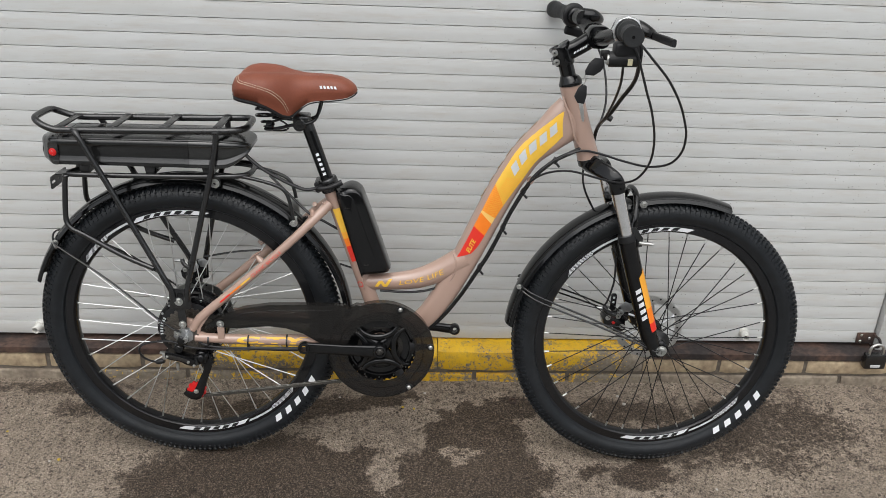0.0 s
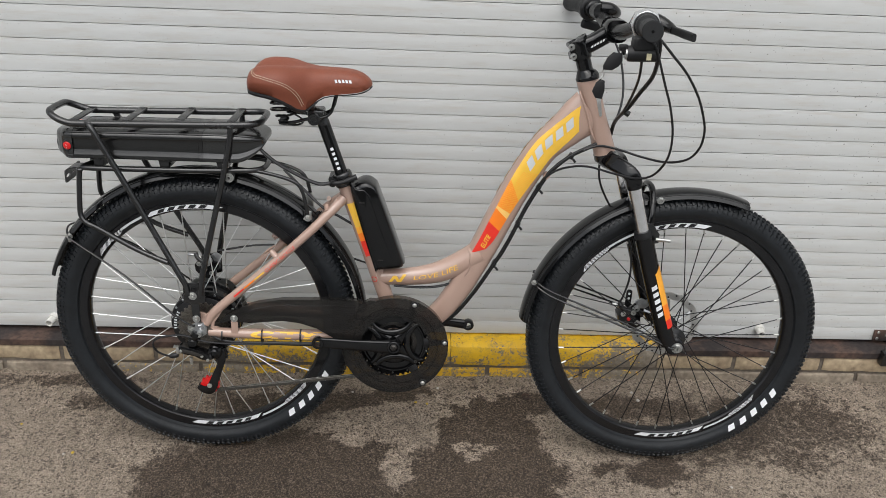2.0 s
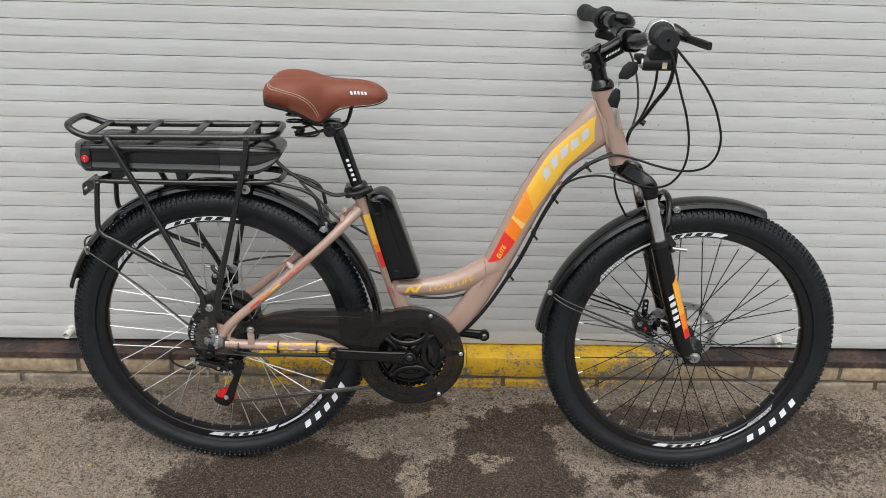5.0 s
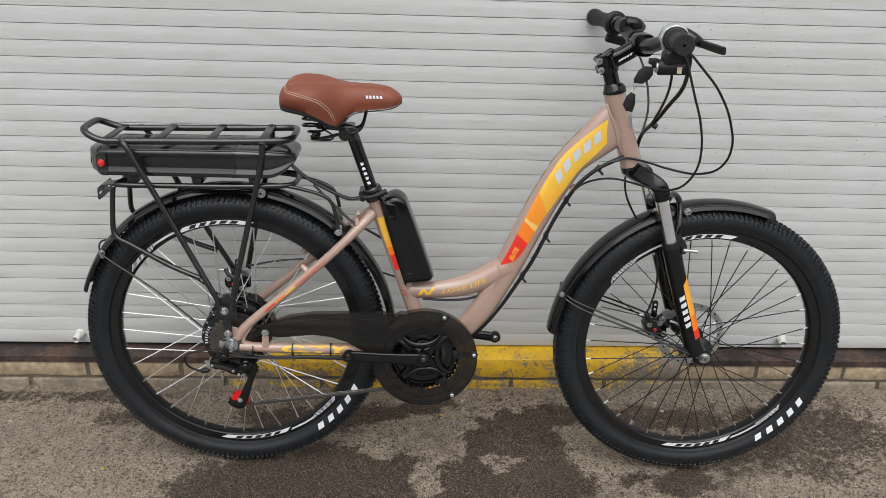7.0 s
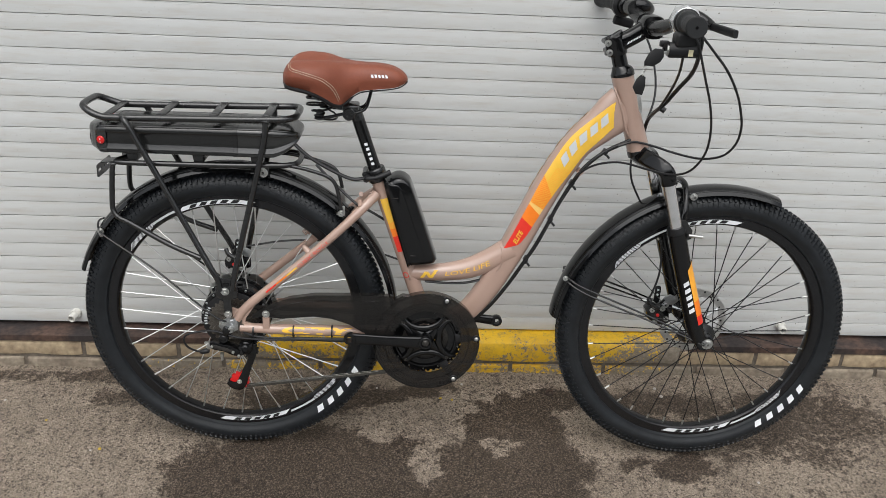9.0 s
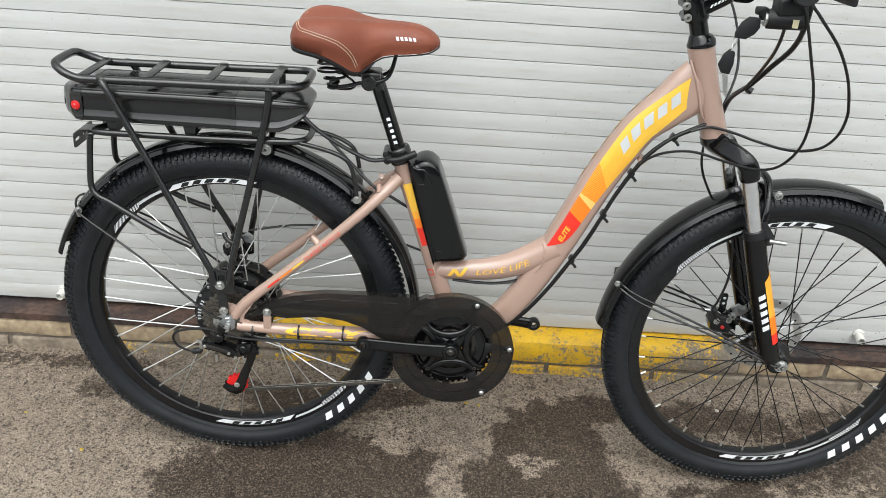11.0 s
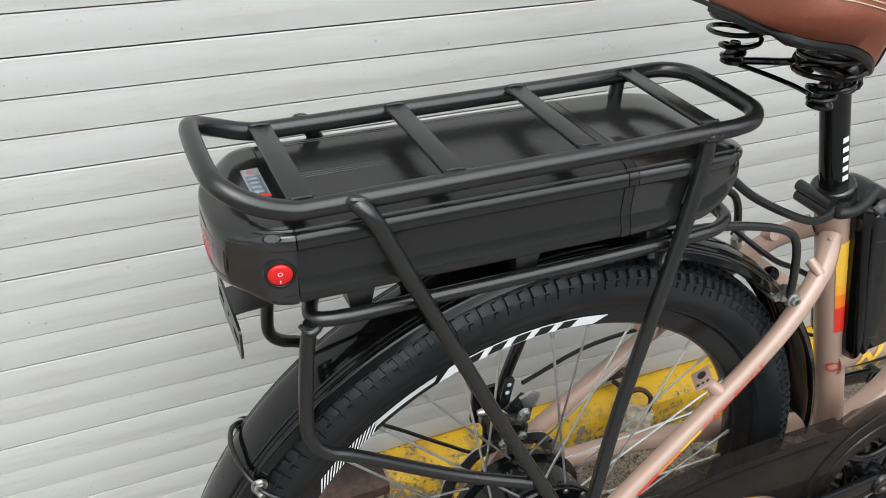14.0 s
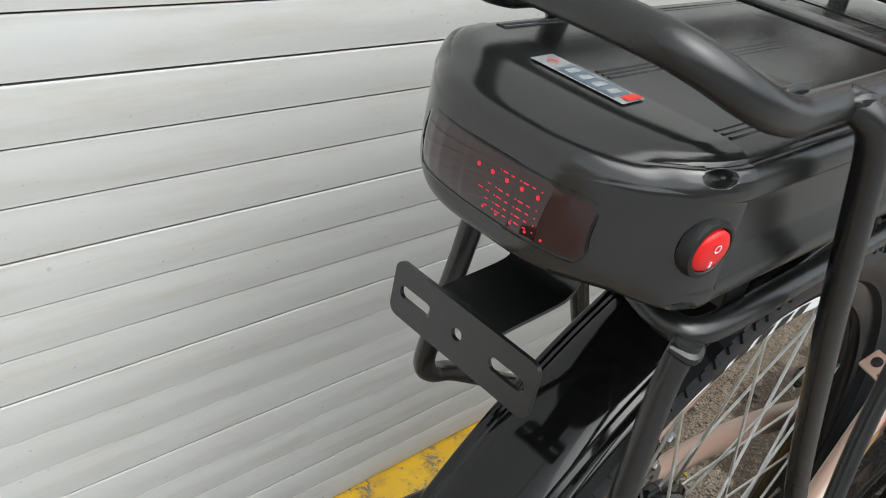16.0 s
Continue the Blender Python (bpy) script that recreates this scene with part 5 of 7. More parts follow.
saddle = empty("saddle", None, bike, "brown leatherette sprung saddle with cream stitching")
SEC = [  # x, half width, crest z, edge z, dip in the middle
    (0.1225, 0.030, 0.910, 0.900, 0.000), (0.1255, 0.056, 0.922, 0.898, 0.003), (0.134, 0.079, 0.938, 0.8965, 0.011), (0.149, 0.092, 0.948, 0.8950, 0.019), (0.170, 0.097, 0.952, 0.8920, 0.022), (0.193, 0.095, 0.952, 0.8840, 0.020),
    (0.214, 0.087, 0.950, 0.8720, 0.015), (0.230, 0.075, 0.946, 0.8600, 0.010), (0.242, 0.064, 0.943, 0.8580, 0.007), (0.254, 0.055, 0.940, 0.866, 0.003), (0.267, 0.048, 0.938, 0.876, 0.003), (0.284, 0.042, 0.937, 0.884, 0.002), (0.312, 0.038, 0.936, 0.887, 0.001), (0.340, 0.036, 0.932, 0.890, 0.0), (0.356, 0.032, 0.926, 0.893, 0.0), (0.367, 0.024, 0.919, 0.897, 0.0), (0.3735, 0.014, 0.912, 0.901, 0.0), (0.376, 0.006, 0.907, 0.903, 0.0)]


def saddle_at(x, a):
    """A point of the saddle's skin: a from -1 at the near lower edge over the top to 1."""
    w, top, low, dip = section_at(SEC, x)
    th = a * math.pi / 2 * 1.12
    y = w * math.copysign(abs(math.sin(th)) ** 0.80, th) if abs(th) < math.pi / 2 else w * math.copysign(1 - 0.10 * (abs(th) - math.pi / 2) / 0.19, th)
    z = low + (top - low) * max(0.0, math.cos(th * 0.893)) ** 0.62
    z -= dip * math.exp(-((y / (0.42 * w + 1e-6)) ** 2))
    return Vector((x, y, z))


xs = []
for p, q in zip(SEC, SEC[1:]):
    xs += [p[0] + (q[0] - p[0]) * k / 3 for k in range(3)]
xs.append(SEC[-1][0])
bm = bmesh.new()
rows = [[bm.verts.new(saddle_at(x, -1 + 2 * j / 36)) for j in range(37)] for x in xs]
for a, b in zip(rows, rows[1:]):
    for j in range(36):
        bm.faces.new((a[j], b[j], b[j + 1], a[j + 1]))
for r in (rows[0], rows[-1]):
    bm.faces.new(r)
for a, b in zip(rows, rows[1:]):
    bm.faces.new((a[0], a[36], b[36], b[0]))
bmesh.ops.recalc_face_normals(bm, faces=bm.faces)
part("cover", bm, LEATHER, saddle, sharp=70)
edge = [saddle_at(x, -1) + Vector((0, 0.006, -0.0035)) for x in xs[::2]]
edge2 = [saddle_at(x, 1) + Vector((0, -0.006, -0.0035)) for x in xs[::2]]
part("base_rim", tube(edge + edge2[::-1], [0.0020] * 3 + [0.0058] * 9 + [0.0030] * 3 + [0.0012] * (2 * len(edge) - 30) + [0.0030] * 3 + [0.0058] * 9 + [0.0020] * 3, 10, 2, closed=True, smooth=False), BLACK_MATTE, saddle, "black plastic edge")
part("base_pan", prism([(0.140, 0.884), (0.160, 0.881), (0.200, 0.872), (0.236, 0.862), (0.256, 0.866), (0.280, 0.884), (0.325, 0.893), (0.325, 0.898), (0.14, 0.894)], -0.034, 0.034, 0.002), BLACK_MATTE, saddle)


def seam_side(x, z):
    """How far round the saddle's skin a seam of height z lies at x."""
    lo, hi = 0.15, 1.0
    for _ in range(24):
        m = (lo + hi) / 2
        lo, hi = (m, hi) if saddle_at(x, m).z > z else (lo, m)
    return lo


SEAM = spline([(0.1400, 0, 0.9400), (0.1425, 0, 0.9345), (0.150, 0, 0.9300), (0.167, 0, 0.9270), (0.198, 0, 0.918), (0.216, 0, 0.908), (0.231, 0, 0.891), (0.240, 0, 0.868)], 10)
for s in (-1, 1):
    for off in (0.0, 0.0040):
        dense = [saddle_at(q.x - off * 0.7, s * seam_side(q.x - off * 0.7, q.z - off * 0.8)) + Vector((0, s * 0.0005, 0.0003)) for q in SEAM]
        part("stitching", join(*(pin(p, p.lerp(q, 0.80), 0.00050, 5) for p, q in zip(dense, dense[1:]))), THREAD, saddle)
for k in range(5):
    x0 = 0.302 + 0.0072 * k
    part("name_block", name_frame(lambda u, v: saddle_at(x0 + 0.0062 * u - 0.0020 * v, -0.79 + 0.10 * v) + Vector((0, -0.0009, 0.0002))), WHITE, saddle)


def coil(c, wire):
    """A cone-shaped wire spring: two wide turns closing into two narrow ones."""
    pts = []
    for k in range(46):
        f = k / 45
        r = 0.0095 if f < 0.30 else 0.0095 + 0.0165 * min(1.0, (f - 0.30) / 0.22)
        z = c[2] + (0.011 * f / 0.30 if f < 0.30 else 0.011 + 0.038 * (f - 0.30) / 0.70)
        a = 2 * math.pi * 4.1 * f
        pts.append(Vector((c[0] + r * math.cos(a), c[1] + r * math.sin(a), z)))
    return tube(pts, wire, 8, 2)


for s in (-1, 1):
    part("spring", coil((0.198, s * 0.054, 0.829), 0.0023), BLACK_GLOSS, saddle, "black wire coil spring")
    part("spring_seat", tube([(0.198, s * 0.054, 0.8255), (0.198, s * 0.054, 0.8270), (0.198, s * 0.054, 0.8300), (0.198, s * 0.054, 0.8330), (0.198, s * 0.054, 0.840), (0.198, s * 0.054, 0.846)], [0.0080, 0.0105, 0.0105, 0.0080, 0.0068, 0.0045], 18, 2), BLACK_GLOSS, saddle)
    part("rail", tube([(0.200, s * 0.054, 0.828), (0.222, s * 0.042, 0.829), (0.245, s * 0.026, 0.832), (0.275, s * 0.022, 0.836), (0.292, s * 0.020, 0.848), (0.303, s * 0.016, 0.888)], 0.0035, 10, 6), BLACK_GLOSS, saddle)
part("rear_wire", tube([(0.200, -0.054, 0.826), (0.222, -0.030, 0.820), (0.230, 0.0, 0.818), (0.222, 0.030, 0.820), (0.200, 0.054, 0.826)], 0.0022, 8, 5), BLACK_GLOSS, saddle)
part("clamp", join(moved(disc(0.0135, -0.031, -0.018, 24, 0.002), Matrix.Translation((0.2565, 0, 0.832))), moved(disc(0.0135, 0.018, 0.031, 24, 0.002), Matrix.Translation((0.2565, 0, 0.832))), box(0.242, 0.276, -0.024, 0.024, 0.834, 0.850, 0.004), pin((0.2565, -0.034, 0.832), (0.2565, 0.034, 0.832), 0.005)), BLACK_PAINT, saddle)
part("clamp_nut", bolt(0.2565, -0.0315, 0.832, 0.0065, 0.006), BLACK_PAINT, saddle)

# ---- controller box on the seat tube ----
ctrl_box = empty("controller_box", None, bike, "gloss black motor controller box on the seat tube")
OUT = [(0.332, 0.676), (0.342, 0.692), (0.362, 0.701), (0.382, 0.694), (0.397, 0.668), (0.448, 0.526), (0.452, 0.508), (0.442, 0.499), (0.396, 0.494), (0.385, 0.500)]
ROUND = [(q.x, q.z) for q in spline([(x, 0, z) for x, z in OUT], 4, True)]
CCX, CCZ = 0.392, 0.600
SHELL = [(-0.0365, 0.70), (-0.0355, 0.80), (-0.033, 0.885), (-0.029, 0.945), (-0.023, 0.98), (-0.014, 1.0), (0.0, 1.0), (0.014, 1.0), (0.023, 0.98), (0.029, 0.945), (0.033, 0.885), (0.0355, 0.80), (0.0365, 0.70)]
bm = bmesh.new()
rows = [[bm.verts.new((CCX + (x - CCX) * (1 - (1 - f) * 1.0), y, CCZ + (z - CCZ) * (1 - (1 - f) * 0.42))) for x, z in ROUND] for y, f in SHELL]
for a, b in zip(rows, rows[1:]):
    for k in range(len(ROUND)):
        bm.faces.new((a[k], a[(k + 1) % len(ROUND)], b[(k + 1) % len(ROUND)], b[k]))
bm.faces.new(rows[0][::-1])
bm.faces.new(rows[-1])
bmesh.ops.recalc_face_normals(bm, faces=bm.faces)
part("case", bm, BLACK_GLOSS, ctrl_box, sharp=60)
part("side_cover", prism([(q.x, q.z) for q in spline([(0.341, 0, 0.672), (0.352, 0, 0.684), (0.366, 0, 0.682), (0.378, 0, 0.660), (0.396, 0, 0.606), (0.424, 0, 0.526), (0.420, 0, 0.508), (0.402, 0, 0.504), (0.391, 0, 0.512)], 4, True)], -0.0378, -0.030, 0.003, 3), BLACK_GLOSS, ctrl_box)
for x, z in ((0.358, 0.655), (0.400, 0.523)):
    part("screw_slot", moved(box(-0.006, 0.006, -0.0380, -0.0362, -0.001, 0.001, 0.0004), Matrix.Translation((x, 0, z))), DARK_STEEL, ctrl_box)

# ---- mudguards ----
def mudguard(name, axle, a0, a1, label):
    g = empty(name, None, bike, label)
    side = [(0.3612, 0.0), (0.3608, 0.0080), (0.3598, 0.0150), (0.3582, 0.0200), (0.3574, 0.0212), (0.3566, 0.0214), (0.3570, 0.0228), (0.3560, 0.0250), (0.3550, 0.0254), (0.3554, 0.0270), (0.3546, 0.0292), (0.3540, 0.0300), (0.3526, 0.0307), (0.3500, 0.0320), (0.3470, 0.0336)]
    out = [(r, -y) for r, y in side[:0:-1]] + side
    inner = [(r - 0.0018, y * 0.95) for r, y in out[::-1]]
    bm = lathe(out + inner, 72, True, a0, a1)
    bmesh.ops.holes_fill(bm, edges=[e for e in bm.edges if e.is_boundary], sides=40)
    bmesh.ops.recalc_face_normals(bm, faces=bm.faces)
    part("blade", moved(bm, Matrix.Translation((axle[0], 0, axle[1]))), BLACK_GLOSS, g)
    return g


rear_guard = mudguard("rear_mudguard", (REAR[0] + 0.006, REAR[1]), 6, 162, "gloss black plastic rear mudguard with wire stays")
front_guard = mudguard("front_mudguard", (FRONT[0], FRONT[1] - 0.006), 69, 174, "gloss black plastic front mudguard with wire stays")
for s in (-1, 1):
    part("stay", tube([(0.752, s * 0.026, 0.478), (0.758, s * 0.040, 0.476), (0.790, s * 0.054, 0.462), (0.926, s * 0.066, 0.410), (1.030, s * 0.074, 0.364), (1.074, s * 0.080, 0.345)], 0.0022, 8, 4), BLACK_PAINT, front_guard)
    part("stay", tube([(0.752, s * 0.026, 0.470), (0.758, s * 0.040, 0.466), (0.800, s * 0.054, 0.446), (0.930, s * 0.066, 0.398), (1.030, s * 0.074, 0.358), (1.070, s * 0.081, 0.341)], 0.0022, 8, 4), BLACK_PAINT, front_guard)
half = [(-0.275, -0.038, 0.559), (-0.258, -0.050, 0.549), (-0.152, -0.076, 0.487), (-0.060, -0.088, 0.412), (-0.022, -0.090, 0.382), (-0.004, -0.088, 0.374)]
part("stay", tube(half[::-1] + [(-0.2835, -0.024, 0.5660), (-0.2875, 0.0, 0.5695), (-0.2835, 0.024, 0.5660)] + [(x, -y, z) for x, y, z in half], 0.0022, 8, 4), BLACK_PAINT, rear_guard)
for sy in (-1, 1):
    part("stay_bolt", bolt(-0.274, sy * 0.036, 0.5575, 0.0050, 0.005, sy), STEEL, rear_guard)
    part("stay_clamp", pin((-0.277, sy * 0.031, 0.5520), (-0.272, sy * 0.041, 0.5490), 0.0040, 12), ALU, rear_guard)
part("stay_bolt", bolt(0.747, -0.029, 0.476, 0.0045, 0.005), STEEL, front_guard)
# ---- rear rack ----
rack = empty("rear_rack", None, bike, "satin black tubular steel rear rack")
YN, YF = -0.057, 0.0685
RACK_TILT = 0.005  # the far rail stands a little higher
YM = (YN + YF) / 2
LOOP = [(-0.215, YN, 0.8130), (-0.10, YN, 0.8155), (0.02, YN, 0.8180), (0.095, YN, 0.8205), (0.114, YN, 0.8213), (0.132, YN + 0.004, 0.8225), (0.1455, YN + 0.018, 0.8235), (0.1485, YN + 0.038, 0.8240), (0.1485, YF - 0.038, 0.8240), (0.1455, YF - 0.018, 0.8235), (0.132, YF - 0.004, 0.8225), (0.114, YF, 0.8213), (0.095, YF, 0.8205),
        (0.02, YF, 0.8180), (-0.10, YF, 0.8155), (-0.215, YF, 0.8130), (-0.240, YF, 0.8140), (-0.263, YF - 0.003, 0.8215), (-0.2795, YF - 0.014, 0.8300), (-0.2845, YF - 0.034, 0.8330), (-0.2845, YN + 0.034, 0.8330), (-0.2795, YN + 0.014, 0.8300), (-0.263, YN + 0.003, 0.8215), (-0.240, YN, 0.8140)]
LOOP = [(x, y, z + RACK_TILT * (y - YN)) for x, y, z in LOOP]
part("top_rail", tube(LOOP, 0.0070, 16, 4, closed=True), BLACK_PAINT, rack)
for x in (-0.231, -0.124, -0.018, 0.090):
    z = 0.8130 + (x + 0.215) * 0.0242
    part("cross_bar", moved(box(x - 0.0085, x + 0.0085, 0.002, YF - YN - 0.002, 0.0034, 0.0070, 0.0012), Matrix.Translation((0, YN, z)) @ pose(0, 0, 0, math.degrees(RACK_TILT), 0, 0)), BLACK_PAINT, rack)
    for y in (YN + 0.004, YF - 0.004):
        zw = z + RACK_TILT * (y - YN)
        part("weld", bead([(x - 0.008, y, zw + 0.0070), (x, y, zw + 0.0076), (x + 0.008, y, zw + 0.0070)], 0.0016), BLACK_PAINT, rack)
for s in (-1, 1):
    y0 = YN if s < 0 else YF
    yl = s * 0.088 if s < 0 else 0.090
    up = RACK_TILT * (y0 - YN)
    y5 = y0 + (yl - y0) * 0.62
    part("front_stay", tube([(0.088, y0, 0.8165 + up), (0.087, y0 - 0.002 * s * -1, 0.795), (0.074, y0 + (yl - y0) * 0.25, 0.728), (0.038, y5, 0.576), (0.018, yl, 0.486), (0.013, yl, 0.450)], 0.0063, 14, 5), BLACK_PAINT, rack)
    part("rear_stay", tube([(-0.200, y0, 0.8145 + up), (-0.195, y0 + 0.007 * s, 0.8120 + up), (-0.187, y0 + 0.012 * s, 0.8020), (-0.170, y0 + 0.0135 * s, 0.768), (-0.130, y0 + (yl - y0) * 0.50, 0.690), (-0.071, y0 + (yl - y0) * 0.7, 0.574), (-0.030, yl, 0.498), (-0.017, yl, 0.470), (-0.015, yl, 0.448)], 0.0063, 14, 5), BLACK_PAINT, rack)
    part("weld", tube([(-0.206, y0 + s * 0.003, 0.8150 + up), (-0.200, y0 + s * 0.006, 0.8165 + up), (-0.193, y0 + s * 0.007, 0.8155 + up), (-0.187, y0 + s * 0.006, 0.8110 + up)], [0.0016, 0.0034, 0.0034, 0.0016], 10, 5), BLACK_PAINT, rack)
    part("weld", bead([(0.079, y0, 0.8160 + up), (0.086, y0 + s * 0.006, 0.8180 + up), (0.096, y0 + s * 0.005, 0.8170 + up)], 0.0034), BLACK_PAINT, rack)
    yv = YN + 0.006 if s < 0 else YF - 0.004
    h = 0.0 if s < 0 else 0.009
    part("low_stay", tube([(-0.229, yv, 0.7175), (-0.233, yv, 0.690), (-0.237, yv + s * 0.004, 0.630 + h), (-0.234, yv + s * 0.007, 0.610 + h), (-0.222, yv + s * 0.010, 0.598 + h), (-0.200, yv + s * 0.012, 0.588 + h), (-0.120, y0 + (yl - y0) * 0.5, 0.546 + h * 0.5), (-0.052, yl * 0.97, 0.522)], 0.0056, 14, 5), BLACK_PAINT, rack)
    part("weld", tube([(-0.236, yv - s * 0.003, 0.7150), (-0.231, yv + s * 0.004, 0.7130), (-0.225, yv + s * 0.003, 0.7140), (-0.221, yv, 0.7155)], [0.0018, 0.0036, 0.0036, 0.0018], 10, 5), BLACK_PAINT, rack)
    part("foot_plate", prism([(-0.024, 0.476), (0.022, 0.476), (0.022, 0.432), (0.010, 0.428), (-0.014, 0.428), (-0.024, 0.432)], yl - 0.006 * (s > 0), yl + 0.006 * (s < 0), 0.001), BLACK_PAINT, rack)
    part("foot_slot", box(-0.006, 0.005, yl + (0.0002 if s > 0 else -0.0012), yl + (0.0012 if s > 0 else -0.0002), 0.458, 0.468, 0.002), BLACK_GLOSS, rack)
    part("foot_bar", prism([(-0.011, 0.440), (0.007, 0.440), (0.009, 0.384), (-0.007, 0.382)], s * 0.082 - 0.003, s * 0.082 + 0.003, 0.001), BLACK_PAINT, rack)
    part("foot_bolt", bolt(-0.004, s * 0.0885, 0.447, 0.0068, 0.006, s), STEEL, rack)
    part("foot_bolt", bolt(0.000, s * 0.0855, 0.391, 0.0062, 0.005, s), STEEL, rack)
YB0, YB1 = YN + 0.006, YF - 0.006
part("lower_loop", tube([(-0.205, YM, 0.7175), (-0.212, YB0 + 0.045, 0.7175), (-0.226, YB0 + 0.012, 0.7175), (-0.212, YB0, 0.7175), (-0.14, YB0, 0.7175), (0.0, YB0, 0.7190), (0.10, YB0, 0.7220), (0.130, YB0 + 0.004, 0.7230), (0.148, YB0 + 0.020, 0.7235), (0.152, YM, 0.7235), (0.148, YB1 - 0.020, 0.7235), (0.130, YB1 - 0.004, 0.7230), (0.10, YB1, 0.7220), (0.0, YB1, 0.7190), (-0.14, YB1, 0.7175), (-0.212, YB1, 0.7175), (-0.226, YB1 - 0.012, 0.7175), (-0.212, YB1 - 0.045, 0.7175)], 0.0058, 12, 4, closed=True), BLACK_PAINT, rack)
for x in (-0.19, -0.055, 0.065):
    part("battery_bracket", prism([(x - 0.012, 0.7395), (x + 0.012, 0.7395), (x + 0.008, 0.719), (x - 0.008, 0.719)], YB0 + 0.004, YB1 - 0.004, 0.001), BLACK_PAINT, rack)
part("guard_tab", join(prism([(0.062, 0.722), (0.092, 0.722), (0.092, 0.702), (0.084, 0.696), (0.074, 0.696), (0.066, 0.704)], -0.054, -0.050, 0.001)), BLACK_PAINT, rack)
part("tab_bolt", bolt(0.080, -0.0535, 0.707, 0.0075, 0.006), STEEL, rack)
for s, (x1, z1, ye) in ((-1, (0.243, 0.621, -0.046)), (1, (0.236, 0.645, 0.036))):
    y0 = YB0 + 0.006 if s < 0 else YB1 - 0.02
    part("seat_strut", tube([(0.080, y0, 0.725), (0.128, y0, 0.722), (0.180, y0 * 0.9 + ye * 0.1, 0.712), (0.215, ye, 0.700), (0.230, ye, 0.684), (0.238, ye, 0.655), (x1, ye, z1)], 0.0040, 12, 5), BLACK_PAINT, rack)
    part("strut_bolt", bolt(x1, ye - 0.004, z1, 0.0055, 0.006), STEEL, rack)
part("strut_clamp", join(box(0.232, 0.250, -0.040, 0.036, 0.613, 0.6165, 0.001), box(0.238, 0.250, -0.0425, -0.039, 0.613, 0.634, 0.001), box(0.232, 0.246, 0.031, 0.034, 0.613, 0.652, 0.001)), STEEL, rack)
# plate holder at the tail
holder = empty("plate_holder", None, bike, "bent black steel plate holder with slots")
PX, PY0, PY1, PZ0, PZ1 = -0.2735, -0.0215, 0.0640, 0.673, 0.7005


def slotted_plate():
    """A flat plate with two long slots and a round hole."""
    def loop(y0, y1, z0, z1, r):
        return [(cy + r * math.cos(a), cz + r * math.sin(a)) for cy, cz, a0 in ((y1 - r, z1 - r, 0), (y0 + r, z1 - r, 90), (y0 + r, z0 + r, 180), (y1 - r, z0 + r, 270)) for a in (radians(a0 + 18 * k) for k in range(6))]

    zc = (PZ0 + PZ1) / 2
    bm = bmesh.new()
    edges = []
    for pts in (loop(PY0, PY1, PZ0, PZ1, 0.005), loop(PY0 + 0.005, PY0 + 0.025, zc - 0.0032, zc + 0.0032, 0.0031), loop(PY1 - 0.025, PY1 - 0.005, zc - 0.0032, zc + 0.0032, 0.0031), loop(0.0195, 0.0255, zc - 0.003, zc + 0.003, 0.0029)):
        vs = [bm.verts.new((PX - 0.001, y, z)) for y, z in pts]
        edges += [bm.edges.new((a, b)) for a, b in zip(vs, vs[1:] + vs[:1])]
    bmesh.ops.triangle_fill(bm, edges=edges, use_beauty=True)
    got = bmesh.ops.extrude_face_region(bm, geom=bm.faces[:])
    for v in got["geom"]:
        if isinstance(v, bmesh.types.BMVert):
            v.co.x += 0.002
    bmesh.ops.recalc_face_normals(bm, faces=bm.faces)
    return bm


part("plate", slotted_plate(), BLACK_PAINT, holder)
arm = [(-0.2735, 0.699), (-0.270, 0.701), (-0.240, 0.7035), (-0.232, 0.706), (-0.228, 0.712), (-0.224, 0.732), (-0.220, 0.736)]
pts = spline([(x, 0, z) for x, z in arm], 4)
bm = bmesh.new()
strip = [[bm.verts.new((p.x, y, p.z)) for y in (0.002, 0.038)] for p in pts]
strip2 = [[bm.verts.new((p.x + 0.0012, y, p.z - 0.0018)) for y in (0.002, 0.038)] for p in pts]
for a, b, c, d in zip(strip, strip[1:], strip2, strip2[1:]):
    bm.faces.new((a[0], a[1], b[1], b[0]))
    bm.faces.new((c[0], d[0], d[1], c[1]))
    bm.faces.new((a[0], b[0], d[0], c[0]))
    bm.faces.new((a[1], c[1], d[1], b[1]))
bmesh.ops.recalc_face_normals(bm, faces=bm.faces)
part("arm", bm, BLACK_PAINT, holder)

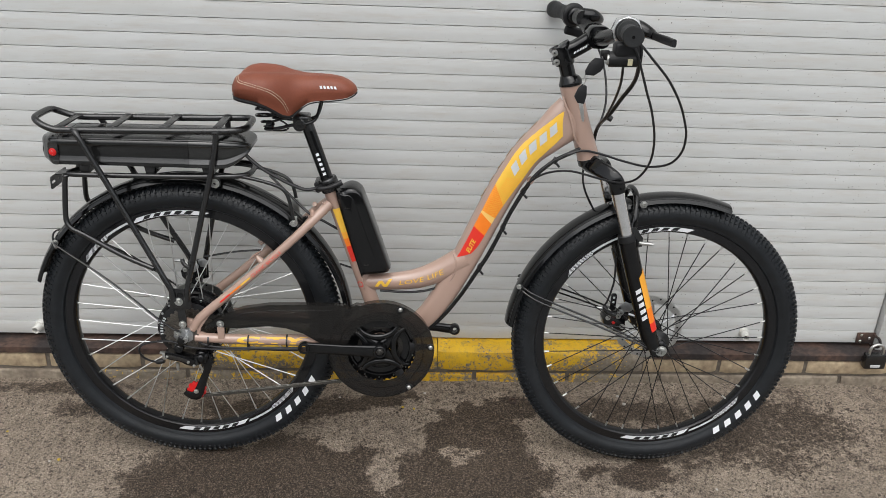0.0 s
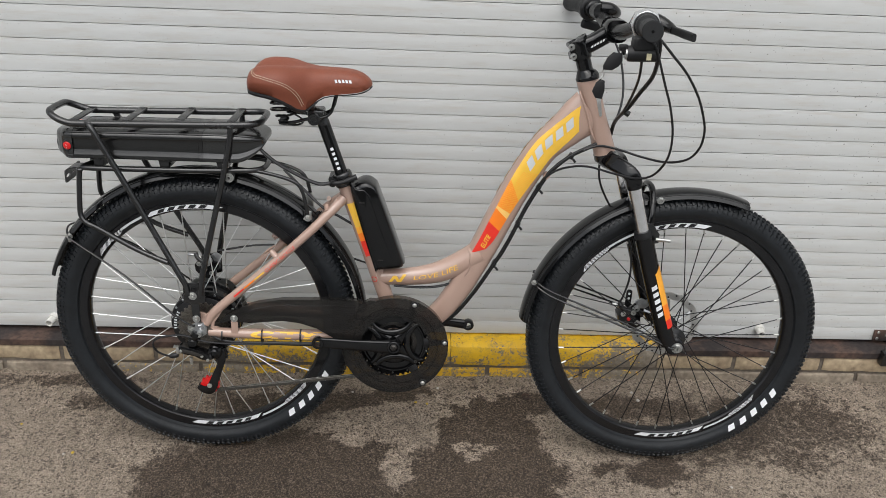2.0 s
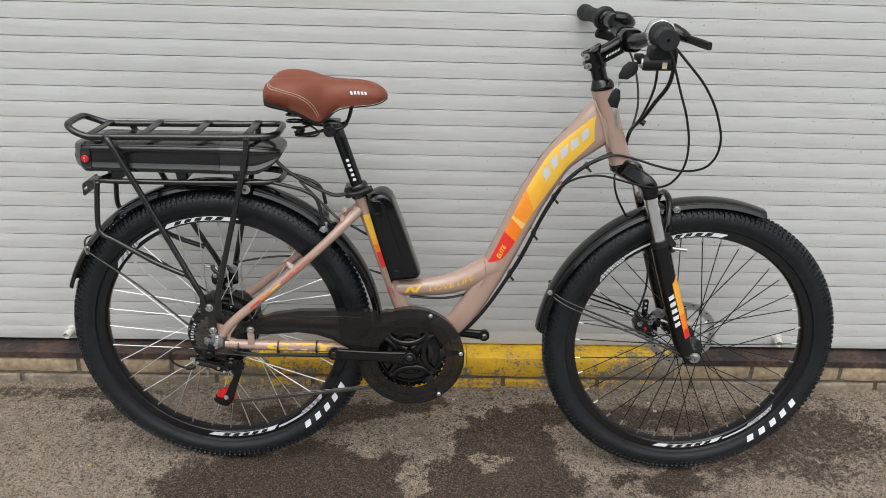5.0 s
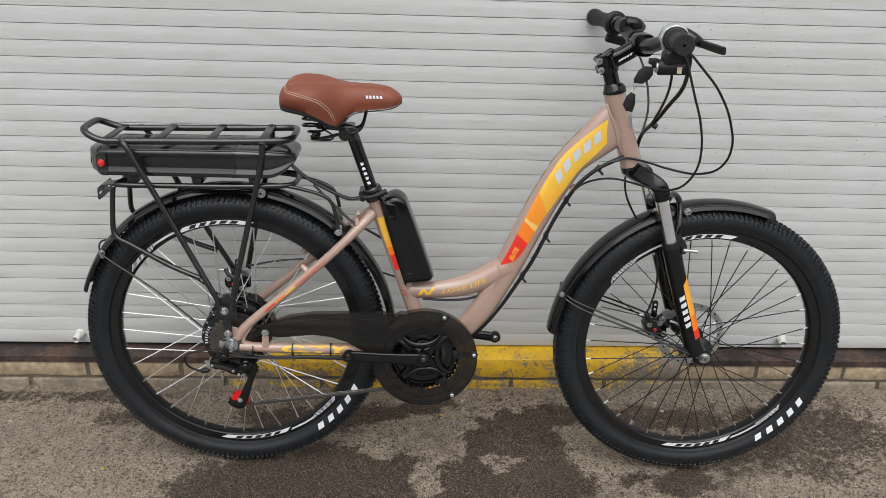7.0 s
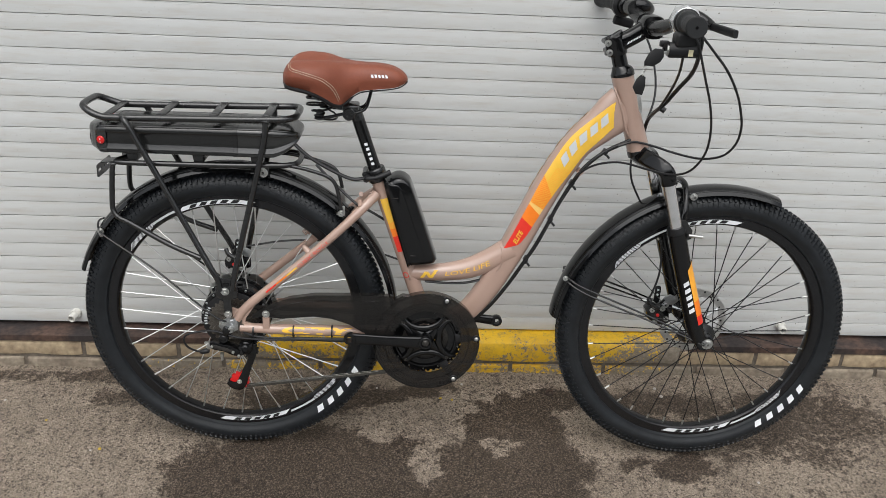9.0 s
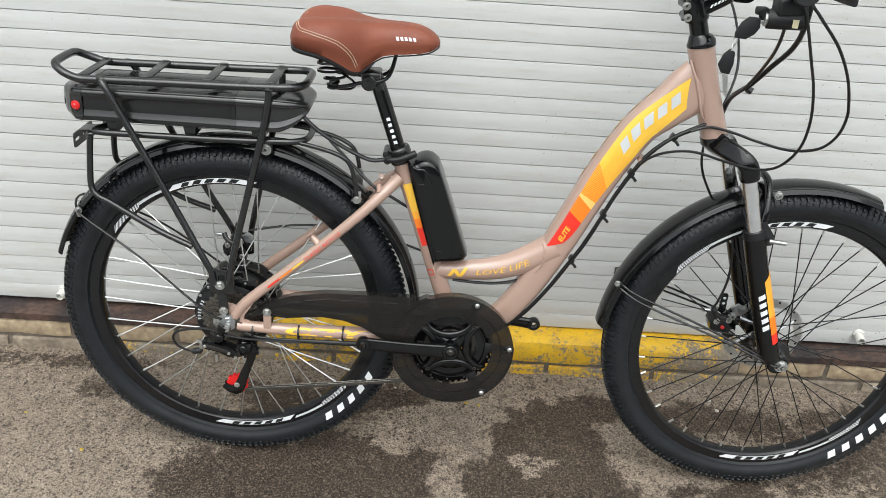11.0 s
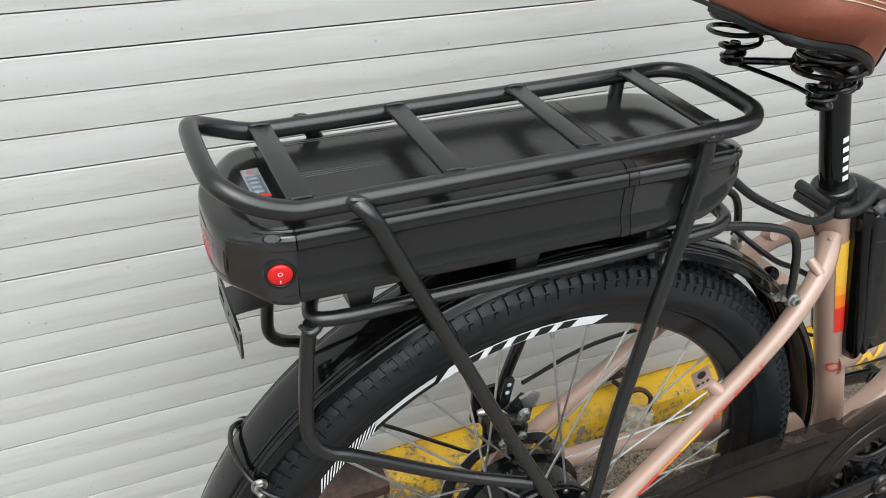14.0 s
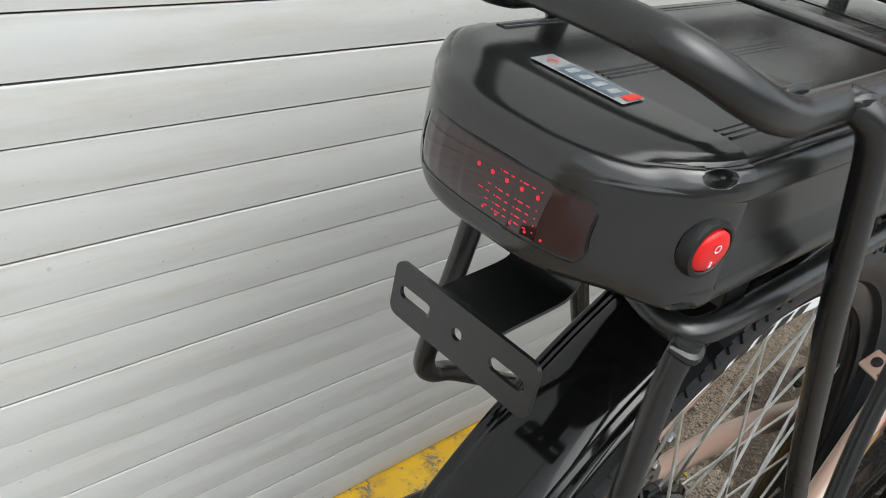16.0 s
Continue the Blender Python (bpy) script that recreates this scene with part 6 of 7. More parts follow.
# ---- battery ----
pack = empty("battery_pack", bike.matrix_basis @ Matrix.Translation((0, -0.057, 0.74)) @ pose(0, 0, 0, 0.4, 0, 0) @ Matrix.Translation((0, 0.057, -0.74)), None, "satin black battery pack with red tail light on the rack", "battery")
BSEC = [(-0.2850, 0.012, 0.7450, 0.7880), (-0.2846, 0.018, 0.7438, 0.7892), (-0.2836, 0.026, 0.7424, 0.7908), (-0.2816, 0.0335, 0.7410, 0.7924), (-0.2788, 0.0400, 0.7400, 0.7936), (-0.2752, 0.0456, 0.7392, 0.7946), (-0.2710, 0.0510, 0.7386, 0.7955), (-0.2660, 0.0562, 0.7381, 0.7963), (-0.2600, 0.0625, 0.7378, 0.7970),
        (-0.2525, 0.0675, 0.7376, 0.7975), (-0.2440, 0.0705, 0.7378, 0.7978), (-0.2360, 0.0718, 0.7385, 0.7980),
        (0.030, 0.0735, 0.7395, 0.8010), (0.070, 0.0730, 0.7395, 0.8010), (0.090, 0.0722, 0.7395, 0.8006), (0.102, 0.0710, 0.7402, 0.8000), (0.114, 0.0690, 0.7440, 0.7990), (0.126, 0.0660, 0.7505, 0.7970), (0.138, 0.0600, 0.7590, 0.7940), (0.147, 0.0520, 0.7670, 0.7905), (0.1525, 0.0440, 0.7735, 0.7865), (0.1545, 0.0370, 0.7775, 0.7830)]
BYC = 0.0160
BATTERY_GLOSS = mat("glossy_black_battery_cap", (0.014, 0.0145, 0.014), 0.14, 0.0, 0.12, 150, 0.03, 2500, rough_vary=0.04, spec=0.8)


def batt_sec(x, grow=0.0):
    """Half width, bottom and top of the pack at x."""
    hw, zb, zt = section_at(BSEC, x)
    return hw + grow, zb - grow, zt + grow


def batt_at(x, th, grow=0.0, n=5.0, n_crown=True):
    hw, zb, zt = batt_sec(x, grow)
    c, s = math.cos(th), math.sin(th)
    y = hw * math.copysign(abs(c) ** (2 / n), c)
    z = (zb + zt) / 2 + (zt - zb) / 2 * math.copysign(abs(s) ** (2 / (n if s < 0 else 6.0)), s)
    if n_crown and s > 0:
        a = max(0.0, min(1.0, (hw - abs(y)) / 0.030))
        b = max(0.0, min(1.0, (x + 0.2850 - 0.010 * (abs(y) / 0.07) ** 2) / 0.028))
        z -= 0.0036 * (1 - a * a * (3 - 2 * a) * b * b * (3 - 2 * b)) * min(1.0, 3 * s)
    return Vector((x, BYC + y, z))


def case_half(hw, zb, zt):
    """Half of the case's section, from the top middle round to the bottom middle: a grooved lid edge, a shoulder ridge, a sunk side panel and a flared lower lip."""
    k = min(1.0, (zt - zb) / 0.058)
    top = [(0.0, 0.0), (0.50, 0.0), (0.78, 0.0004), (0.86, 0.0016), (0.905, 0.0034), (0.915, 0.0050), (0.930, 0.0044), (0.950, 0.0048), (0.972, 0.0062), (0.990, 0.0088), (1.0, 0.0120), (1.0, 0.0150), (0.985, 0.0168), (0.948, 0.0176), (0.936, 0.0192), (0.934, 0.0240)]
    low = [(0.934, 0.0200), (0.938, 0.0182), (0.992, 0.0098), (1.0, 0.0080), (1.0, 0.0040), (0.985, 0.0012), (0.95, 0.0), (0.0, 0.0)]
    return [(hw * y, zt - d * k) for y, d in top] + [(hw * y, zb + d * k) for y, d in low]


def case_loft(xs, grow=0.0):
    bm = bmesh.new()
    rows = []
    for x in xs:
        hw, zb, zt = batt_sec(x, grow)
        h = case_half(hw, zb, zt)
        rows.append([bm.verts.new((x, BYC + y, z)) for y, z in h] + [bm.verts.new((x, BYC - y, z)) for y, z in h[-2:0:-1]])
    n = len(rows[0])
    for a, b in zip(rows, rows[1:]):
        for k in range(n):
            bm.faces.new((a[k], b[k], b[(k + 1) % n], a[(k + 1) % n]))
    bm.faces.new(rows[0])
    bm.faces.new(rows[-1][::-1])
    bmesh.ops.recalc_face_normals(bm, faces=bm.faces)
    return bm


def outline_at(h, c):
    """Where a ray from the middle of the section along c = (y, z) meets the half outline h."""
    y, z = abs(c[0]), c[1]
    for (a, b), (p, q) in zip(h, h[1:]):
        d = y * (q - b) - z * (p - a)
        if abs(d) > 1e-12:
            u = (a * z - b * y) / d
            if -1e-6 <= u <= 1 + 1e-6:
                ya, za = a + (p - a) * u, b + (q - b) * u
                if ya * y + za * z > 0:
                    return math.copysign(ya, c[0]), za
    return c


def rear_cap():
    """The rounded tail of the battery: its end section runs into the case's shoulders."""
    N = 240
    xs = []
    for (a, *_), (b, *_) in zip(BSEC, BSEC[1:12]):
        k = max(2, int((b - a) / 0.0009))
        xs += [a + (b - a) * i / k for i in range(k)]
    xs += [-0.2368, -0.2366]
    bm = bmesh.new()
    rows = []
    for x in xs:
        grow = 0.0004 if x < -0.2367 else -0.0012
        hw, zb, zt = batt_sec(x, grow)
        zc = (zb + zt) / 2
        half = [(y if z > zt - 0.0165 or z < zb + 0.006 else max(y, hw * 0.985), z - zc) for y, z in case_half(hw, zb, zt)]
        f = max(0.0, min(1.0, (x + 0.272) / 0.026))
        f = f * f * (3 - 2 * f)
        row = []
        for k in range(N):
            p = batt_at(x, 2 * math.pi * k / N, grow)
            y, z = outline_at(half, (p.y - BYC, p.z - zc))
            p.y += (y + BYC - p.y) * f
            p.z += (z + zc - p.z) * f
            row.append(bm.verts.new(p))
        rows.append(row)
    for a, b in zip(rows, rows[1:]):
        for k in range(N):
            bm.faces.new((a[k], b[k], b[(k + 1) % N], a[(k + 1) % N]))
    bm.faces.new(rows[0])
    bm.faces.new(rows[-1][::-1])
    bmesh.ops.recalc_face_normals(bm, faces=bm.faces)
    return bm


def pocket(x, y, z, lean):
    """A slanting oval plug, the shape of a screw pocket."""
    return moved(disc(1.0, -1.0, 1.0, 28, 0.15), Matrix.Translation((x, y, z)) @ pose(0, 0, 0, lean, 0, -14) @ Matrix.Diagonal((0.0062, 0.0075, 0.0032, 1)))


cap = part("rear_cap", rear_cap(), BATTERY_GLOSS, pack, sharp=40)
carved(cap, [pocket(-0.2520, -0.0520, 0.7915, -25), pocket(-0.2480, -0.0520, 0.7400, 25)])
part("case", case_loft([-0.2358, -0.15, -0.05, 0.0200]), BATTERY_SKIN, pack, sharp=28)
part("case_collar", case_loft([0.0205, 0.0288], 0.0005), BATTERY_SKIN, pack, sharp=28)
part("front_cap", case_loft([0.0296, 0.050, 0.070, 0.080, 0.090, 0.096, 0.102, 0.108, 0.114, 0.120, 0.126, 0.132, 0.138, 0.143, 0.147, 0.150, 0.1525, 0.1536, 0.1545], 0.0004), BATTERY_GLOSS, pack, sharp=28)
for y in (-0.0030, 0.0, 0.0030, -0.0560, -0.0530, -0.0500, 0.0530, 0.0560):
    dz = 0.0 if abs(y) < 0.01 else 0.0003
    part("top_ridge", tube([(-0.2350, BYC + y, 0.7979 - dz), (0.0195, BYC + y, 0.8007 - dz)], 0.0008, 6, smooth=False), BATTERY_SKIN, pack)
part("cap_notch", box(0.034, 0.046, BYC - 0.030, BYC - 0.020, 0.8004, 0.8014, 0.0004), BLACK_GLOSS, pack)


def tail_x(y):
    """The rear face of the cap at a distance y from its middle."""
    y = abs(y)
    for (a, p, *_), (b, q, *_) in zip(BSEC, BSEC[1:]):
        if p <= y <= q:
            f = (y - p) / (q - p)
            return a + (b - a) * f
    return BSEC[0][0] - 0.0003 * (1 - (y / 0.016) ** 2)


def lens_at(u, v, lift):
    y = -0.0420 + 0.0850 * u
    edge = max(0.0, 0.0045 - min(u, 1 - u) * 0.0850)
    h = 0.0080 + math.sqrt(max(0.0, 0.0045 ** 2 - edge ** 2))
    z = 0.7630 + h * (2 * v - 1)
    x = tail_x(y) - lift
    e = 2 * v - 1
    return Vector((x + 0.0014 * e * e, BYC + y, z))


tail = empty("tail_light", None, pack, "dark red tail light lens with lit diodes")
part("lens", grid_patch(85, 8, lambda u, v: lens_at(u, v, 0.0012)), LENS, tail)
ringpts = [lens_at(u, 0, 0.0010) for u in [k / 60 for k in range(61)]] + [lens_at(1, v, 0.0010) for v in (0.33, 0.66)] + [lens_at(1 - u, 1, 0.0010) for u in [k / 60 for k in range(61)]] + [lens_at(0, v, 0.0010) for v in (0.66, 0.33)]
part("lens_seam", tube(ringpts, 0.0007, 6, 1, closed=True), BLACK_GLOSS, tail)
for k in range(5):
    for u, v, r in ((0.555 - 0.0815 * k, 0.70, 0.0010), (0.490 - 0.0790 * k, 0.12, 0.0007)):
        c = lens_at(u, v, 0.0012)
        part("diode", moved(lathe([(0, -1), (0.7, -0.7), (1, 0), (0.7, 0.7), (0, 1)], 10), Matrix.Translation(c) @ Matrix.Diagonal((r * 0.3, r, r, 1))), LED, tail)
for v, n in ((0.17, 8), (0.28, 8), (0.40, 9), (0.52, 8), (0.80, 7)):
    for k in range(n):
        u = 0.215 + 0.036 * k
        part("light_dash", tube([lens_at(u, v, 0.0012), lens_at(u + 0.006 + 0.010 * (k % 3), v, 0.0012)], 0.00028, 6, smooth=False), LED, tail)
# rocker switch on the side of the cap
sw = empty("rocker_switch", None, pack, "round red rocker switch in a black collar")
SW = pose(-0.2480, -0.0515, 0.7650, 0, 0, -9)
part("collar", moved(lathe([(0.0086, -0.0005), (0.0116, 0.002), (0.0116, -0.0008), (0.0106, -0.0030), (0.0092, -0.0034), (0.0086, -0.0028)], 40), SW), BLACK_MATTE, sw)
part("rocker", moved(lathe([(0, -0.0048), (0.0050, -0.0047), (0.0074, -0.0041), (0.0084, -0.0030), (0.0085, 0.002)], 36), SW @ pose(0, 0, 0, 5, 0, 0)), RED_PLASTIC, sw)
part("off_mark", moved(lathe([(0.0012, -0.0051), (0.0017, -0.0051)], 20), SW @ pose(0, 0, 0, 5, 0, 0) @ Matrix.Translation((0, 0, 0.0024))), WHITE, sw)
part("on_mark", moved(box(-0.0003, 0.0003, -0.0052, -0.0045, -0.0054, -0.0030), SW @ pose(0, 0, 0, 5, 0, 0)), WHITE, sw)
# charge display sticker
disp = empty("charge_sticker", None, pack, "small blue and silver charge display sticker")
SILVER = mat("silver_foil_label", (0.34, 0.36, 0.38), 0.22, 0.2, 0.1, 300)
BLUEGREY = mat("blue_grey_label_print", (0.10, 0.15, 0.20), 0.3, 0, 0.2, 300)


def top_at(x, y):
    hw, zb, zt = batt_sec(x)
    c = min(0.98, abs(y - BYC) / hw)
    return zt - (zt - zb) / 2 * (1 - (1 - c ** 5.0) ** (1 / 6.0)) + 0.0010 - 0.0036 * (1 - (lambda b: b * b * (3 - 2 * b))(max(0.0, min(1.0, (x + 0.2850) / 0.028))))


LX, LY = -0.2530, -0.0075


def on_label(u, v, lift=0.0):
    """A point of the sticker: u along the pack, v across it."""
    x, y = LX + 0.0128 * u, LY + 0.0445 * v
    return Vector((x, y, top_at(x, y) + lift))


part("label", grid_patch(3, 12, on_label), SILVER, disp)
part("dark_field", grid_patch(2, 8, lambda u, v: on_label(0.10 + 0.80 * u, 0.12 + 0.62 * v, 0.0002)), BLUEGREY, disp)
for k in range(4):
    part("window", grid_patch(2, 2, lambda u, v: on_label(0.22 + 0.52 * u, 0.16 + 0.145 * k + 0.085 * v, 0.0004)), SILVER, disp)
part("button_ring", moved(lathe([(0.0016, 0.0), (0.0023, 0.0)], 20), Matrix.Translation(on_label(0.47, 0.86, 0.0006)) @ pose(0, 0, 0, 90, 0, 0)), RED, disp)
part("red_foot", grid_patch(2, 2, lambda u, v: on_label(0.30 + 0.66 * u, 0.01 + 0.09 * v, 0.0004)), RED, disp)

# ---- drive train ----
crankset = empty("crankset", None, bike, "black triple crankset without pedals")
CK = (0.4345, 0.0, 0.3315)
RINGS = ((0.0825, -0.062, 42), (0.0640, -0.055, 32), (0.0460, -0.048, 23))
for r, y, n in RINGS:
    part("chainring", moved(sprocket(r, y, n, 0.0028, 0.63 if r > 0.07 else 0.66), Matrix.Translation(CK)), BLACK_GLOSS if r > 0.07 else DARK_STEEL, crankset)


def on_crank(r, a, y):
    return (CK[0] + r * math.cos(radians(a)), y, CK[2] + r * math.sin(radians(a)))


for k in range(4):
    a = 50 + 90 * k
    arch = [on_crank(math.hypot(0.066 - 0.036 * math.sin(w), 0.047 * math.cos(w)), a + 45 - math.degrees(math.atan2(0.047 * math.cos(w), 0.066 - 0.036 * math.sin(w))), -0.0655 - 0.005 * math.sin(w)) for w in (math.pi * n / 10 for n in range(11))]
    part("spider_arm", tube(arch, [0.0040, 0.0052, 0.0060, 0.0066, 0.0072, 0.0076, 0.0072, 0.0066, 0.0060, 0.0052, 0.0040], 14, 3, flat=0.7, up=(0, 1, 0)), BLACK_GLOSS, crankset)
    part("arm_root", tube([on_crank(0.014, a, -0.0690), on_crank(0.040, a, -0.0680), on_crank(0.066, a, -0.0640)], [0.0150, 0.0062, 0.0055], 12, 3, flat=0.4, up=(0, 1, 0)), BLACK_GLOSS, crankset)
    part("ring_bolt", bolt(*[on_crank(0.0655, a, -0.0690)[i] for i in (0, 1, 2)], 0.0040, 0.003), DARK_STEEL, crankset)
part("spider_ring", moved(lathe([(0.0655, -0.0645), (0.0670, -0.0665), (0.0700, -0.0665), (0.0715, -0.0635)], 56), Matrix.Translation(CK)), BLACK_GLOSS, crankset)
part("inner_spider", moved(lathe([(0.0330, -0.0500), (0.0345, -0.0545), (0.0380, -0.0545), (0.0400, -0.0500)], 48), Matrix.Translation(CK)), BLACK_GLOSS, crankset)
for k in range(14):
    p = on_crank(0.0765, 12 + 360 * k / 14, -0.0626)
    part("ramp_pin", pin(p, (p[0], p[1] - 0.0016, p[2]), 0.0018, 8), STEEL, crankset)
END = Vector((0.2660, -0.091, 0.3425))
arm_r = tube([(CK[0] + 0.004, -0.084, CK[2] + 0.002), (CK[0] - 0.02, -0.087, CK[2] + 0.003), (0.35, -0.090, 0.3385), (END.x + 0.004, -0.091, END.z)], [0.0165, 0.0150, 0.0122, 0.0125], 20, 5, flat=0.42, up=(0, 1, 0), sq=3.6)
part("crank_arm", arm_r, BLACK_GLOSS, crankset)
part("arm_eye", moved(lathe([(0.0072, -0.0075), (0.0125, -0.0075), (0.0135, -0.006), (0.0135, 0.006), (0.0125, 0.0075), (0.0072, 0.0075)], 28, True), Matrix.Translation(END)), BLACK_GLOSS, crankset)
part("crank_boss", moved(lathe([(0.0085, -0.0930), (0.0100, -0.0962), (0.0135, -0.0962), (0.0152, -0.0945), (0.0160, -0.0905), (0.0165, -0.068)], 36), Matrix.Translation((CK[0], 0, CK[2] + 0.004))), BLACK_GLOSS, crankset)
part("crank_bolt", moved(lathe([(0, -0.0950), (0.0048, -0.0950), (0.0062, -0.0938), (0.0088, -0.0930)], 6), Matrix.Translation((CK[0], 0, CK[2] + 0.004))), DARK_STEEL, crankset)
END2 = Vector((0.612, 0.082, 0.311))
part("crank_arm", tube([(CK[0], 0.070, CK[2]), (0.50, 0.078, 0.322), (0.56, 0.081, 0.317), (END2.x - 0.004, 0.082, END2.z)], [0.0150, 0.0125, 0.0115, 0.0125], 16, 5, flat=0.5, up=(0, 1, 0)), BLACK_GLOSS, crankset)
part("arm_eye", moved(lathe([(0.0070, -0.0075), (0.0125, -0.0075), (0.0135, -0.006), (0.0135, 0.006), (0.0125, 0.0075), (0.0070, 0.0075)], 28, True), Matrix.Translation(END2)), BLACK_GLOSS, crankset)
part("bearing_cup", moved(disc(0.0245, -0.046, -0.037, 32, 0.001), Matrix.Translation(CK)), BLACK_PAINT, crankset)
part("axle_stub", pin((CK[0], -0.075, CK[2]), (CK[0], 0.075, CK[2]), 0.009, 16), DARK_STEEL, crankset)
part("kickstand_stub", tube([(0.425, 0.0, 0.305), (0.432, -0.004, 0.230), (0.434, -0.006, 0.203)], [0.012, 0.009, 0.0085], 14, 4), BLACK_PAINT, bike)

shield = empty("chain_shield", None, bike, "smoked translucent plastic chain shield with silver bolts")
GC = (0.4375, 0.331)
rim_arc = [(GC[0] + 0.1195 * math.cos(radians(a)), GC[1] + 0.1195 * math.sin(radians(a))) for a in range(112, -152, -6)]
inner_arc = [(GC[0] + 0.1190 * math.cos(radians(a)), GC[1] + 0.1190 * math.sin(radians(a))) for a in range(112, 206, 6)]
tailp = [(0.322, 0.322), (0.300, 0.348), (0.262, 0.371), (0.225, 0.383), (0.185, 0.3875), (0.150, 0.384), (0.117, 0.3800), (0.070, 0.3840), (0.047, 0.377), (0.052, 0.388), (0.071, 0.4025), (0.100, 0.418), (0.130, 0.429), (0.186, 0.4385), (0.260, 0.4405), (0.330, 0.4410), (0.352, 0.4410), (0.362, 0.4330), (0.380, 0.4430)]
SY = -0.0790
part("ring_face", moved(lathe([(0.0765, SY), (0.1195, SY), (0.1195, SY + 0.0014), (0.0765, SY + 0.0014)], 72, True), Matrix.Translation((GC[0], 0, GC[1]))), SMOKE, shield)
part("tail_face", prism(tailp + inner_arc, SY, SY + 0.0014), SMOKE, shield)
SH = rim_arc + tailp
bm = bmesh.new()
n = len(SH)
a0 = [bm.verts.new((x, SY + 0.0014, z)) for x, z in SH]
a1 = [bm.verts.new((x + (GC[0] - x) * 0.01, SY + 0.019, z + (GC[1] - z) * 0.01)) for x, z in SH]
for k in range(n):
    bm.faces.new((a0[k], a0[(k + 1) % n], a1[(k + 1) % n], a1[k]))
part("skirt", bm, SMOKE, shield)
part("raised_ring", moved(lathe([(0.0935, SY), (0.0945, SY - 0.0016), (0.0960, SY - 0.0016), (0.0970, SY)], 72), Matrix.Translation((GC[0], 0, GC[1]))), SMOKE, shield)
part("raised_step", tube([(GC[0] + 0.1185 * math.cos(radians(a)), SY - 0.0008, GC[1] + 0.1185 * math.sin(radians(a))) for a in range(70, 212, 8)], 0.0014, 8, 2), SMOKE, shield)
part("raised_edge", tube([(x, SY - 0.0005, z) for x, z in ((0.080, 0.396), (0.130, 0.416), (0.186, 0.4255), (0.260, 0.428), (0.330, 0.428))], 0.0012, 6, 4), SMOKE, shield)
for a in (68.5, 6.3, -54.5):
    x, z = GC[0] + 0.1120 * math.cos(radians(a)), GC[1] + 0.1120 * math.sin(radians(a))
    part("shield_lug", moved(disc(0.0085, SY - 0.0020, SY + 0.002, 20, 0.0008), Matrix.Translation((x, 0, z))), BLACK_MATTE, shield)
    part("shield_bolt", moved(lathe([(0, SY - 0.0065), (0.003, SY - 0.006), (0.0048, SY - 0.004), (0.0050, SY - 0.001)], 20), Matrix.Translation((x, 0, z))), STEEL, shield)
    q = radians(a)
    part("shield_arm", tube([(GC[0] + 0.066 * math.cos(q), -0.070, GC[1] + 0.066 * math.sin(q)), (GC[0] + 0.090 * math.cos(q), -0.074, GC[1] + 0.090 * math.sin(q)), (x, SY + 0.002, z)], [0.012, 0.008, 0.006], 10, 3, flat=0.3, up=(0, 1, 0)), BLACK_MATTE, shield)
part("shield_bolt", bolt(0.081, SY - 0.0005, 0.391, 0.0062, 0.005), STEEL, shield)


CHAIN_STEEL = mat("oily_grey_chain_steel", (0.13, 0.125, 0.115), 0.40, 0.9, 0.35, 500)


def chain_run(p, q, y, name="chain_run"):
    p, q = Vector((p[0], y, p[1])), Vector((q[0], y, q[1]))
    n = max(2, int((q - p).length / 0.0127))
    d = (q - p) / n
    ang = math.degrees(math.atan2(d.z, d.x))
    bits = []
    for k in range(n):
        c = p + d * (k + 0.5)
        w = 0.0034 if k % 2 else 0.0024
        for s in (-1, 1):
            b = box(-0.0080, 0.0080, s * w - 0.0005, s * w + 0.0005, -0.0036, 0.0036, 0.0004, 1)
            for v in b.verts:
                v.co.z *= 1.0 - 0.35 * (1 - min(1.0, abs(v.co.x) / 0.005))
            bits.append(moved(b, Matrix.Translation(c) @ pose(0, 0, 0, 0, -ang, 0)))
        bits.append(pin(p + d * k + Vector((0, -0.0042, 0)), p + d * k + Vector((0, 0.0042, 0)), 0.0019, 6))
    return tagged(part(name, join(*bits), CHAIN_STEEL, bike, "oily steel chain"), kind="stuff")


chain_run((0.025, 0.3965), (0.432, 0.388), -0.056)
chain_run((0.020, 0.1935), (0.425, 0.252), -0.056)
mech = empty("rear_derailleur", None, bike, "black rear derailleur with red jockey wheel")
part("hanger", prism([(-0.024, 0.357), (-0.020, 0.368), (-0.004, 0.378), (0.012, 0.378), (0.020, 0.366), (0.018, 0.350), (0.006, 0.342), (-0.012, 0.344)], -0.0800, -0.0735, 0.0012), ALU, mech)
part("hanger_bolt", bolt(0.006, -0.0805, 0.368, 0.0075, 0.004), ALU, mech)
part("axle_nut", bolt(-0.014, -0.0805, 0.367, 0.0060, 0.006), STEEL, mech)
part("knuckle", join(moved(lathe([(0, -0.092), (0.005, -0.092), (0.0065, -0.0905), (0.0100, -0.0905), (0.0110, -0.088), (0.0110, -0.066), (0, -0.066)], 28), Matrix.Translation((-0.012, 0, 0.333))), tube([(-0.011, -0.079, 0.336), (-0.004, -0.081, 0.348), (0.000, -0.081, 0.356)], [0.0105, 0.0120, 0.0120], 16, 3)), BLACK_GLOSS, mech)
part("link_body", prism([(-0.044, 0.320), (-0.036, 0.323), (-0.010, 0.317), (0.012, 0.310), (0.024, 0.302), (0.016, 0.288), (0.004, 0.291), (-0.012, 0.299), (-0.034, 0.303), (-0.044, 0.308)], -0.090, -0.066, 0.003), BLACK_GLOSS, mech)
